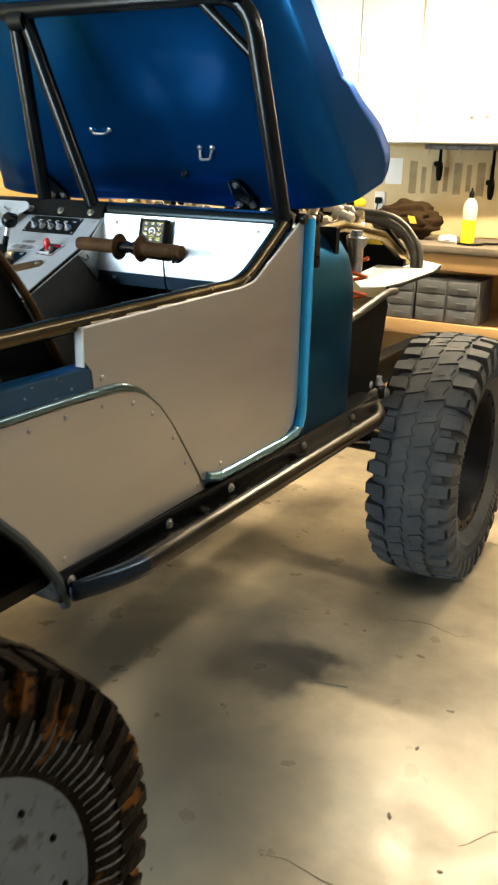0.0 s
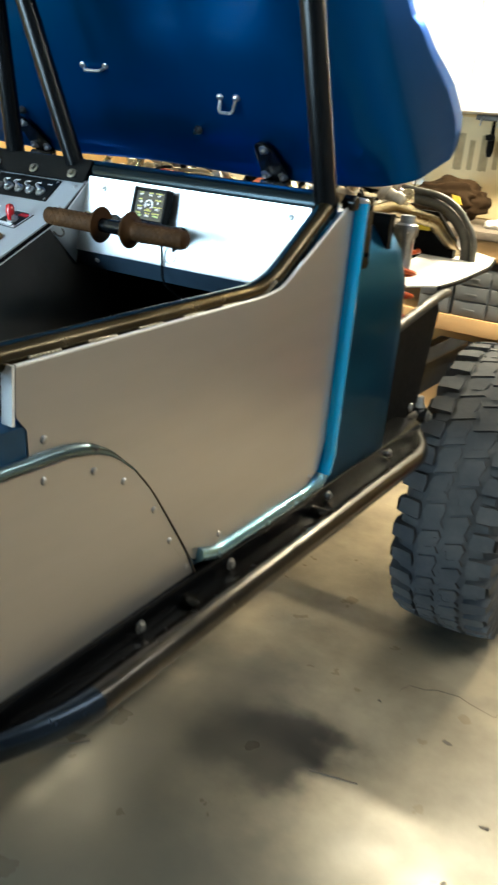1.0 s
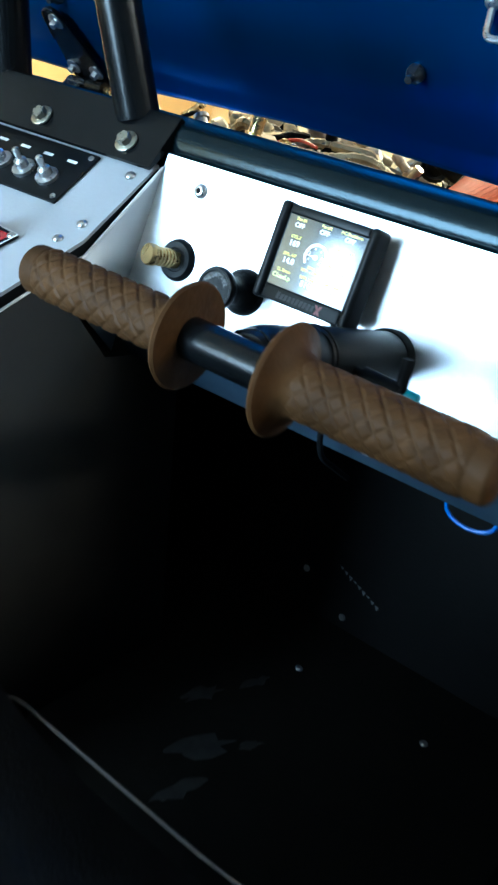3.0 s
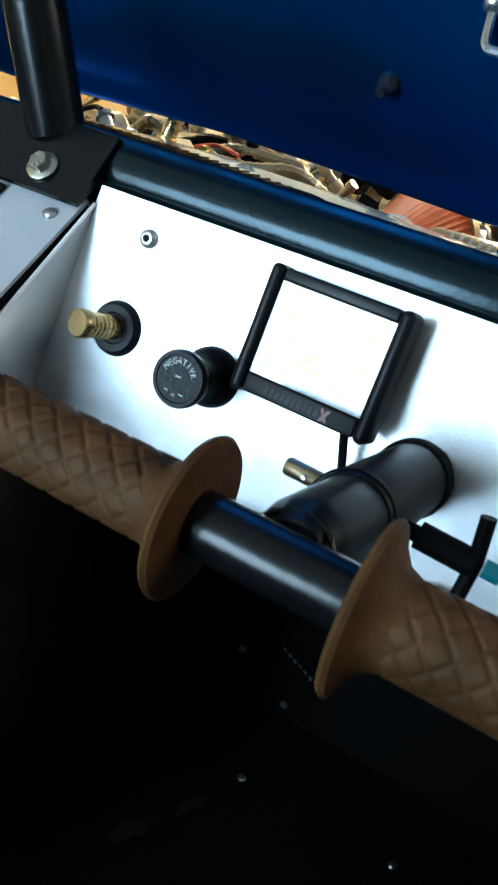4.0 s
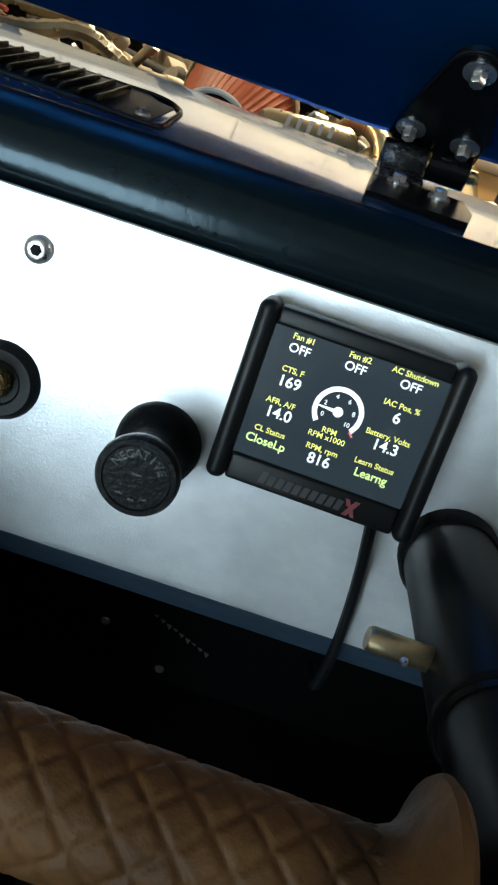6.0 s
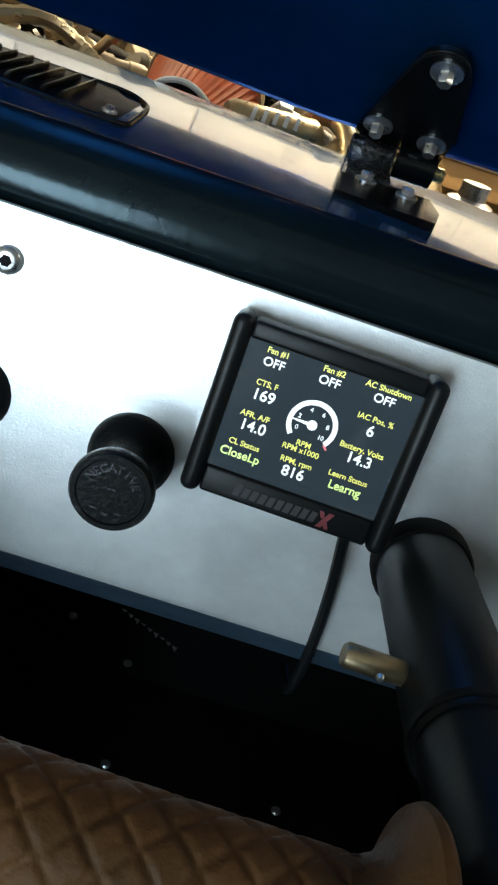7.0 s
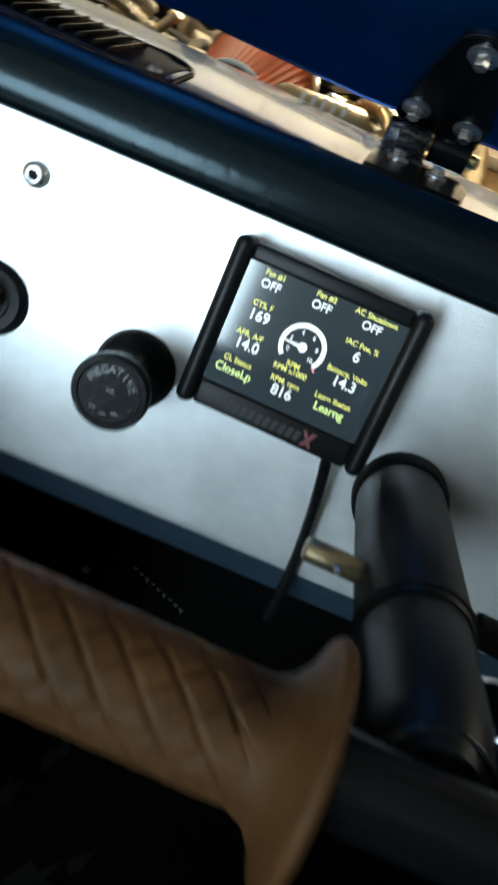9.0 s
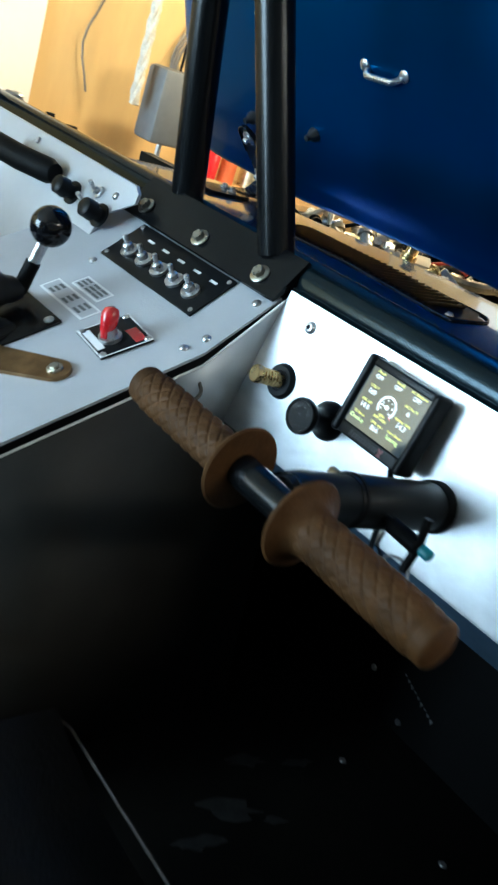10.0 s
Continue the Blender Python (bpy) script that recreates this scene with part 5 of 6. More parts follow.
plate(bm, [(0.8455, 1.334), (0.578, 1.206), (0.565, 1.19), (0.565, 0.826), (0.846, 0.826), (0.846, 1.334)], "x", CX0, CX1 - 0.002)
plate(bm, [(0.925, 1.400), (0.922, 1.396), (0.8462, 1.334), (0.8462, 0.826), (1.0, 0.826), (1.0, 1.400)], "x", CX0, 0.1235)
cons = part("console", bm, SATIN, car, "black centre console body")
bm = B()
plate(bm, [(0.9215, 1.4000), (0.845, 1.3375), (0.577, 1.2095), (0.577, 1.206), (0.846, 1.3335), (0.924, 1.397)], "x", CX0, CX1)
ctop = part("console_top", bm, GREY, car, "satin grey console top plate")


bm = B()
plate(bm, [(0.9215, 1.3965), (0.845, 1.3340), (0.577, 1.2060), (0.577, 1.1965), (0.846, 1.3245), (0.924, 1.3870)], "x", CX1 - 0.0015, CX1 + 0.0008)
part("edge_strip", bm, MATTE, cons, "black strip under the edge of the top plate")
# side of the console, folded in to meet the dash panel's end
rim = [(0.1412, 0.577, 1.1965), (0.1412, 0.812, 1.3083), (0.1412, 0.846, 1.3245), (0.1450, 0.9215, 1.3990)]
low = (0.1330, 0.9040, 1.2300)
bm = B()
bm.faces.new([bm.verts.new(p) for p in (rim[0], rim[1], (0.1412, 0.888, 1.2280), (0.1412, 0.995, 1.2185), (0.1412, 1.065, 0.826), (0.1412, 0.577, 0.826))])
SIDE = material("dark_satin_sheet", (0.032, 0.029, 0.024), 0.62, 0.0, 0.4, 5.0, 0.06, 120, rvary=0.05, spec=0.3)
cs = part("console_side", bm, SIDE, car, "dark satin side sheet of the centre console", 20)
mod = cs.modifiers.new("thick", "SOLIDIFY")
mod.thickness, mod.offset = 0.0014, 0
# Grey tone starts behind the fold: light bounced off the dash, put into colour.
bm = B()
a, b, c, d = [bm.verts.new(p) for p in (rim[1], rim[2], rim[3], low)]
bm.faces.new((a, d, b))
bm.faces.new((b, d, c))
bmesh.ops.recalc_face_normals(bm, faces=bm.faces)
de = part("dash_end", bm, material("lit_grey_end_plate", (0.54, 0.57, 0.59), 0.5, 0.4, 0.15, 8.0, 0.05, 200), car, "grey end plate between dash and console, bounced light painted in", 60)
mod = de.modifiers.new("thick", "SOLIDIFY")
mod.thickness, mod.offset = 0.0014, 0
bm = B()
sweep(bm, [(x + 0.0006, y, z) for x, y, z in rim], 0.0013, 8)
part("sheet_edge", bm, ALU_EDGE, cs, "folded edge of the side sheet, painted bright as if lit")


def on_con(x, y, h=0.0):
    """a place on the console top and its normal"""
    if y > 0.8455:
        k = (y - 0.845) / (0.9215 - 0.845)
        n = Vector((0, -0.633, 0.774))
        return Vector((x, y, 1.3375 + k * 0.0625)) + n * h, n
    k = (y - 0.577) / (0.845 - 0.577)
    n = Vector((0, -0.431, 0.902))
    return Vector((x, y, 1.2095 + k * 0.128)) + n * h, n


for x, y in ((0.125, 0.905), (0.125, 0.855), (0.12, 0.835), (-0.09, 0.91), (0.125, 0.60), (-0.1, 0.852)):
    p, n = on_con(x, y)
    bm = B()
    rivet(bm, p, n, 0.005, 0.003)
    part("console_screw", bm, STEEL, ctop)
ZINC = material("yellow_zinc", (0.42, 0.40, 0.34), 0.3, 0.95, 0.2, 60.0)
# black strap plate with three bolts above the console
bm = B()
plate(bm, [(0.9085, 1.3955), (0.9065, 1.398), (0.9395, 1.4405), (0.95, 1.436), (0.944, 1.425)], "x", -0.15, 0.1425)
strap = part("mounting_strap", bm, BLACK, car, "black bolted steel strap")
for x in (-0.116, -0.004, 0.1046):
    bm = B()
    bolt(bm, (x, 0.9162, 1.4113), (0, -0.78, 0.62), 0.0068, 0.006, 0.0108)
    part("strap_bolt", bm, ZINC, strap)
# switch plate with five toggles
p, n = on_con(-0.004, 0.8865)
SM = facing(p, n)
bm = B()
box(bm, (-0.098, -0.032, 0), (0.087, 0.032, 0.003), 0.0012, SM)
swp = part("switch_plate", bm, PLASTIC, ctop, "black switch plate with five silver toggles")
for i in range(5):
    x = -0.066 + i * 0.031
    bm = B()
    lathe(bm, (0, 0, 0.003), (0, 0, 1), [(0, 0.0108), (0.003, 0.0108), (0.0036, 0.0085), (0.0040, 0.0062), (0.010, 0.0058), (0.0115, 0.004)], 18)
    sweep(bm, [(0, 0, 0.009), (-0.0015, 0.001, 0.015), (-0.003, 0.0025, 0.022), (-0.0032, 0.0027, 0.0232)], [0.0020, 0.0026, 0.0034, 0.0022], 10)
    bmesh.ops.transform(bm, matrix=SM @ pose(x, -0.009, 0), verts=bm.verts)
    part("toggle_switch", bm, STEEL, ctop, "bright metal toggle switch")
    bm = B()
    box(bm, (-0.006, -0.0016, 0.003), (0.006, 0.0016, 0.0033), 0, SM @ pose(x + 0.008, 0.016, 0))
    part("print_bar", bm, PRINT, ctop)
for x in (-0.092, 0.081):
    for y in (-0.026, 0.026):
        bm = B()
        lathe(bm, (0, 0, 0.003), (0, 0, 1), [(0, 0.003), (0.0012, 0.0025)], 10)
        bmesh.ops.transform(bm, matrix=SM @ pose(x, y, 0), verts=bm.verts)
        part("plate_screw", bm, STEEL, ctop)
# red guarded switch
p, n = on_con(0.0585, 0.797)
RM = facing(p, n) @ pose(0, 0, 0, 0, 0, -5)
bm = B()
box(bm, (-0.030, -0.029, 0), (0.030, 0.029, 0.003), 0.0012, RM)
part("red_switch_plate", bm, PLASTIC, ctop, "black plate of the red switch")
bm = B()
for x0, y0, x1, y1 in ((-0.030, -0.029, 0.030, -0.0275), (-0.030, 0.0275, 0.030, 0.029), (-0.030, -0.0274, -0.0285, 0.0274), (0.0285, -0.0274, 0.030, 0.0274)):
    box(bm, (x0, y0, 0.003), (x1, y1, 0.0033), 0, RM)
part("plate_border", bm, PRINT, ctop, "thin white printed border")
for x, y, w, h in ((-0.004, -0.0215, 0.040, 0.008), (0.012, 0.018, 0.026, 0.012)):
    bm = B()
    box(bm, (-w / 2, -h / 2, 0.003), (w / 2, h / 2, 0.0034), 0, RM @ pose(x, y, 0))
    part("print_bar", bm, PRINT if x < 0 else RED, ctop)
for x in (-0.0255, 0.0255):
    for y in (-0.0245, 0.0245):
        bm = B()
        lathe(bm, (0, 0, 0.003), (0, 0, 1), [(0, 0.004), (0.0015, 0.003)], 10)
        bmesh.ops.transform(bm, matrix=RM @ pose(x, y, 0), verts=bm.verts)
        part("plate_screw", bm, STEEL, ctop)
bm = B()
lathe(bm, (0, 0, 0.003), (0, 0, 1), [(0, 0.012), (0.004, 0.012), (0.0045, 0.008), (0.012, 0.0075)], 18)
bmesh.ops.transform(bm, matrix=RM @ pose(0.003, -0.006, 0), verts=bm.verts)
part("switch_nut", bm, STEEL, ctop)
bm = B()
sweep(bm, [RM @ Vector(q) for q in ((0.004, -0.012, 0.006), (0.003, -0.009, 0.012), (0.001, -0.004, 0.020), (-0.001, 0.0, 0.027), (-0.003, 0.003, 0.031), (-0.004, 0.004, 0.0325))], [0.0045, 0.0068, 0.0088, 0.0092, 0.0070, 0.003], 18)
part("red_cover", bm, RED, ctop, "glossy red switch cover")
# printed stickers
for x, y, w, h in ((-0.044, 0.8245, 0.057, 0.022), (-0.0425, 0.7985, 0.096, 0.025)):
    p, n = on_con(x, y)
    M = facing(p, n)
    bm = B()
    box(bm, (-w / 2, -h / 2, 0.0), (w / 2, h / 2, 0.0006), 0, M)
    part("sticker", bm, PRINT, ctop, "small white bordered sticker")
    bm = B()
    box(bm, (-w / 2 + 0.0026, -h / 2 + 0.0026, 0.0006), (w / 2 - 0.0026, h / 2 - 0.0026, 0.0008), 0, M)
    part("sticker_field", bm, GREY, ctop)
    bm = B()
    for yy in (-0.26, 0.0, 0.26):
        for k, xx in enumerate((-0.3, 0.02, 0.3)):
            box(bm, (xx * w - 0.006 - 0.001 * k, yy * h - h * 0.07, 0.0008), (xx * w + 0.006, yy * h + h * 0.07, 0.0011), 0, M)
    part("sticker_print", bm, GREYBOX, ctop)
# transfer shifter with boot
p, n = on_con(-0.062, 0.700)
bm = B()
box(bm, (-0.070, -0.085, 0), (0.060, 0.080, 0.003), 0.001, facing(p, n))
part("boot_plate", bm, BLACK, ctop, "black shifter boot plate")
for dx, dy in ((0.050, 0.070), (-0.060, 0.070), (0.050, -0.075)):
    bm = B()
    lathe(bm, facing(p, n) @ Vector((dx, dy, 0.003)), n, [(0, 0.0055), (0.002, 0.005), (0.003, 0.003)], 12)
    part("plate_screw", bm, STEEL, ctop)
top, ball = Vector((-0.067, 0.752, 1.312)), Vector((-0.0545, 0.765, 1.387))
bm = B()
pts, rad = [], []
for i in range(15):
    f = i / 14
    pts.append((p + n * 0.003).lerp(p + n * 0.045, min(1, f * 1.6)).lerp(top, f ** 2))
    rad.append((0.057 - 0.046 * f ** 0.8) * (1.06 if i % 2 else 0.94))
sweep(bm, pts, rad, 28)
part("shifter_boot", bm, material("boot_rubber", (0.008, 0.008, 0.008), 0.55, 0, 0.2, 20.0, spec=0.25), ctop, "pleated black rubber shifter boot")
bm = B()
sweep(bm, [top, top.lerp(ball, 0.45)], [0.0085, 0.0080], 12)
lever = part("shift_lever", bm, MATTE, ctop, "black shift lever")
bm = B()
sweep(bm, [top.lerp(ball, 0.46), top.lerp(ball, 0.80)], [0.0068, 0.0068], 12)
part("lever_collar", bm, STEEL, lever, "polished steel collar")
bm = B()
bmesh.ops.create_uvsphere(bm, u_segments=24, v_segments=16, radius=0.0215, matrix=Matrix.Translation(ball))
part("shift_ball", bm, material("gloss_black", (0.004, 0.004, 0.005), 0.12, 0, 0.1, 20.0, spec=0.3), ctop, "glossy black shifter ball")
p, n = on_con(0.040, 0.711)
TM = facing(p, n) @ pose(0, 0, 0, 0, 0, 32)
bm = B()
tab = [(0.040 + 0.016 * math.cos(math.radians(a)), 0.016 * math.sin(math.radians(a))) for a in range(-90, 91, 15)] + [(-0.05, 0.02), (-0.05, -0.02)]
plate(bm, tab, "z", 0.0, 0.004)
part("brass_tab", moved(bm, TM), material("tarnished_brass", (0.24, 0.14, 0.06), 0.35, 0.8, 0.4, 40.0), ctop, "tarnished brown retaining tab with a screw")
bm = B()
bolt(bm, TM @ Vector((0.040, 0, 0.004)), n, 0.005, 0.003, 0.008)
part("tab_screw", bm, ZINC, ctop)
# wire loop under the console's edge
bm = B()
sweep(bm, fillet([(0.137, 0.825, 1.303), (0.149, 0.825, 1.295), (0.151, 0.838, 1.290), (0.149, 0.850, 1.298), (0.137, 0.850, 1.307)], 0.008), 0.002, 8)
part("wire_loop", bm, DUSTY, cons, "small dull steel wire loop")

# ---- driver's dash panel ----
bm = B()
plate(bm, [(-0.66, 1.432), (-0.118, 1.432), (-0.106, 1.425), (-0.103, 1.414), (-0.125, 1.400), (-0.150, 1.385), (-0.150, 1.30), (-0.66, 1.24)], "y", 0.896, 0.900)
for v in bm.verts:
    v.co.y -= (1.43 - v.co.z) * 0.35
ddash = part("driver_dash_panel", bm, GREY, car, "pale grey driver's instrument panel")
DNM = Vector((0, -0.944, 0.33))


def on_ddash(x, z):
    return Vector((x, 0.8955 - (1.43 - z) * 0.35, z))


for x, z in ((-0.224, 1.388), (-0.150, 1.383)):
    bm = B()
    lathe(bm, on_ddash(x, z), DNM, [(0, 0.015), (0.003, 0.015), (0.004, 0.009), (0.012, 0.0085), (0.013, 0.0125), (0.026, 0.0115), (0.028, 0.009)], 22)
    part("dash_knob", bm, PLASTIC, ddash, "small black control knob")
for x, z in ((-0.186, 1.386), (-0.165, 1.378), (-0.176, 1.405)):
    bm = B()
    lathe(bm, on_ddash(x, z), DNM, [(0, 0.008), (0.003, 0.008), (0.0035, 0.005), (0.009, 0.0045)], 16)
    sweep(bm, [on_ddash(x, z) + DNM * 0.008, on_ddash(x, z) + DNM * 0.018 + Vector((0.002, 0, 0.006))], [0.002, 0.003], 10)
    part("toggle_switch", bm, STEEL, ddash, "bright metal toggle switch")
for x, z in ((-0.142, 1.411), (-0.36, 1.42), (-0.55, 1.42), (-0.17, 1.335)):
    bm = B()
    rivet(bm, on_ddash(x, z), DNM, 0.005, 0.003)
    part("dash_screw", bm, STEEL, ddash)
bm = B()
sweep(bm, [on_ddash(-0.262, 1.396) + DNM * 0.012, on_ddash(-0.275, 1.395) + DNM * 0.014, on_ddash(-0.32, 1.390) + DNM * 0.032, on_ddash(-0.40, 1.388) + DNM * 0.04], [0.012, 0.0165, 0.0165, 0.0165], 16)
part("column_stalk", bm, MATTE, ddash, "thick black column stalk")
# steering wheel
sw = group_part("steering_wheel", car, "black steering wheel")
bm = B()
SWC, SWN = Vector((-0.40, 0.60, 1.33)), Vector((0, -0.9, 0.43))
SWM = facing(SWC, SWN)
sweep(bm, [SWM @ Vector((0.17 * math.cos(a), 0.17 * math.sin(a), 0)) for a in [2 * math.pi * i / 48 for i in range(48)]], 0.014, 12, closed=True)
part("rim", bm, MATTE, sw)
for k in range(3):
    bm = B()
    a = math.radians(90 + 120 * k)
    sweep(bm, [SWM @ Vector((0.03 * math.cos(a), 0.03 * math.sin(a), -0.01)), SWM @ Vector((0.165 * math.cos(a), 0.165 * math.sin(a), 0))], 0.008, 8)
    part("spoke", bm, BLACK, sw)
bm = B()
lathe(bm, SWM @ Vector((0, 0, -0.02)), SWN, [(0, 0.04), (0.02, 0.04), (0.026, 0.03)], 20)
part("hub", bm, BLACK, sw)
bm = B()
sweep(bm, [SWM @ Vector((0, 0, -0.02)), (-0.40, 0.92, 1.20)], 0.02, 12)
part("column", bm, BLACK, sw)

# ---- seats ----
PIPING = material("brown_piping", (0.030, 0.022, 0.014), 0.6, 0, 0.2, 30.0)


def seat(xc, label, hw=0.235, low=0.0):
    st = thing("bucket_seat", label, "seat", "bucket seats")
    def pad(name, prof, w, bolster):
        bm = B()
        n = 16
        rows = []
        for px, pz, t in prof:
            row = []
            for i in range(n + 1):
                f = -1 + 2 * i / n
                up = bolster * abs(f) ** 3
                row.append(bm.verts.new((xc + f * w * (1 - 0.10 * t), px - up * 0.25 * (name == "backrest"), pz + up * (name == "cushion"))))
            rows.append(row)
        k = len(rows)
        for a in range(k):
            A, C = rows[a], rows[(a + 1) % k]
            for i in range(n):
                bm.faces.new((A[i], A[i + 1], C[i + 1], C[i]))
        bm.faces.new([r[0] for r in rows][::-1])
        bm.faces.new([r[-1] for r in rows])
        bmesh.ops.recalc_face_normals(bm, faces=bm.faces)
        return part(name, bm, SEAT, st, smooth=70)
    c = pad("cushion", [(0.20, 0.87, 0), (0.672, 0.90, 0), (0.708, 0.93, 0.3), (0.714, 0.975, 0.4), (0.700, 1.00, 0.4), (0.61, 1.005, 0.2), (0.22, 0.97, 0.1)], hw, 0.03)
    bk = pad("backrest", [(y, z if z < 1.1 else 1.1 + (z - 1.1) * (1 - low), t) for y, z, t in ((0.30, 0.98, 0), (0.175, 1.20, 0.2), (0.08, 1.36, 0.6), (0.035, 1.43, 1.6), (0.0, 1.45, 2.2), (-0.06, 1.42, 1.8), (0.04, 1.2, 0.3), (0.16, 0.98, 0))], hw, 0.10)
    bm = B()
    sweep(bm, fillet([(xc - hw + 0.008, 0.22, 1.005), (xc - hw + 0.006, 0.62, 1.032), (xc - hw + 0.008, 0.712, 1.015), (xc, 0.716, 1.001), (xc + hw - 0.008, 0.712, 1.015), (xc + hw - 0.006, 0.62, 1.032), (xc + hw - 0.008, 0.22, 1.005)], 0.02), 0.0013, 6)
    part("piping", bm, PIPING, c)
    bm = B()
    k = hw / 0.235
    sweep(bm, fillet([(xc + dx * k, y, z if z < 1.1 else 1.1 + (z - 1.1) * (1 - low)) for dx, y, z in ((-0.236, 0.262, 1.02), (-0.232, 0.09, 1.32), (-0.20, 0.028, 1.425), (0.20, 0.028, 1.425), (0.232, 0.09, 1.32), (0.236, 0.262, 1.02))], 0.05), 0.008, 8)
    part("piping", bm, LEATHER, bk)
    bm = B()
    box(bm, (xc - 0.17, 0.24, 0.8255), (xc + 0.17, 0.60, 0.869), 0.01)
    part("seat_frame", bm, BLACK, st)


seat(0.45, "black vinyl bucket seat with brown piping", 0.205)
seat(-0.46, "low black vinyl driver seat with brown piping", 0.235, 0.75)
# scuffed bare patches on the footwell floor
SCUFF = material("scuffed_metal", (0.035, 0.034, 0.033), 0.35, 0.3, 0.5, 60.0)
rnd = random.Random(31)
for cx, cy, L, W, turn in ((0.242, 1.023, 0.030, 0.009, 70), (0.292, 0.953, 0.034, 0.013, 60), (0.317, 0.896, 0.028, 0.008, 75), (0.274, 1.091, 0.022, 0.006, 75), (0.33, 1.0, 0.014, 0.005, 60)):
    bm = B()
    o = [((1 + 0.45 * rnd.uniform(-1, 1)) * L * math.cos(2 * math.pi * k / 14), (1 + 0.5 * rnd.uniform(-1, 1)) * W * math.sin(2 * math.pi * k / 14)) for k in range(14)]
    plate(bm, o, "z", 0.8252, 0.8258)
    part("floor_scuff", moved(bm, pose(cx, cy, 0, 0, 0, turn)), SCUFF, car, "scuffed bare patch in the black floor")
# strap ring in the footwell
bm = B()
sweep(bm, [(0.448 + 0.027 * math.cos(a * 0.3927), 1.10, 1.145 + 0.016 * math.sin(a * 0.3927)) for a in range(16)], 0.0024, 8, closed=True)
sweep(bm, [(0.448, 1.10, 1.161), (0.455, 1.13, 1.20), (0.46, 1.20, 1.2215)], 0.003, 6)
part("strap_ring", bm, material("blue_strap", (0.01, 0.10, 0.4), 0.4), car, "bright blue strap loop in the footwell")
for x, y, z, n in ((0.2145, 1.2745, 0.884, (0, -1, 0)), (0.285, 1.2745, 0.842, (0, -1, 0)), (0.295, 1.155, 0.825, (0, 0, 1)), (0.47, 1.16, 0.825, (0, 0, 1))):
    bm = B()
    lathe(bm, (x, y, z), n, [(0, 0.0055), (0.002, 0.004)], 8)
    part("floor_screw", bm, STEEL, car)
bm = B()
for i in range(9):
    x, z = 0.262 + i * 0.0078, 0.914 - i * 0.0036
    plate(bm, [(x, z), (x + 0.006, z - 0.001), (x + 0.004, z - 0.003 - 0.002 * (i % 3))], "y", 1.2738, 1.2746)
part("firewall_scratch", bm, STEEL, car, "bright scratches in the black firewall")

# ---- wheels ----
def tyre_mesh(mat_r, r, w, seed, pitches, foot, reach):
    """reach: how far the shoulder lugs stand out sideways"""
    bm = B()
    h = w / 2
    pr = [(-h * 0.66, r * 0.53), (-h * 0.80, r * 0.62), (-h * 0.92, r * 0.67), (-h, r * 0.75), (-h * 0.985, r * 0.82), (-h * 0.90, r * 0.905), (-h * 0.78, r * 0.935), (-h * 0.52, r * 0.962), (-h * 0.4, r * 0.982), (0, r * 0.987),
          (h * 0.4, r * 0.982), (h * 0.52, r * 0.962), (h * 0.78, r * 0.935), (h * 0.90, r * 0.905), (h * 0.985, r * 0.82), (h, r * 0.75), (h * 0.92, r * 0.67), (h * 0.80, r * 0.62), (h * 0.66, r * 0.53)]
    lathe(bm, (0, 0, 0), (1, 0, 0), pr, 96, False)

    def crown(v):
        return 1 - 0.030 * abs(v) ** 2.6

    def lug(poly, top, base=0.925, taper=0.93):
        """poly: (angle in pitches, across -1..1); a block standing on the carcass"""
        cu = sum(p[0] for p in poly) / len(poly)
        cv = sum(p[1] for p in poly) / len(poly)
        lo, hi = [], []
        for u, v in poly:
            for dst, k, rr in ((lo, 1.0, r * base * crown(v)), (hi, taper, r * top * crown(v))):
                uu, vv = cu + (u - cu) * k, cv + (v - cv) * k
                a = uu * 2 * math.pi / pitches
                dst.append(bm.verts.new((vv * h, rr * math.sin(a), rr * math.cos(a))))
        bm.faces.new(hi)
        n = len(poly)
        for i in range(n):
            bm.faces.new((lo[i], lo[(i + 1) % n], hi[(i + 1) % n], hi[i]))

    rr = random.Random(seed)
    # two zigzag columns of blocks parted by narrow, partly packed grooves
    for c in (-1, 1):
        for i in range(pitches):
            o = i + (0.5 if c < 0 else 0)
            g = [(0.045, 0.022), (0.30, 0.088), (0.70, 0.022), (0.955, 0.08), (0.955, 0.395), (0.70, 0.465), (0.30, 0.395), (0.045, 0.46)]
            lug([(o + u + (0.55 if c > 0 else -0.55) * v, c * v) for u, v in g], 1.0 - rr.uniform(0, 0.002), 0.970, 0.965)
            # short cut in the block's face
            lug([(o + u + (0.55 if c > 0 else -0.55) * v, c * v) for u, v in ((0.30, 0.13), (0.70, 0.10), (0.70, 0.135), (0.34, 0.165), (0.34, 0.30), (0.30, 0.30))], 1.0022, 0.99, 0.97) if i % 2 else None
    for i in range(pitches):
        for s in (1, -1):
            o = i + (0.5 if s < 0 else 0)
            # shoulder lug, long and short in turn, with a low block in the gap beside it
            k = reach if i % 2 else reach - 0.05
            j = rr.uniform(-0.02, 0.02)
            lug([(o + 0.05 + j, s * (0.53 if i % 2 else 0.50)), (o + 0.36, s * 0.505), (o + 0.66, s * 0.545), (o + 0.69 + j, s * 0.80), (o + 0.64, s * k), (o + 0.13, s * k), (o + 0.09, s * 0.80)], 0.996, foot, 0.96)
            lug([(o + 0.74, s * 0.53), (o + 1.0, s * 0.52), (o + 1.02, s * 0.78), (o + 0.76, s * 0.80)], 0.968, 0.90, 0.95)
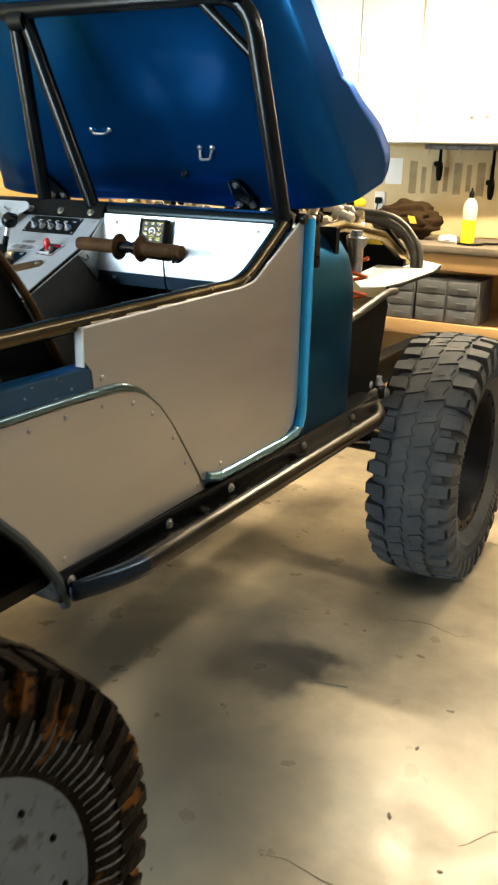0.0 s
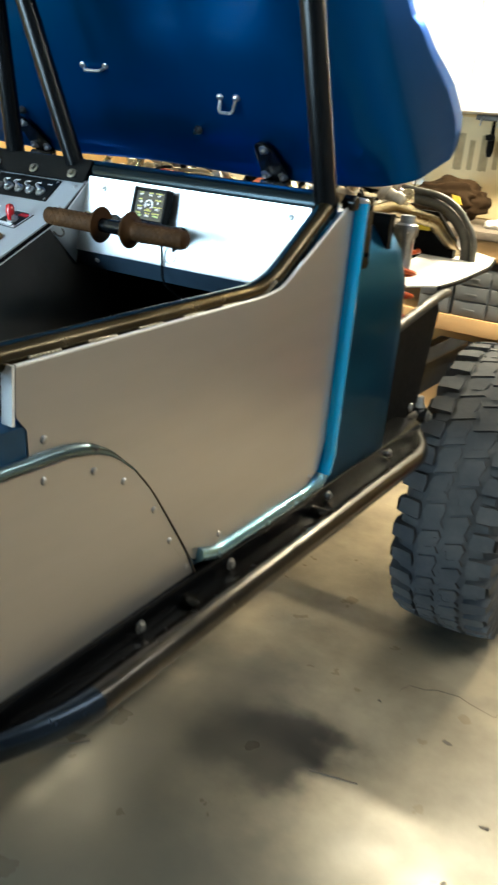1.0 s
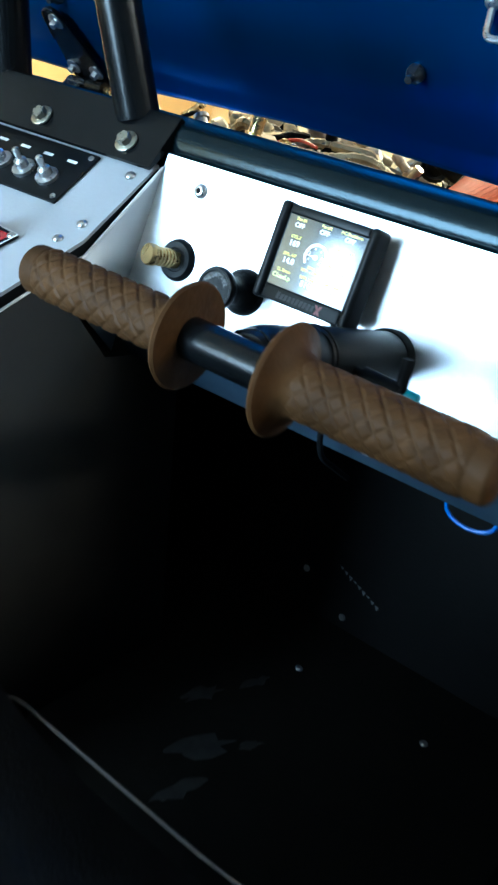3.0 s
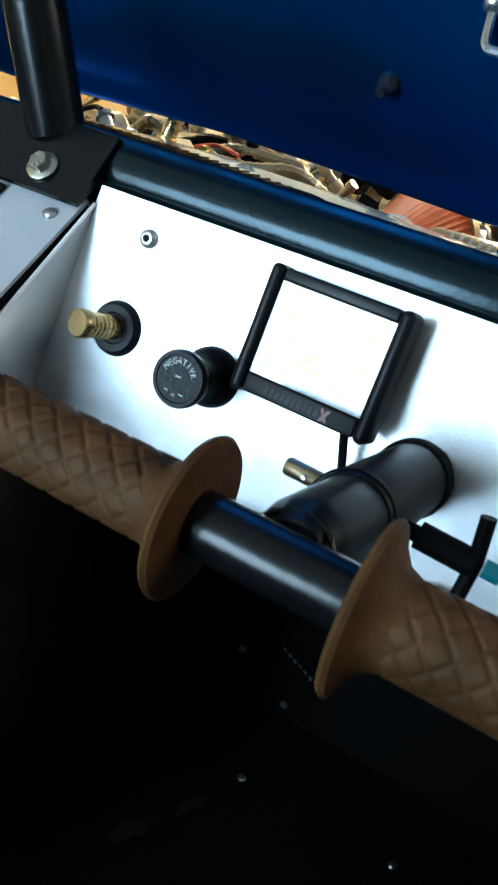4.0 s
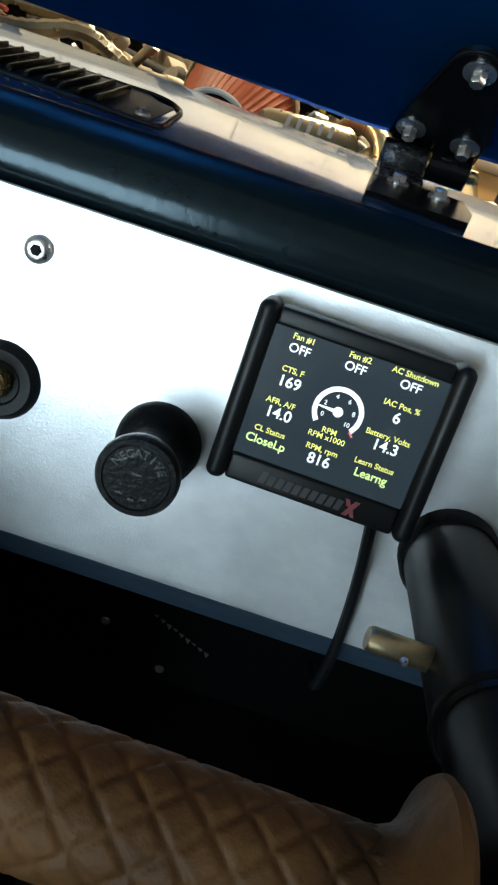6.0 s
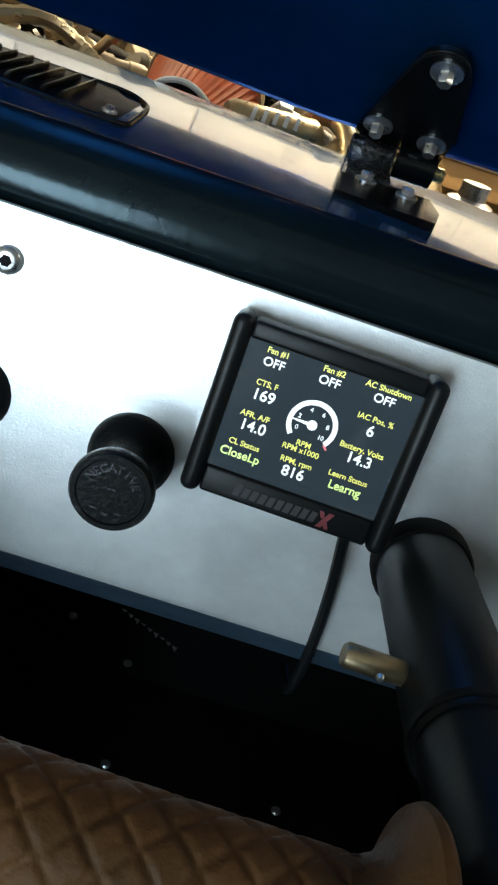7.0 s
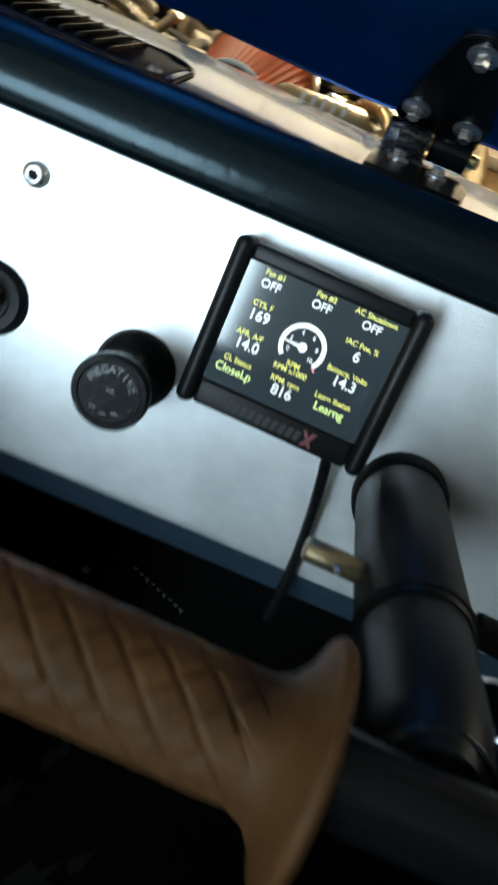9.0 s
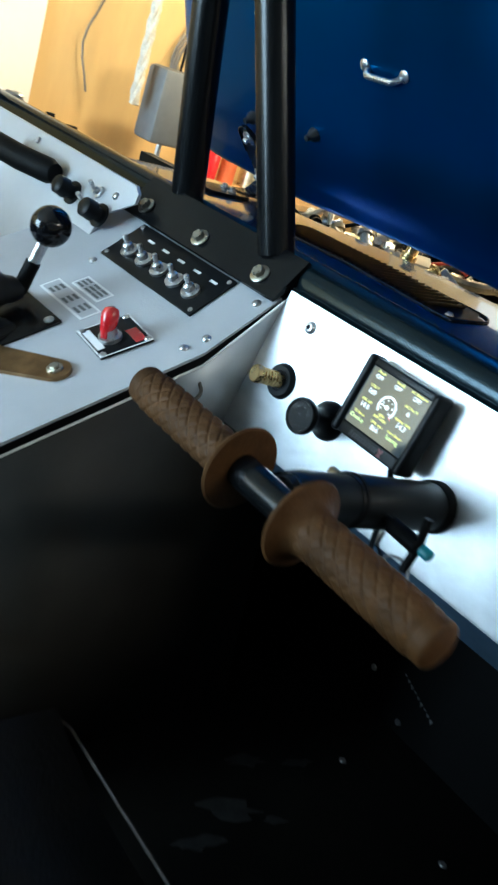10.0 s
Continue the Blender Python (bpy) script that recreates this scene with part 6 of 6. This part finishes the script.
            # side biter
            a0, a1 = (o + 0.12) * 2 * math.pi / pitches, (o + 0.58) * 2 * math.pi / pitches
            q = []
            for a in (a0, a1):
                for rad, xx in ((0.955, 1.0), (0.86, 1.045), (0.80, 1.03)):
                    q.append(bm.verts.new((s * h * xx, r * rad * math.sin(a), r * rad * math.cos(a))))
            bm.faces.new((q[0], q[1], q[4], q[3]))
            bm.faces.new((q[1], q[2], q[5], q[4]))
            z0 = [bm.verts.new((s * h * 0.93, r * rad * math.sin(a), r * rad * math.cos(a))) for a in (a0, a1) for rad in (0.955, 0.80)]
            bm.faces.new((q[0], q[1], q[2], z0[1], z0[0]))
            bm.faces.new((q[3], q[4], q[5], z0[3], z0[2]))
            bm.faces.new((q[2], q[5], z0[3], z0[1]))
    bmesh.ops.recalc_face_normals(bm, faces=bm.faces)
    me = bpy.data.meshes.new("tyre")
    bm.normal_update()
    for e in bm.edges:
        if len(e.link_faces) == 2 and e.calc_face_angle(0) > 0.6:
            e.smooth = False
    for f in bm.faces:
        f.smooth = True
    bm.to_mesh(me)
    bm.free()
    me.materials.append(mat_r)
    return me


TY_F = tyre_mesh(RUBBER, 0.485, 0.31, 3, 36, 0.90, 1.0)
TY_R = tyre_mesh(MUDDY, 0.485, 0.31, 4, 50, 0.94, 0.97)
# Same wet rubber in a paler grey: the ribs' glints are in the colour.
WET_RIB = material("wet_rib_glint", (0.13, 0.13, 0.125), 0.28, 0.0, 0.6, 30.0, 0.1, 90)


def sidewall_ribs(x, y, s, r, h, n, rad):
    """fine radial ribs moulded on the outer sidewall"""
    bm = B()
    for i in range(n):
        a = 2 * math.pi * i / n
        sweep(bm, [(x + s * h * u, y + r * v * math.sin(a + t), 0.478 + r * v * math.cos(a + t)) for u, v, t in ((0.955, 0.69, 0), (1.004, 0.755, 0.012), (1.004, 0.80, 0.022), (0.99, 0.83, 0.03))], [rad * 0.6, rad, rad, rad * 0.5], 5, False)
    return bm


def wheel(x, y, s, me, label, rim_mat, flat):
    wh = group_part("wheel", car, label)
    ob = new("tyre", me)
    ob.parent = wh
    ob.matrix_world = pose(x, y, 0.478, rnd.uniform(0, 12) if s > 0 else 0)
    r = 0.485
    bm = B()
    if flat:
        pr = [(0, r * 0.60), (0.03, r * 0.58), (0.19, r * 0.58), (0.236, r * 0.675), (0.246, r * 0.685), (0.251, r * 0.67), (0.249, r * 0.64), (0.244, r * 0.62), (0.246, r * 0.50), (0.243, r * 0.31), (0.235, r * 0.29), (0.20, r * 0.27), (0.19, r * 0.20), (0.225, r * 0.17), (0.23, r * 0.05)]
    else:
        pr = [(0, r * 0.50), (0.16, r * 0.50), (0.195, r * 0.55), (0.212, r * 0.60), (0.222, r * 0.60), (0.226, r * 0.58), (0.222, r * 0.50), (0.15, r * 0.46), (0.11, r * 0.42), (0.09, r * 0.22), (0.14, r * 0.20), (0.15, r * 0.08)]
    lathe(bm, (x - s * 0.11, y, 0.478), (s, 0, 0), pr, 64)
    rim = part("rim", bm, rim_mat, wh, "grey beadlock rim")
    part("sidewall_ribs", sidewall_ribs(x, y, s, r, 0.155, 96, 0.0030 if flat else 0.0042), WET_RIB if flat else RUBBER, wh)
    for i in range(16):
        a = 2 * math.pi * i / 16
        k, d = (0.565, 0.1345) if flat else (0.545, 0.1135)
        bm = B()
        bolt(bm, (x + s * d, y + math.sin(a) * r * k, 0.478 + math.cos(a) * r * k), (s, 0, 0), 0.006, 0.005)
        part("rim_bolt", bm, MATTE, wh)


rnd = random.Random(2)
for s in (1, -1):
    wheel(s * 0.815, 2.2, s, TY_F, "large dusty mud-terrain front wheel", DARK_RIM, False)
    wheel(s * 0.815, -0.48, s, TY_R, "large wet muddy rear wheel", RIM, True)

# ---- front of the vehicle ----
for s in (1, -1):
    bm = B()
    plate(bm, [(s * 0.40, 2.10), (s * 0.55, 1.83), (s * 0.61, 1.93), (s * 0.615, 2.10), (s * 0.585, 2.55), (s * 0.53, 2.82), (s * 0.31, 3.02), (s * 0.26, 2.9)], "z", 1.150, 1.154)
    part("fender", bm, material("bare_aluminium_sheet", (0.80, 0.79, 0.76), 0.45, 0.3, 0.08, 6.0) if s > 0 else bpy.data.materials["bare_aluminium_sheet"], car, "bright flat aluminium fender plate")
    bm = B()
    sweep(bm, fillet([(s * 0.66, 1.40, 1.085), (s * 0.662, 1.80, 1.150), (s * 0.635, 1.95, 1.135)], 0.06), 0.0135, 14)
    part("fender_tube", bm, SATIN, car, "dusty dark fender tube")
    bm = B()
    sweep(bm, fillet([(s * 0.612, 1.93, 1.148), (s * 0.617, 2.10, 1.148), (s * 0.587, 2.55, 1.148), (s * 0.532, 2.82, 1.148), (s * 0.31, 3.025, 1.148)], 0.08), 0.007, 8)
    part("fender_edge", bm, MATTE, car, "dark edge trim of the fender plate")
    bm = B()
    plate(bm, [(1.40, 0.80), (1.40, 1.07), (1.80, 1.14), (1.83, 1.10), (1.74, 0.73), (1.60, 0.76)], "x", s * 0.652, s * 0.657)
    part("inner_fender", bm, MATTE, car, "black inner fender panel")
    # standing hood pin
    bm = B()
    lathe(bm, (s * 0.364, 2.868, 1.1545), (0, 0, 1), [(0, 0.018), (0.004, 0.018), (0.005, 0.0075), (0.088, 0.0075), (0.090, 0.013), (0.100, 0.013), (0.104, 0.008)], 16)
    part("hood_pin", bm, STEEL, car, "chrome hood pin standing on the fender plate")
    # coilover
    bm = B()
    lathe(bm, (s * 0.535, 1.80, 1.20), (0, 0, 1), [(0, 0.026), (0.09, 0.026), (0.10, 0.033), (0.125, 0.033), (0.13, 0.02), (0.15, 0.02)], 20)
    cl = part("coilover", bm, STEEL, car, "steel coilover shock absorber")
    bm = B()
    sweep(bm, [(s * 0.535 + 0.043 * math.cos(i * 0.45), 1.80 + 0.043 * math.sin(i * 0.45), 1.26 - i * 0.0045) for i in range(120)], 0.0065, 7)
    part("spring", bm, material("orange_spring", (0.62, 0.10, 0.015), 0.4, 0, 0.15, 20.0) if s > 0 else bpy.data.materials["orange_spring"], cl, "orange coil spring")
    bm = B()
    sweep(bm, [(s * 0.44, 1.45, 1.32), (s * 0.46, 1.84, 1.36), (s * 0.44, 2.3, 1.30), (s * 0.40, 2.75, 1.15)], 0.021, 12)
    part("engine_cage_tube", bm, RAIL, car)
    # suspension links and axle end
    bm = B()
    sweep(bm, [(s * 0.35, 1.3, 0.72), (s * 0.50, 2.1, 0.52)], 0.024, 12)
    part("control_arm", bm, BLACK, car)
    bm = B()
    sweep(bm, fillet([(s * 0.58, 1.72, 0.90), (s * 0.60, 1.80, 0.86), (s * 0.64, 1.86, 0.74), (s * 0.60, 1.98, 0.62)], 0.05), 0.008, 8)
    part("brake_hose", bm, BLACK, car)
    bm = B()
    bolt(bm, (s * 0.64, 1.72, 0.84), (s, 0, 0), 0.014, 0.02, 0.02)
    part("link_bolt", bm, STEEL, car)
    bm = B()
    bolt(bm, (s * 0.62, 1.78, 0.80), (s, 0, 0), 0.018, 0.03, 0.026)
    part("link_bolt", bm, BLACK, car)
    bm = B()
    box(bm, (s * 0.36, 1.30, 0.66), (s * 0.44, 3.0, 0.78), 0.006)
    part("frame_rail", bm, BLACK, car)
bm = B()
sweep(bm, [(-0.66, 2.2, 0.478), (0.66, 2.2, 0.478)], 0.045, 18)
bmesh.ops.create_uvsphere(bm, u_segments=20, v_segments=12, radius=0.13, matrix=Matrix.Translation((-0.15, 2.2, 0.478)))
part("front_axle", bm, BLACK, car)
bm = B()
sweep(bm, [(-0.66, -0.48, 0.478), (0.66, -0.48, 0.478)], 0.045, 18)
part("rear_axle", bm, BLACK, car)
# steering link ends behind the front wheels
for sd in (1, -1):
    bm = B()
    bmesh.ops.create_uvsphere(bm, u_segments=18, v_segments=12, radius=0.032, matrix=Matrix.Translation((sd * 0.655, 1.80, 0.80)))
    lk = part("link_joint", bm, BLACK, car, "black ball joint of the steering link")
    bm = B()
    lathe(bm, (sd * 0.655, 1.80, 0.765), (0, 0, 1), [(0, 0.012), (0.015, 0.020), (0.06, 0.020), (0.075, 0.012), (0.09, 0.012)], 16)
    part("joint_stud", bm, STEEL, lk)
    bm = B()
    sweep(bm, [(sd * 0.64, 1.68, 0.815), (sd * 0.655, 1.80, 0.80)], 0.015, 12)
    part("link_shank", bm, DUSTY, lk)
    bm = B()
    bolt(bm, (sd * 0.685, 1.80, 0.80), (sd, 0, 0), 0.011, 0.010, 0.017)
    part("joint_bolt", bm, STEEL, lk)
    for y, z, r in ((1.72, 0.70, 0.018), (1.76, 0.735, 0.014), (1.84, 0.74, 0.020), (1.70, 0.745, 0.012)):
        bm = B()
        lathe(bm, (sd * 0.60, y, z), (sd, 0.1, 0), [(0, r), (0.03, r), (0.034, r * 1.3), (0.048, r * 1.3), (0.052, r * 0.8), (0.065, r * 0.7)], 14)
        part("link_bushing", bm, BLACK if r > 0.013 else STEEL, car)
# grille hoop
bm = B()
sweep(bm, fillet([(-0.475, 2.62, 1.11), (-0.475, 2.62, 1.22), (-0.38, 2.62, 1.335), (0.0, 2.62, 1.375), (0.38, 2.62, 1.335), (0.475, 2.62, 1.22), (0.475, 2.62, 1.11)], 0.12, 10), 0.022, 14)
hoop = part("grille_hoop", bm, DUSTY, car, "dull dark grille hoop tube")
bm = B()
sweep(bm, fillet([(-0.505, 2.60, 1.13), (-0.505, 2.60, 1.235), (-0.40, 2.60, 1.362), (0.0, 2.60, 1.405), (0.40, 2.60, 1.362), (0.505, 2.60, 1.235), (0.505, 2.60, 1.13)], 0.13, 10), 0.012, 10)
part("hood_seal", bm, DUSTY, hoop, "dusty grey rubber hood seal")
bm = B()
plate(bm, [(-0.40, 1.08), (-0.43, 1.14), (-0.43, 1.22), (-0.35, 1.31), (0.35, 1.31), (0.43, 1.22), (0.43, 1.14), (0.40, 1.08)], "y", 2.60, 2.63)
part("radiator", bm, MATTE, car, "black radiator core")
bm = B()
box(bm, (0.22, 2.592, 1.24), (0.33, 2.599, 1.285), 0.002, None)
part("warning_label", bm, material("yellow_sticker", (0.65, 0.50, 0.03), 0.5), car, "yellow warning sticker")

# ---- engine seen under the hood ----
eng = thing("engine", "tan dusty engine with an orange air filter under the hood", "engine")
bm = B()
pts, nn = [], 44
fa, fb = Vector((0.146, 1.60, 1.3380)), Vector((0.156, 1.71, 1.355))
d, u, w = frame_of(fb - fa)
rings = []
for i in range(2):
    c, rad = ((fa, 0.047), (fb, 0.072))[i]
    rings.append([bm.verts.new(c + (u * math.cos(2 * math.pi * k / (nn * 2)) + w * math.sin(2 * math.pi * k / (nn * 2))) * (rad if k % 2 else rad * 0.93)) for k in range(nn * 2)])
for k in range(nn * 2):
    bm.faces.new((rings[0][k], rings[0][(k + 1) % (nn * 2)], rings[1][(k + 1) % (nn * 2)], rings[1][k]))
part("air_filter", bm, ORANGE, eng, "orange pleated cone air filter", smooth=0)
# Black disc stands in for the dark hollow of the filter.
bm = B()
lathe(bm, fa, fa - fb, [(-0.004, 0.042), (0.001, 0.042), (0.002, 0.036)], 32)
part("filter_dark_inside", bm, MATTE, eng)
bm = B()
sweep(bm, [fa + (u * math.cos(a) + w * math.sin(a)) * 0.0435 for a in [2 * math.pi * k / 40 for k in range(40)]], 0.0036, 8, closed=True)
part("filter_rim", bm, WHITE, eng, "pale rim of the air filter")
bm = B()
lathe(bm, fb, fb - fa, [(0, 0.075), (0.02, 0.075), (0.022, 0.045), (0.09, 0.045)], 28)
part("intake_pipe", bm, CAST, eng)
bm = B()
lathe(bm, (0.205, 1.535, 1.362), (1, 0.35, 0.02), [(0, 0.024), (0.008, 0.028), (0.10, 0.028), (0.108, 0.022)], 26)
rs = part("shock_reservoir", bm, material("tan_anodised", (0.50, 0.40, 0.24), 0.3, 0.7, 0.2, 20.0), eng, "tan shock reservoir with plain white marks")
for i in range(5):
    bm = B()
    box(bm, (-0.0022, -0.009, 0.0), (0.0022, 0.009, 0.0006), 0, Matrix.Translation((0.234 + i * 0.0115, 1.5262 + i * 0.0040, 1.3842)) @ pose(0, 0, 0, 0, 0, 19.3) @ pose(0, 0, 0, 39, 0, 0) @ pose(0, 0, 0, 0, 0, -18))
    part("mark_bar", bm, PRINT, rs)
for j, (pts, rad, m) in enumerate((
        ([(0.30, 1.50, 1.28), (0.325, 1.55, 1.375), (0.365, 1.65, 1.36), (0.37, 1.80, 1.25)], 0.015, CAST),
        ([(0.34, 1.47, 1.27), (0.345, 1.53, 1.39), (0.30, 1.62, 1.40), (0.27, 1.70, 1.33)], 0.011, CAST),
        ([(0.37, 1.45, 1.26), (0.40, 1.50, 1.34), (0.45, 1.58, 1.31), (0.47, 1.7, 1.2)], 0.014, CAST),
        ([(-0.12, 1.50, 1.28), (-0.06, 1.58, 1.345), (0.02, 1.60, 1.33), (0.06, 1.62, 1.25)], 0.016, CAST),
        ([(-0.30, 1.48, 1.28), (-0.22, 1.55, 1.36), (-0.10, 1.75, 1.37), (0.0, 1.95, 1.30)], 0.020, MATTE),
        ([(0.00, 1.50, 1.30), (0.05, 1.52, 1.36), (0.10, 1.54, 1.32)], 0.010, CAST),
        ([(-0.45, 1.6, 1.25), (-0.35, 1.7, 1.35), (-0.2, 1.9, 1.36), (0.1, 2.1, 1.28)], 0.024, MATTE),
        ([(0.13, 1.48, 1.30), (0.16, 1.50, 1.345), (0.20, 1.49, 1.30)], 0.007, material("red_wire", (0.5, 0.05, 0.02), 0.5)),
        ([(0.30, 1.46, 1.27), (0.32, 1.48, 1.35), (0.37, 1.52, 1.34), (0.42, 1.56, 1.26)], 0.006, material("yellow_wire", (0.6, 0.5, 0.02), 0.5)))):
    bm = B()
    sweep(bm, fillet(pts, 0.05), rad, 10)
    part("hose", bm, m, eng)
rnd = random.Random(21)
# Block and valve covers are matte black to act as shaded gaps.
bm = B()
box(bm, (-0.28, 1.48, 0.80), (0.28, 2.20, 1.18), 0.03)
part("engine_block", bm, MATTE, eng)
for s in (-1, 1):
    bm = B()
    box(bm, (s * 0.20 - 0.07, 1.50, 1.185), (s * 0.20 + 0.07, 2.10, 1.27), 0.025, None, 3)
    part("valve_cover", bm, MATTE, eng)
bm = B()
box(bm, (-0.12, 1.56, 1.185), (0.06, 2.02, 1.30), 0.03, None, 3)
part("intake_plenum", bm, CAST, eng)
for i in range(6):
    bm = B()
    y = 1.60 + i * 0.075
    sweep(bm, fillet([(-0.02, y, 1.30), (-0.09, y, 1.335), (-0.17, y, 1.275)], 0.03), 0.021, 10)
    part("intake_runner", bm, CAST, eng)
CREAM = material("cream_dusty_casting", (0.66, 0.57, 0.42), 0.5, 0.1, 0.35, 25.0, 0.2, 90)
for i in range(170):
    bm = B()
    x, y = rnd.uniform(-0.60, 0.40), rnd.uniform(1.45, 1.75)
    if 0.04 < x < 0.42:
        x -= 0.42
    z = rnd.uniform(1.27, 1.385)
    k = rnd.random()
    ax = Vector((rnd.uniform(-1, 1), rnd.uniform(-0.5, 0.5), rnd.uniform(-0.3, 1)))
    if k < 0.5:
        r0, L = rnd.uniform(0.005, 0.015), rnd.uniform(0.02, 0.06)
        lathe(bm, (x, y, z), ax, [(0, r0), (L * 0.3, r0), (L * 0.32, r0 * 0.75), (L * 0.8, r0 * 0.75), (L * 0.82, r0 * 1.1), (L, r0 * 1.05)], 14)
    else:
        sx, sy, sz = rnd.uniform(0.006, 0.026), rnd.uniform(0.006, 0.018), rnd.uniform(0.005, 0.016)
        box(bm, (-sx, -sy, -sz), (sx, sy, sz), 0.003, pose(x, y, z, rnd.uniform(-30, 30), rnd.uniform(-30, 30), rnd.uniform(0, 90)))
    part("engine_fitting", bm, rnd.choice((CAST, CAST, CREAM, CREAM, MATTE, MATTE, STEEL, BRASS, ORANGE if i % 5 == 0 else CREAM)), eng)

# braided hoses and wires over the engine
for i in range(22):
    bm = B()
    x, y, z = rnd.uniform(-0.55, -0.10), rnd.uniform(1.46, 1.70), rnd.uniform(1.30, 1.385)
    pts = [(x, y, z)]
    for k in range(4):
        x, y, z = x + rnd.uniform(0.01, 0.06), y + rnd.uniform(-0.04, 0.05), min(1.40, max(1.27, z + rnd.uniform(-0.04, 0.04)))
        pts.append((x, y, z))
    pts = fillet(pts, 0.03, 8)
    r0 = rnd.choice((0.003, 0.004, 0.007, 0.010))
    sweep(bm, pts, [r0 * (1 if (k % 2 or r0 < 0.005) else 0.86) for k in range(len(pts))], 8)
    part("wire", bm, rnd.choice((CREAM, CREAM, CAST, MATTE, MATTE) if r0 > 0.0035 else (CREAM, MATTE, bpy.data.materials["red_wire"], bpy.data.materials["yellow_wire"])), eng)

# castings and lines further back on the engine
for i in range(110):
    bm = B()
    x, y, z = rnd.uniform(-0.50, 0.42), rnd.uniform(1.72, 2.30), rnd.uniform(1.27, 1.41)
    ax = Vector((rnd.uniform(-1, 1), rnd.uniform(-0.6, 0.6), rnd.uniform(-0.4, 1)))
    if i % 3:
        r0, L = rnd.uniform(0.010, 0.030), rnd.uniform(0.03, 0.10)
        lathe(bm, (x, y, z), ax, [(0, r0 * 0.8), (L * 0.08, r0), (L * 0.3, r0), (L * 0.32, r0 * 0.7), (L * 0.6, r0 * 0.7), (L * 0.62, r0 * 0.9), (L * 0.9, r0 * 0.85), (L, r0 * 0.5)], 14)
    else:
        sx, sy, sz = rnd.uniform(0.012, 0.045), rnd.uniform(0.01, 0.03), rnd.uniform(0.008, 0.022)
        box(bm, (-sx, -sy, -sz), (sx, sy, sz), 0.004, pose(x, y, z, rnd.uniform(-25, 25), rnd.uniform(-25, 25), rnd.uniform(0, 90)))
    part("engine_casting", bm, rnd.choice((CAST, CREAM, CREAM, MATTE, CAST, STEEL, DUSTY)), eng)
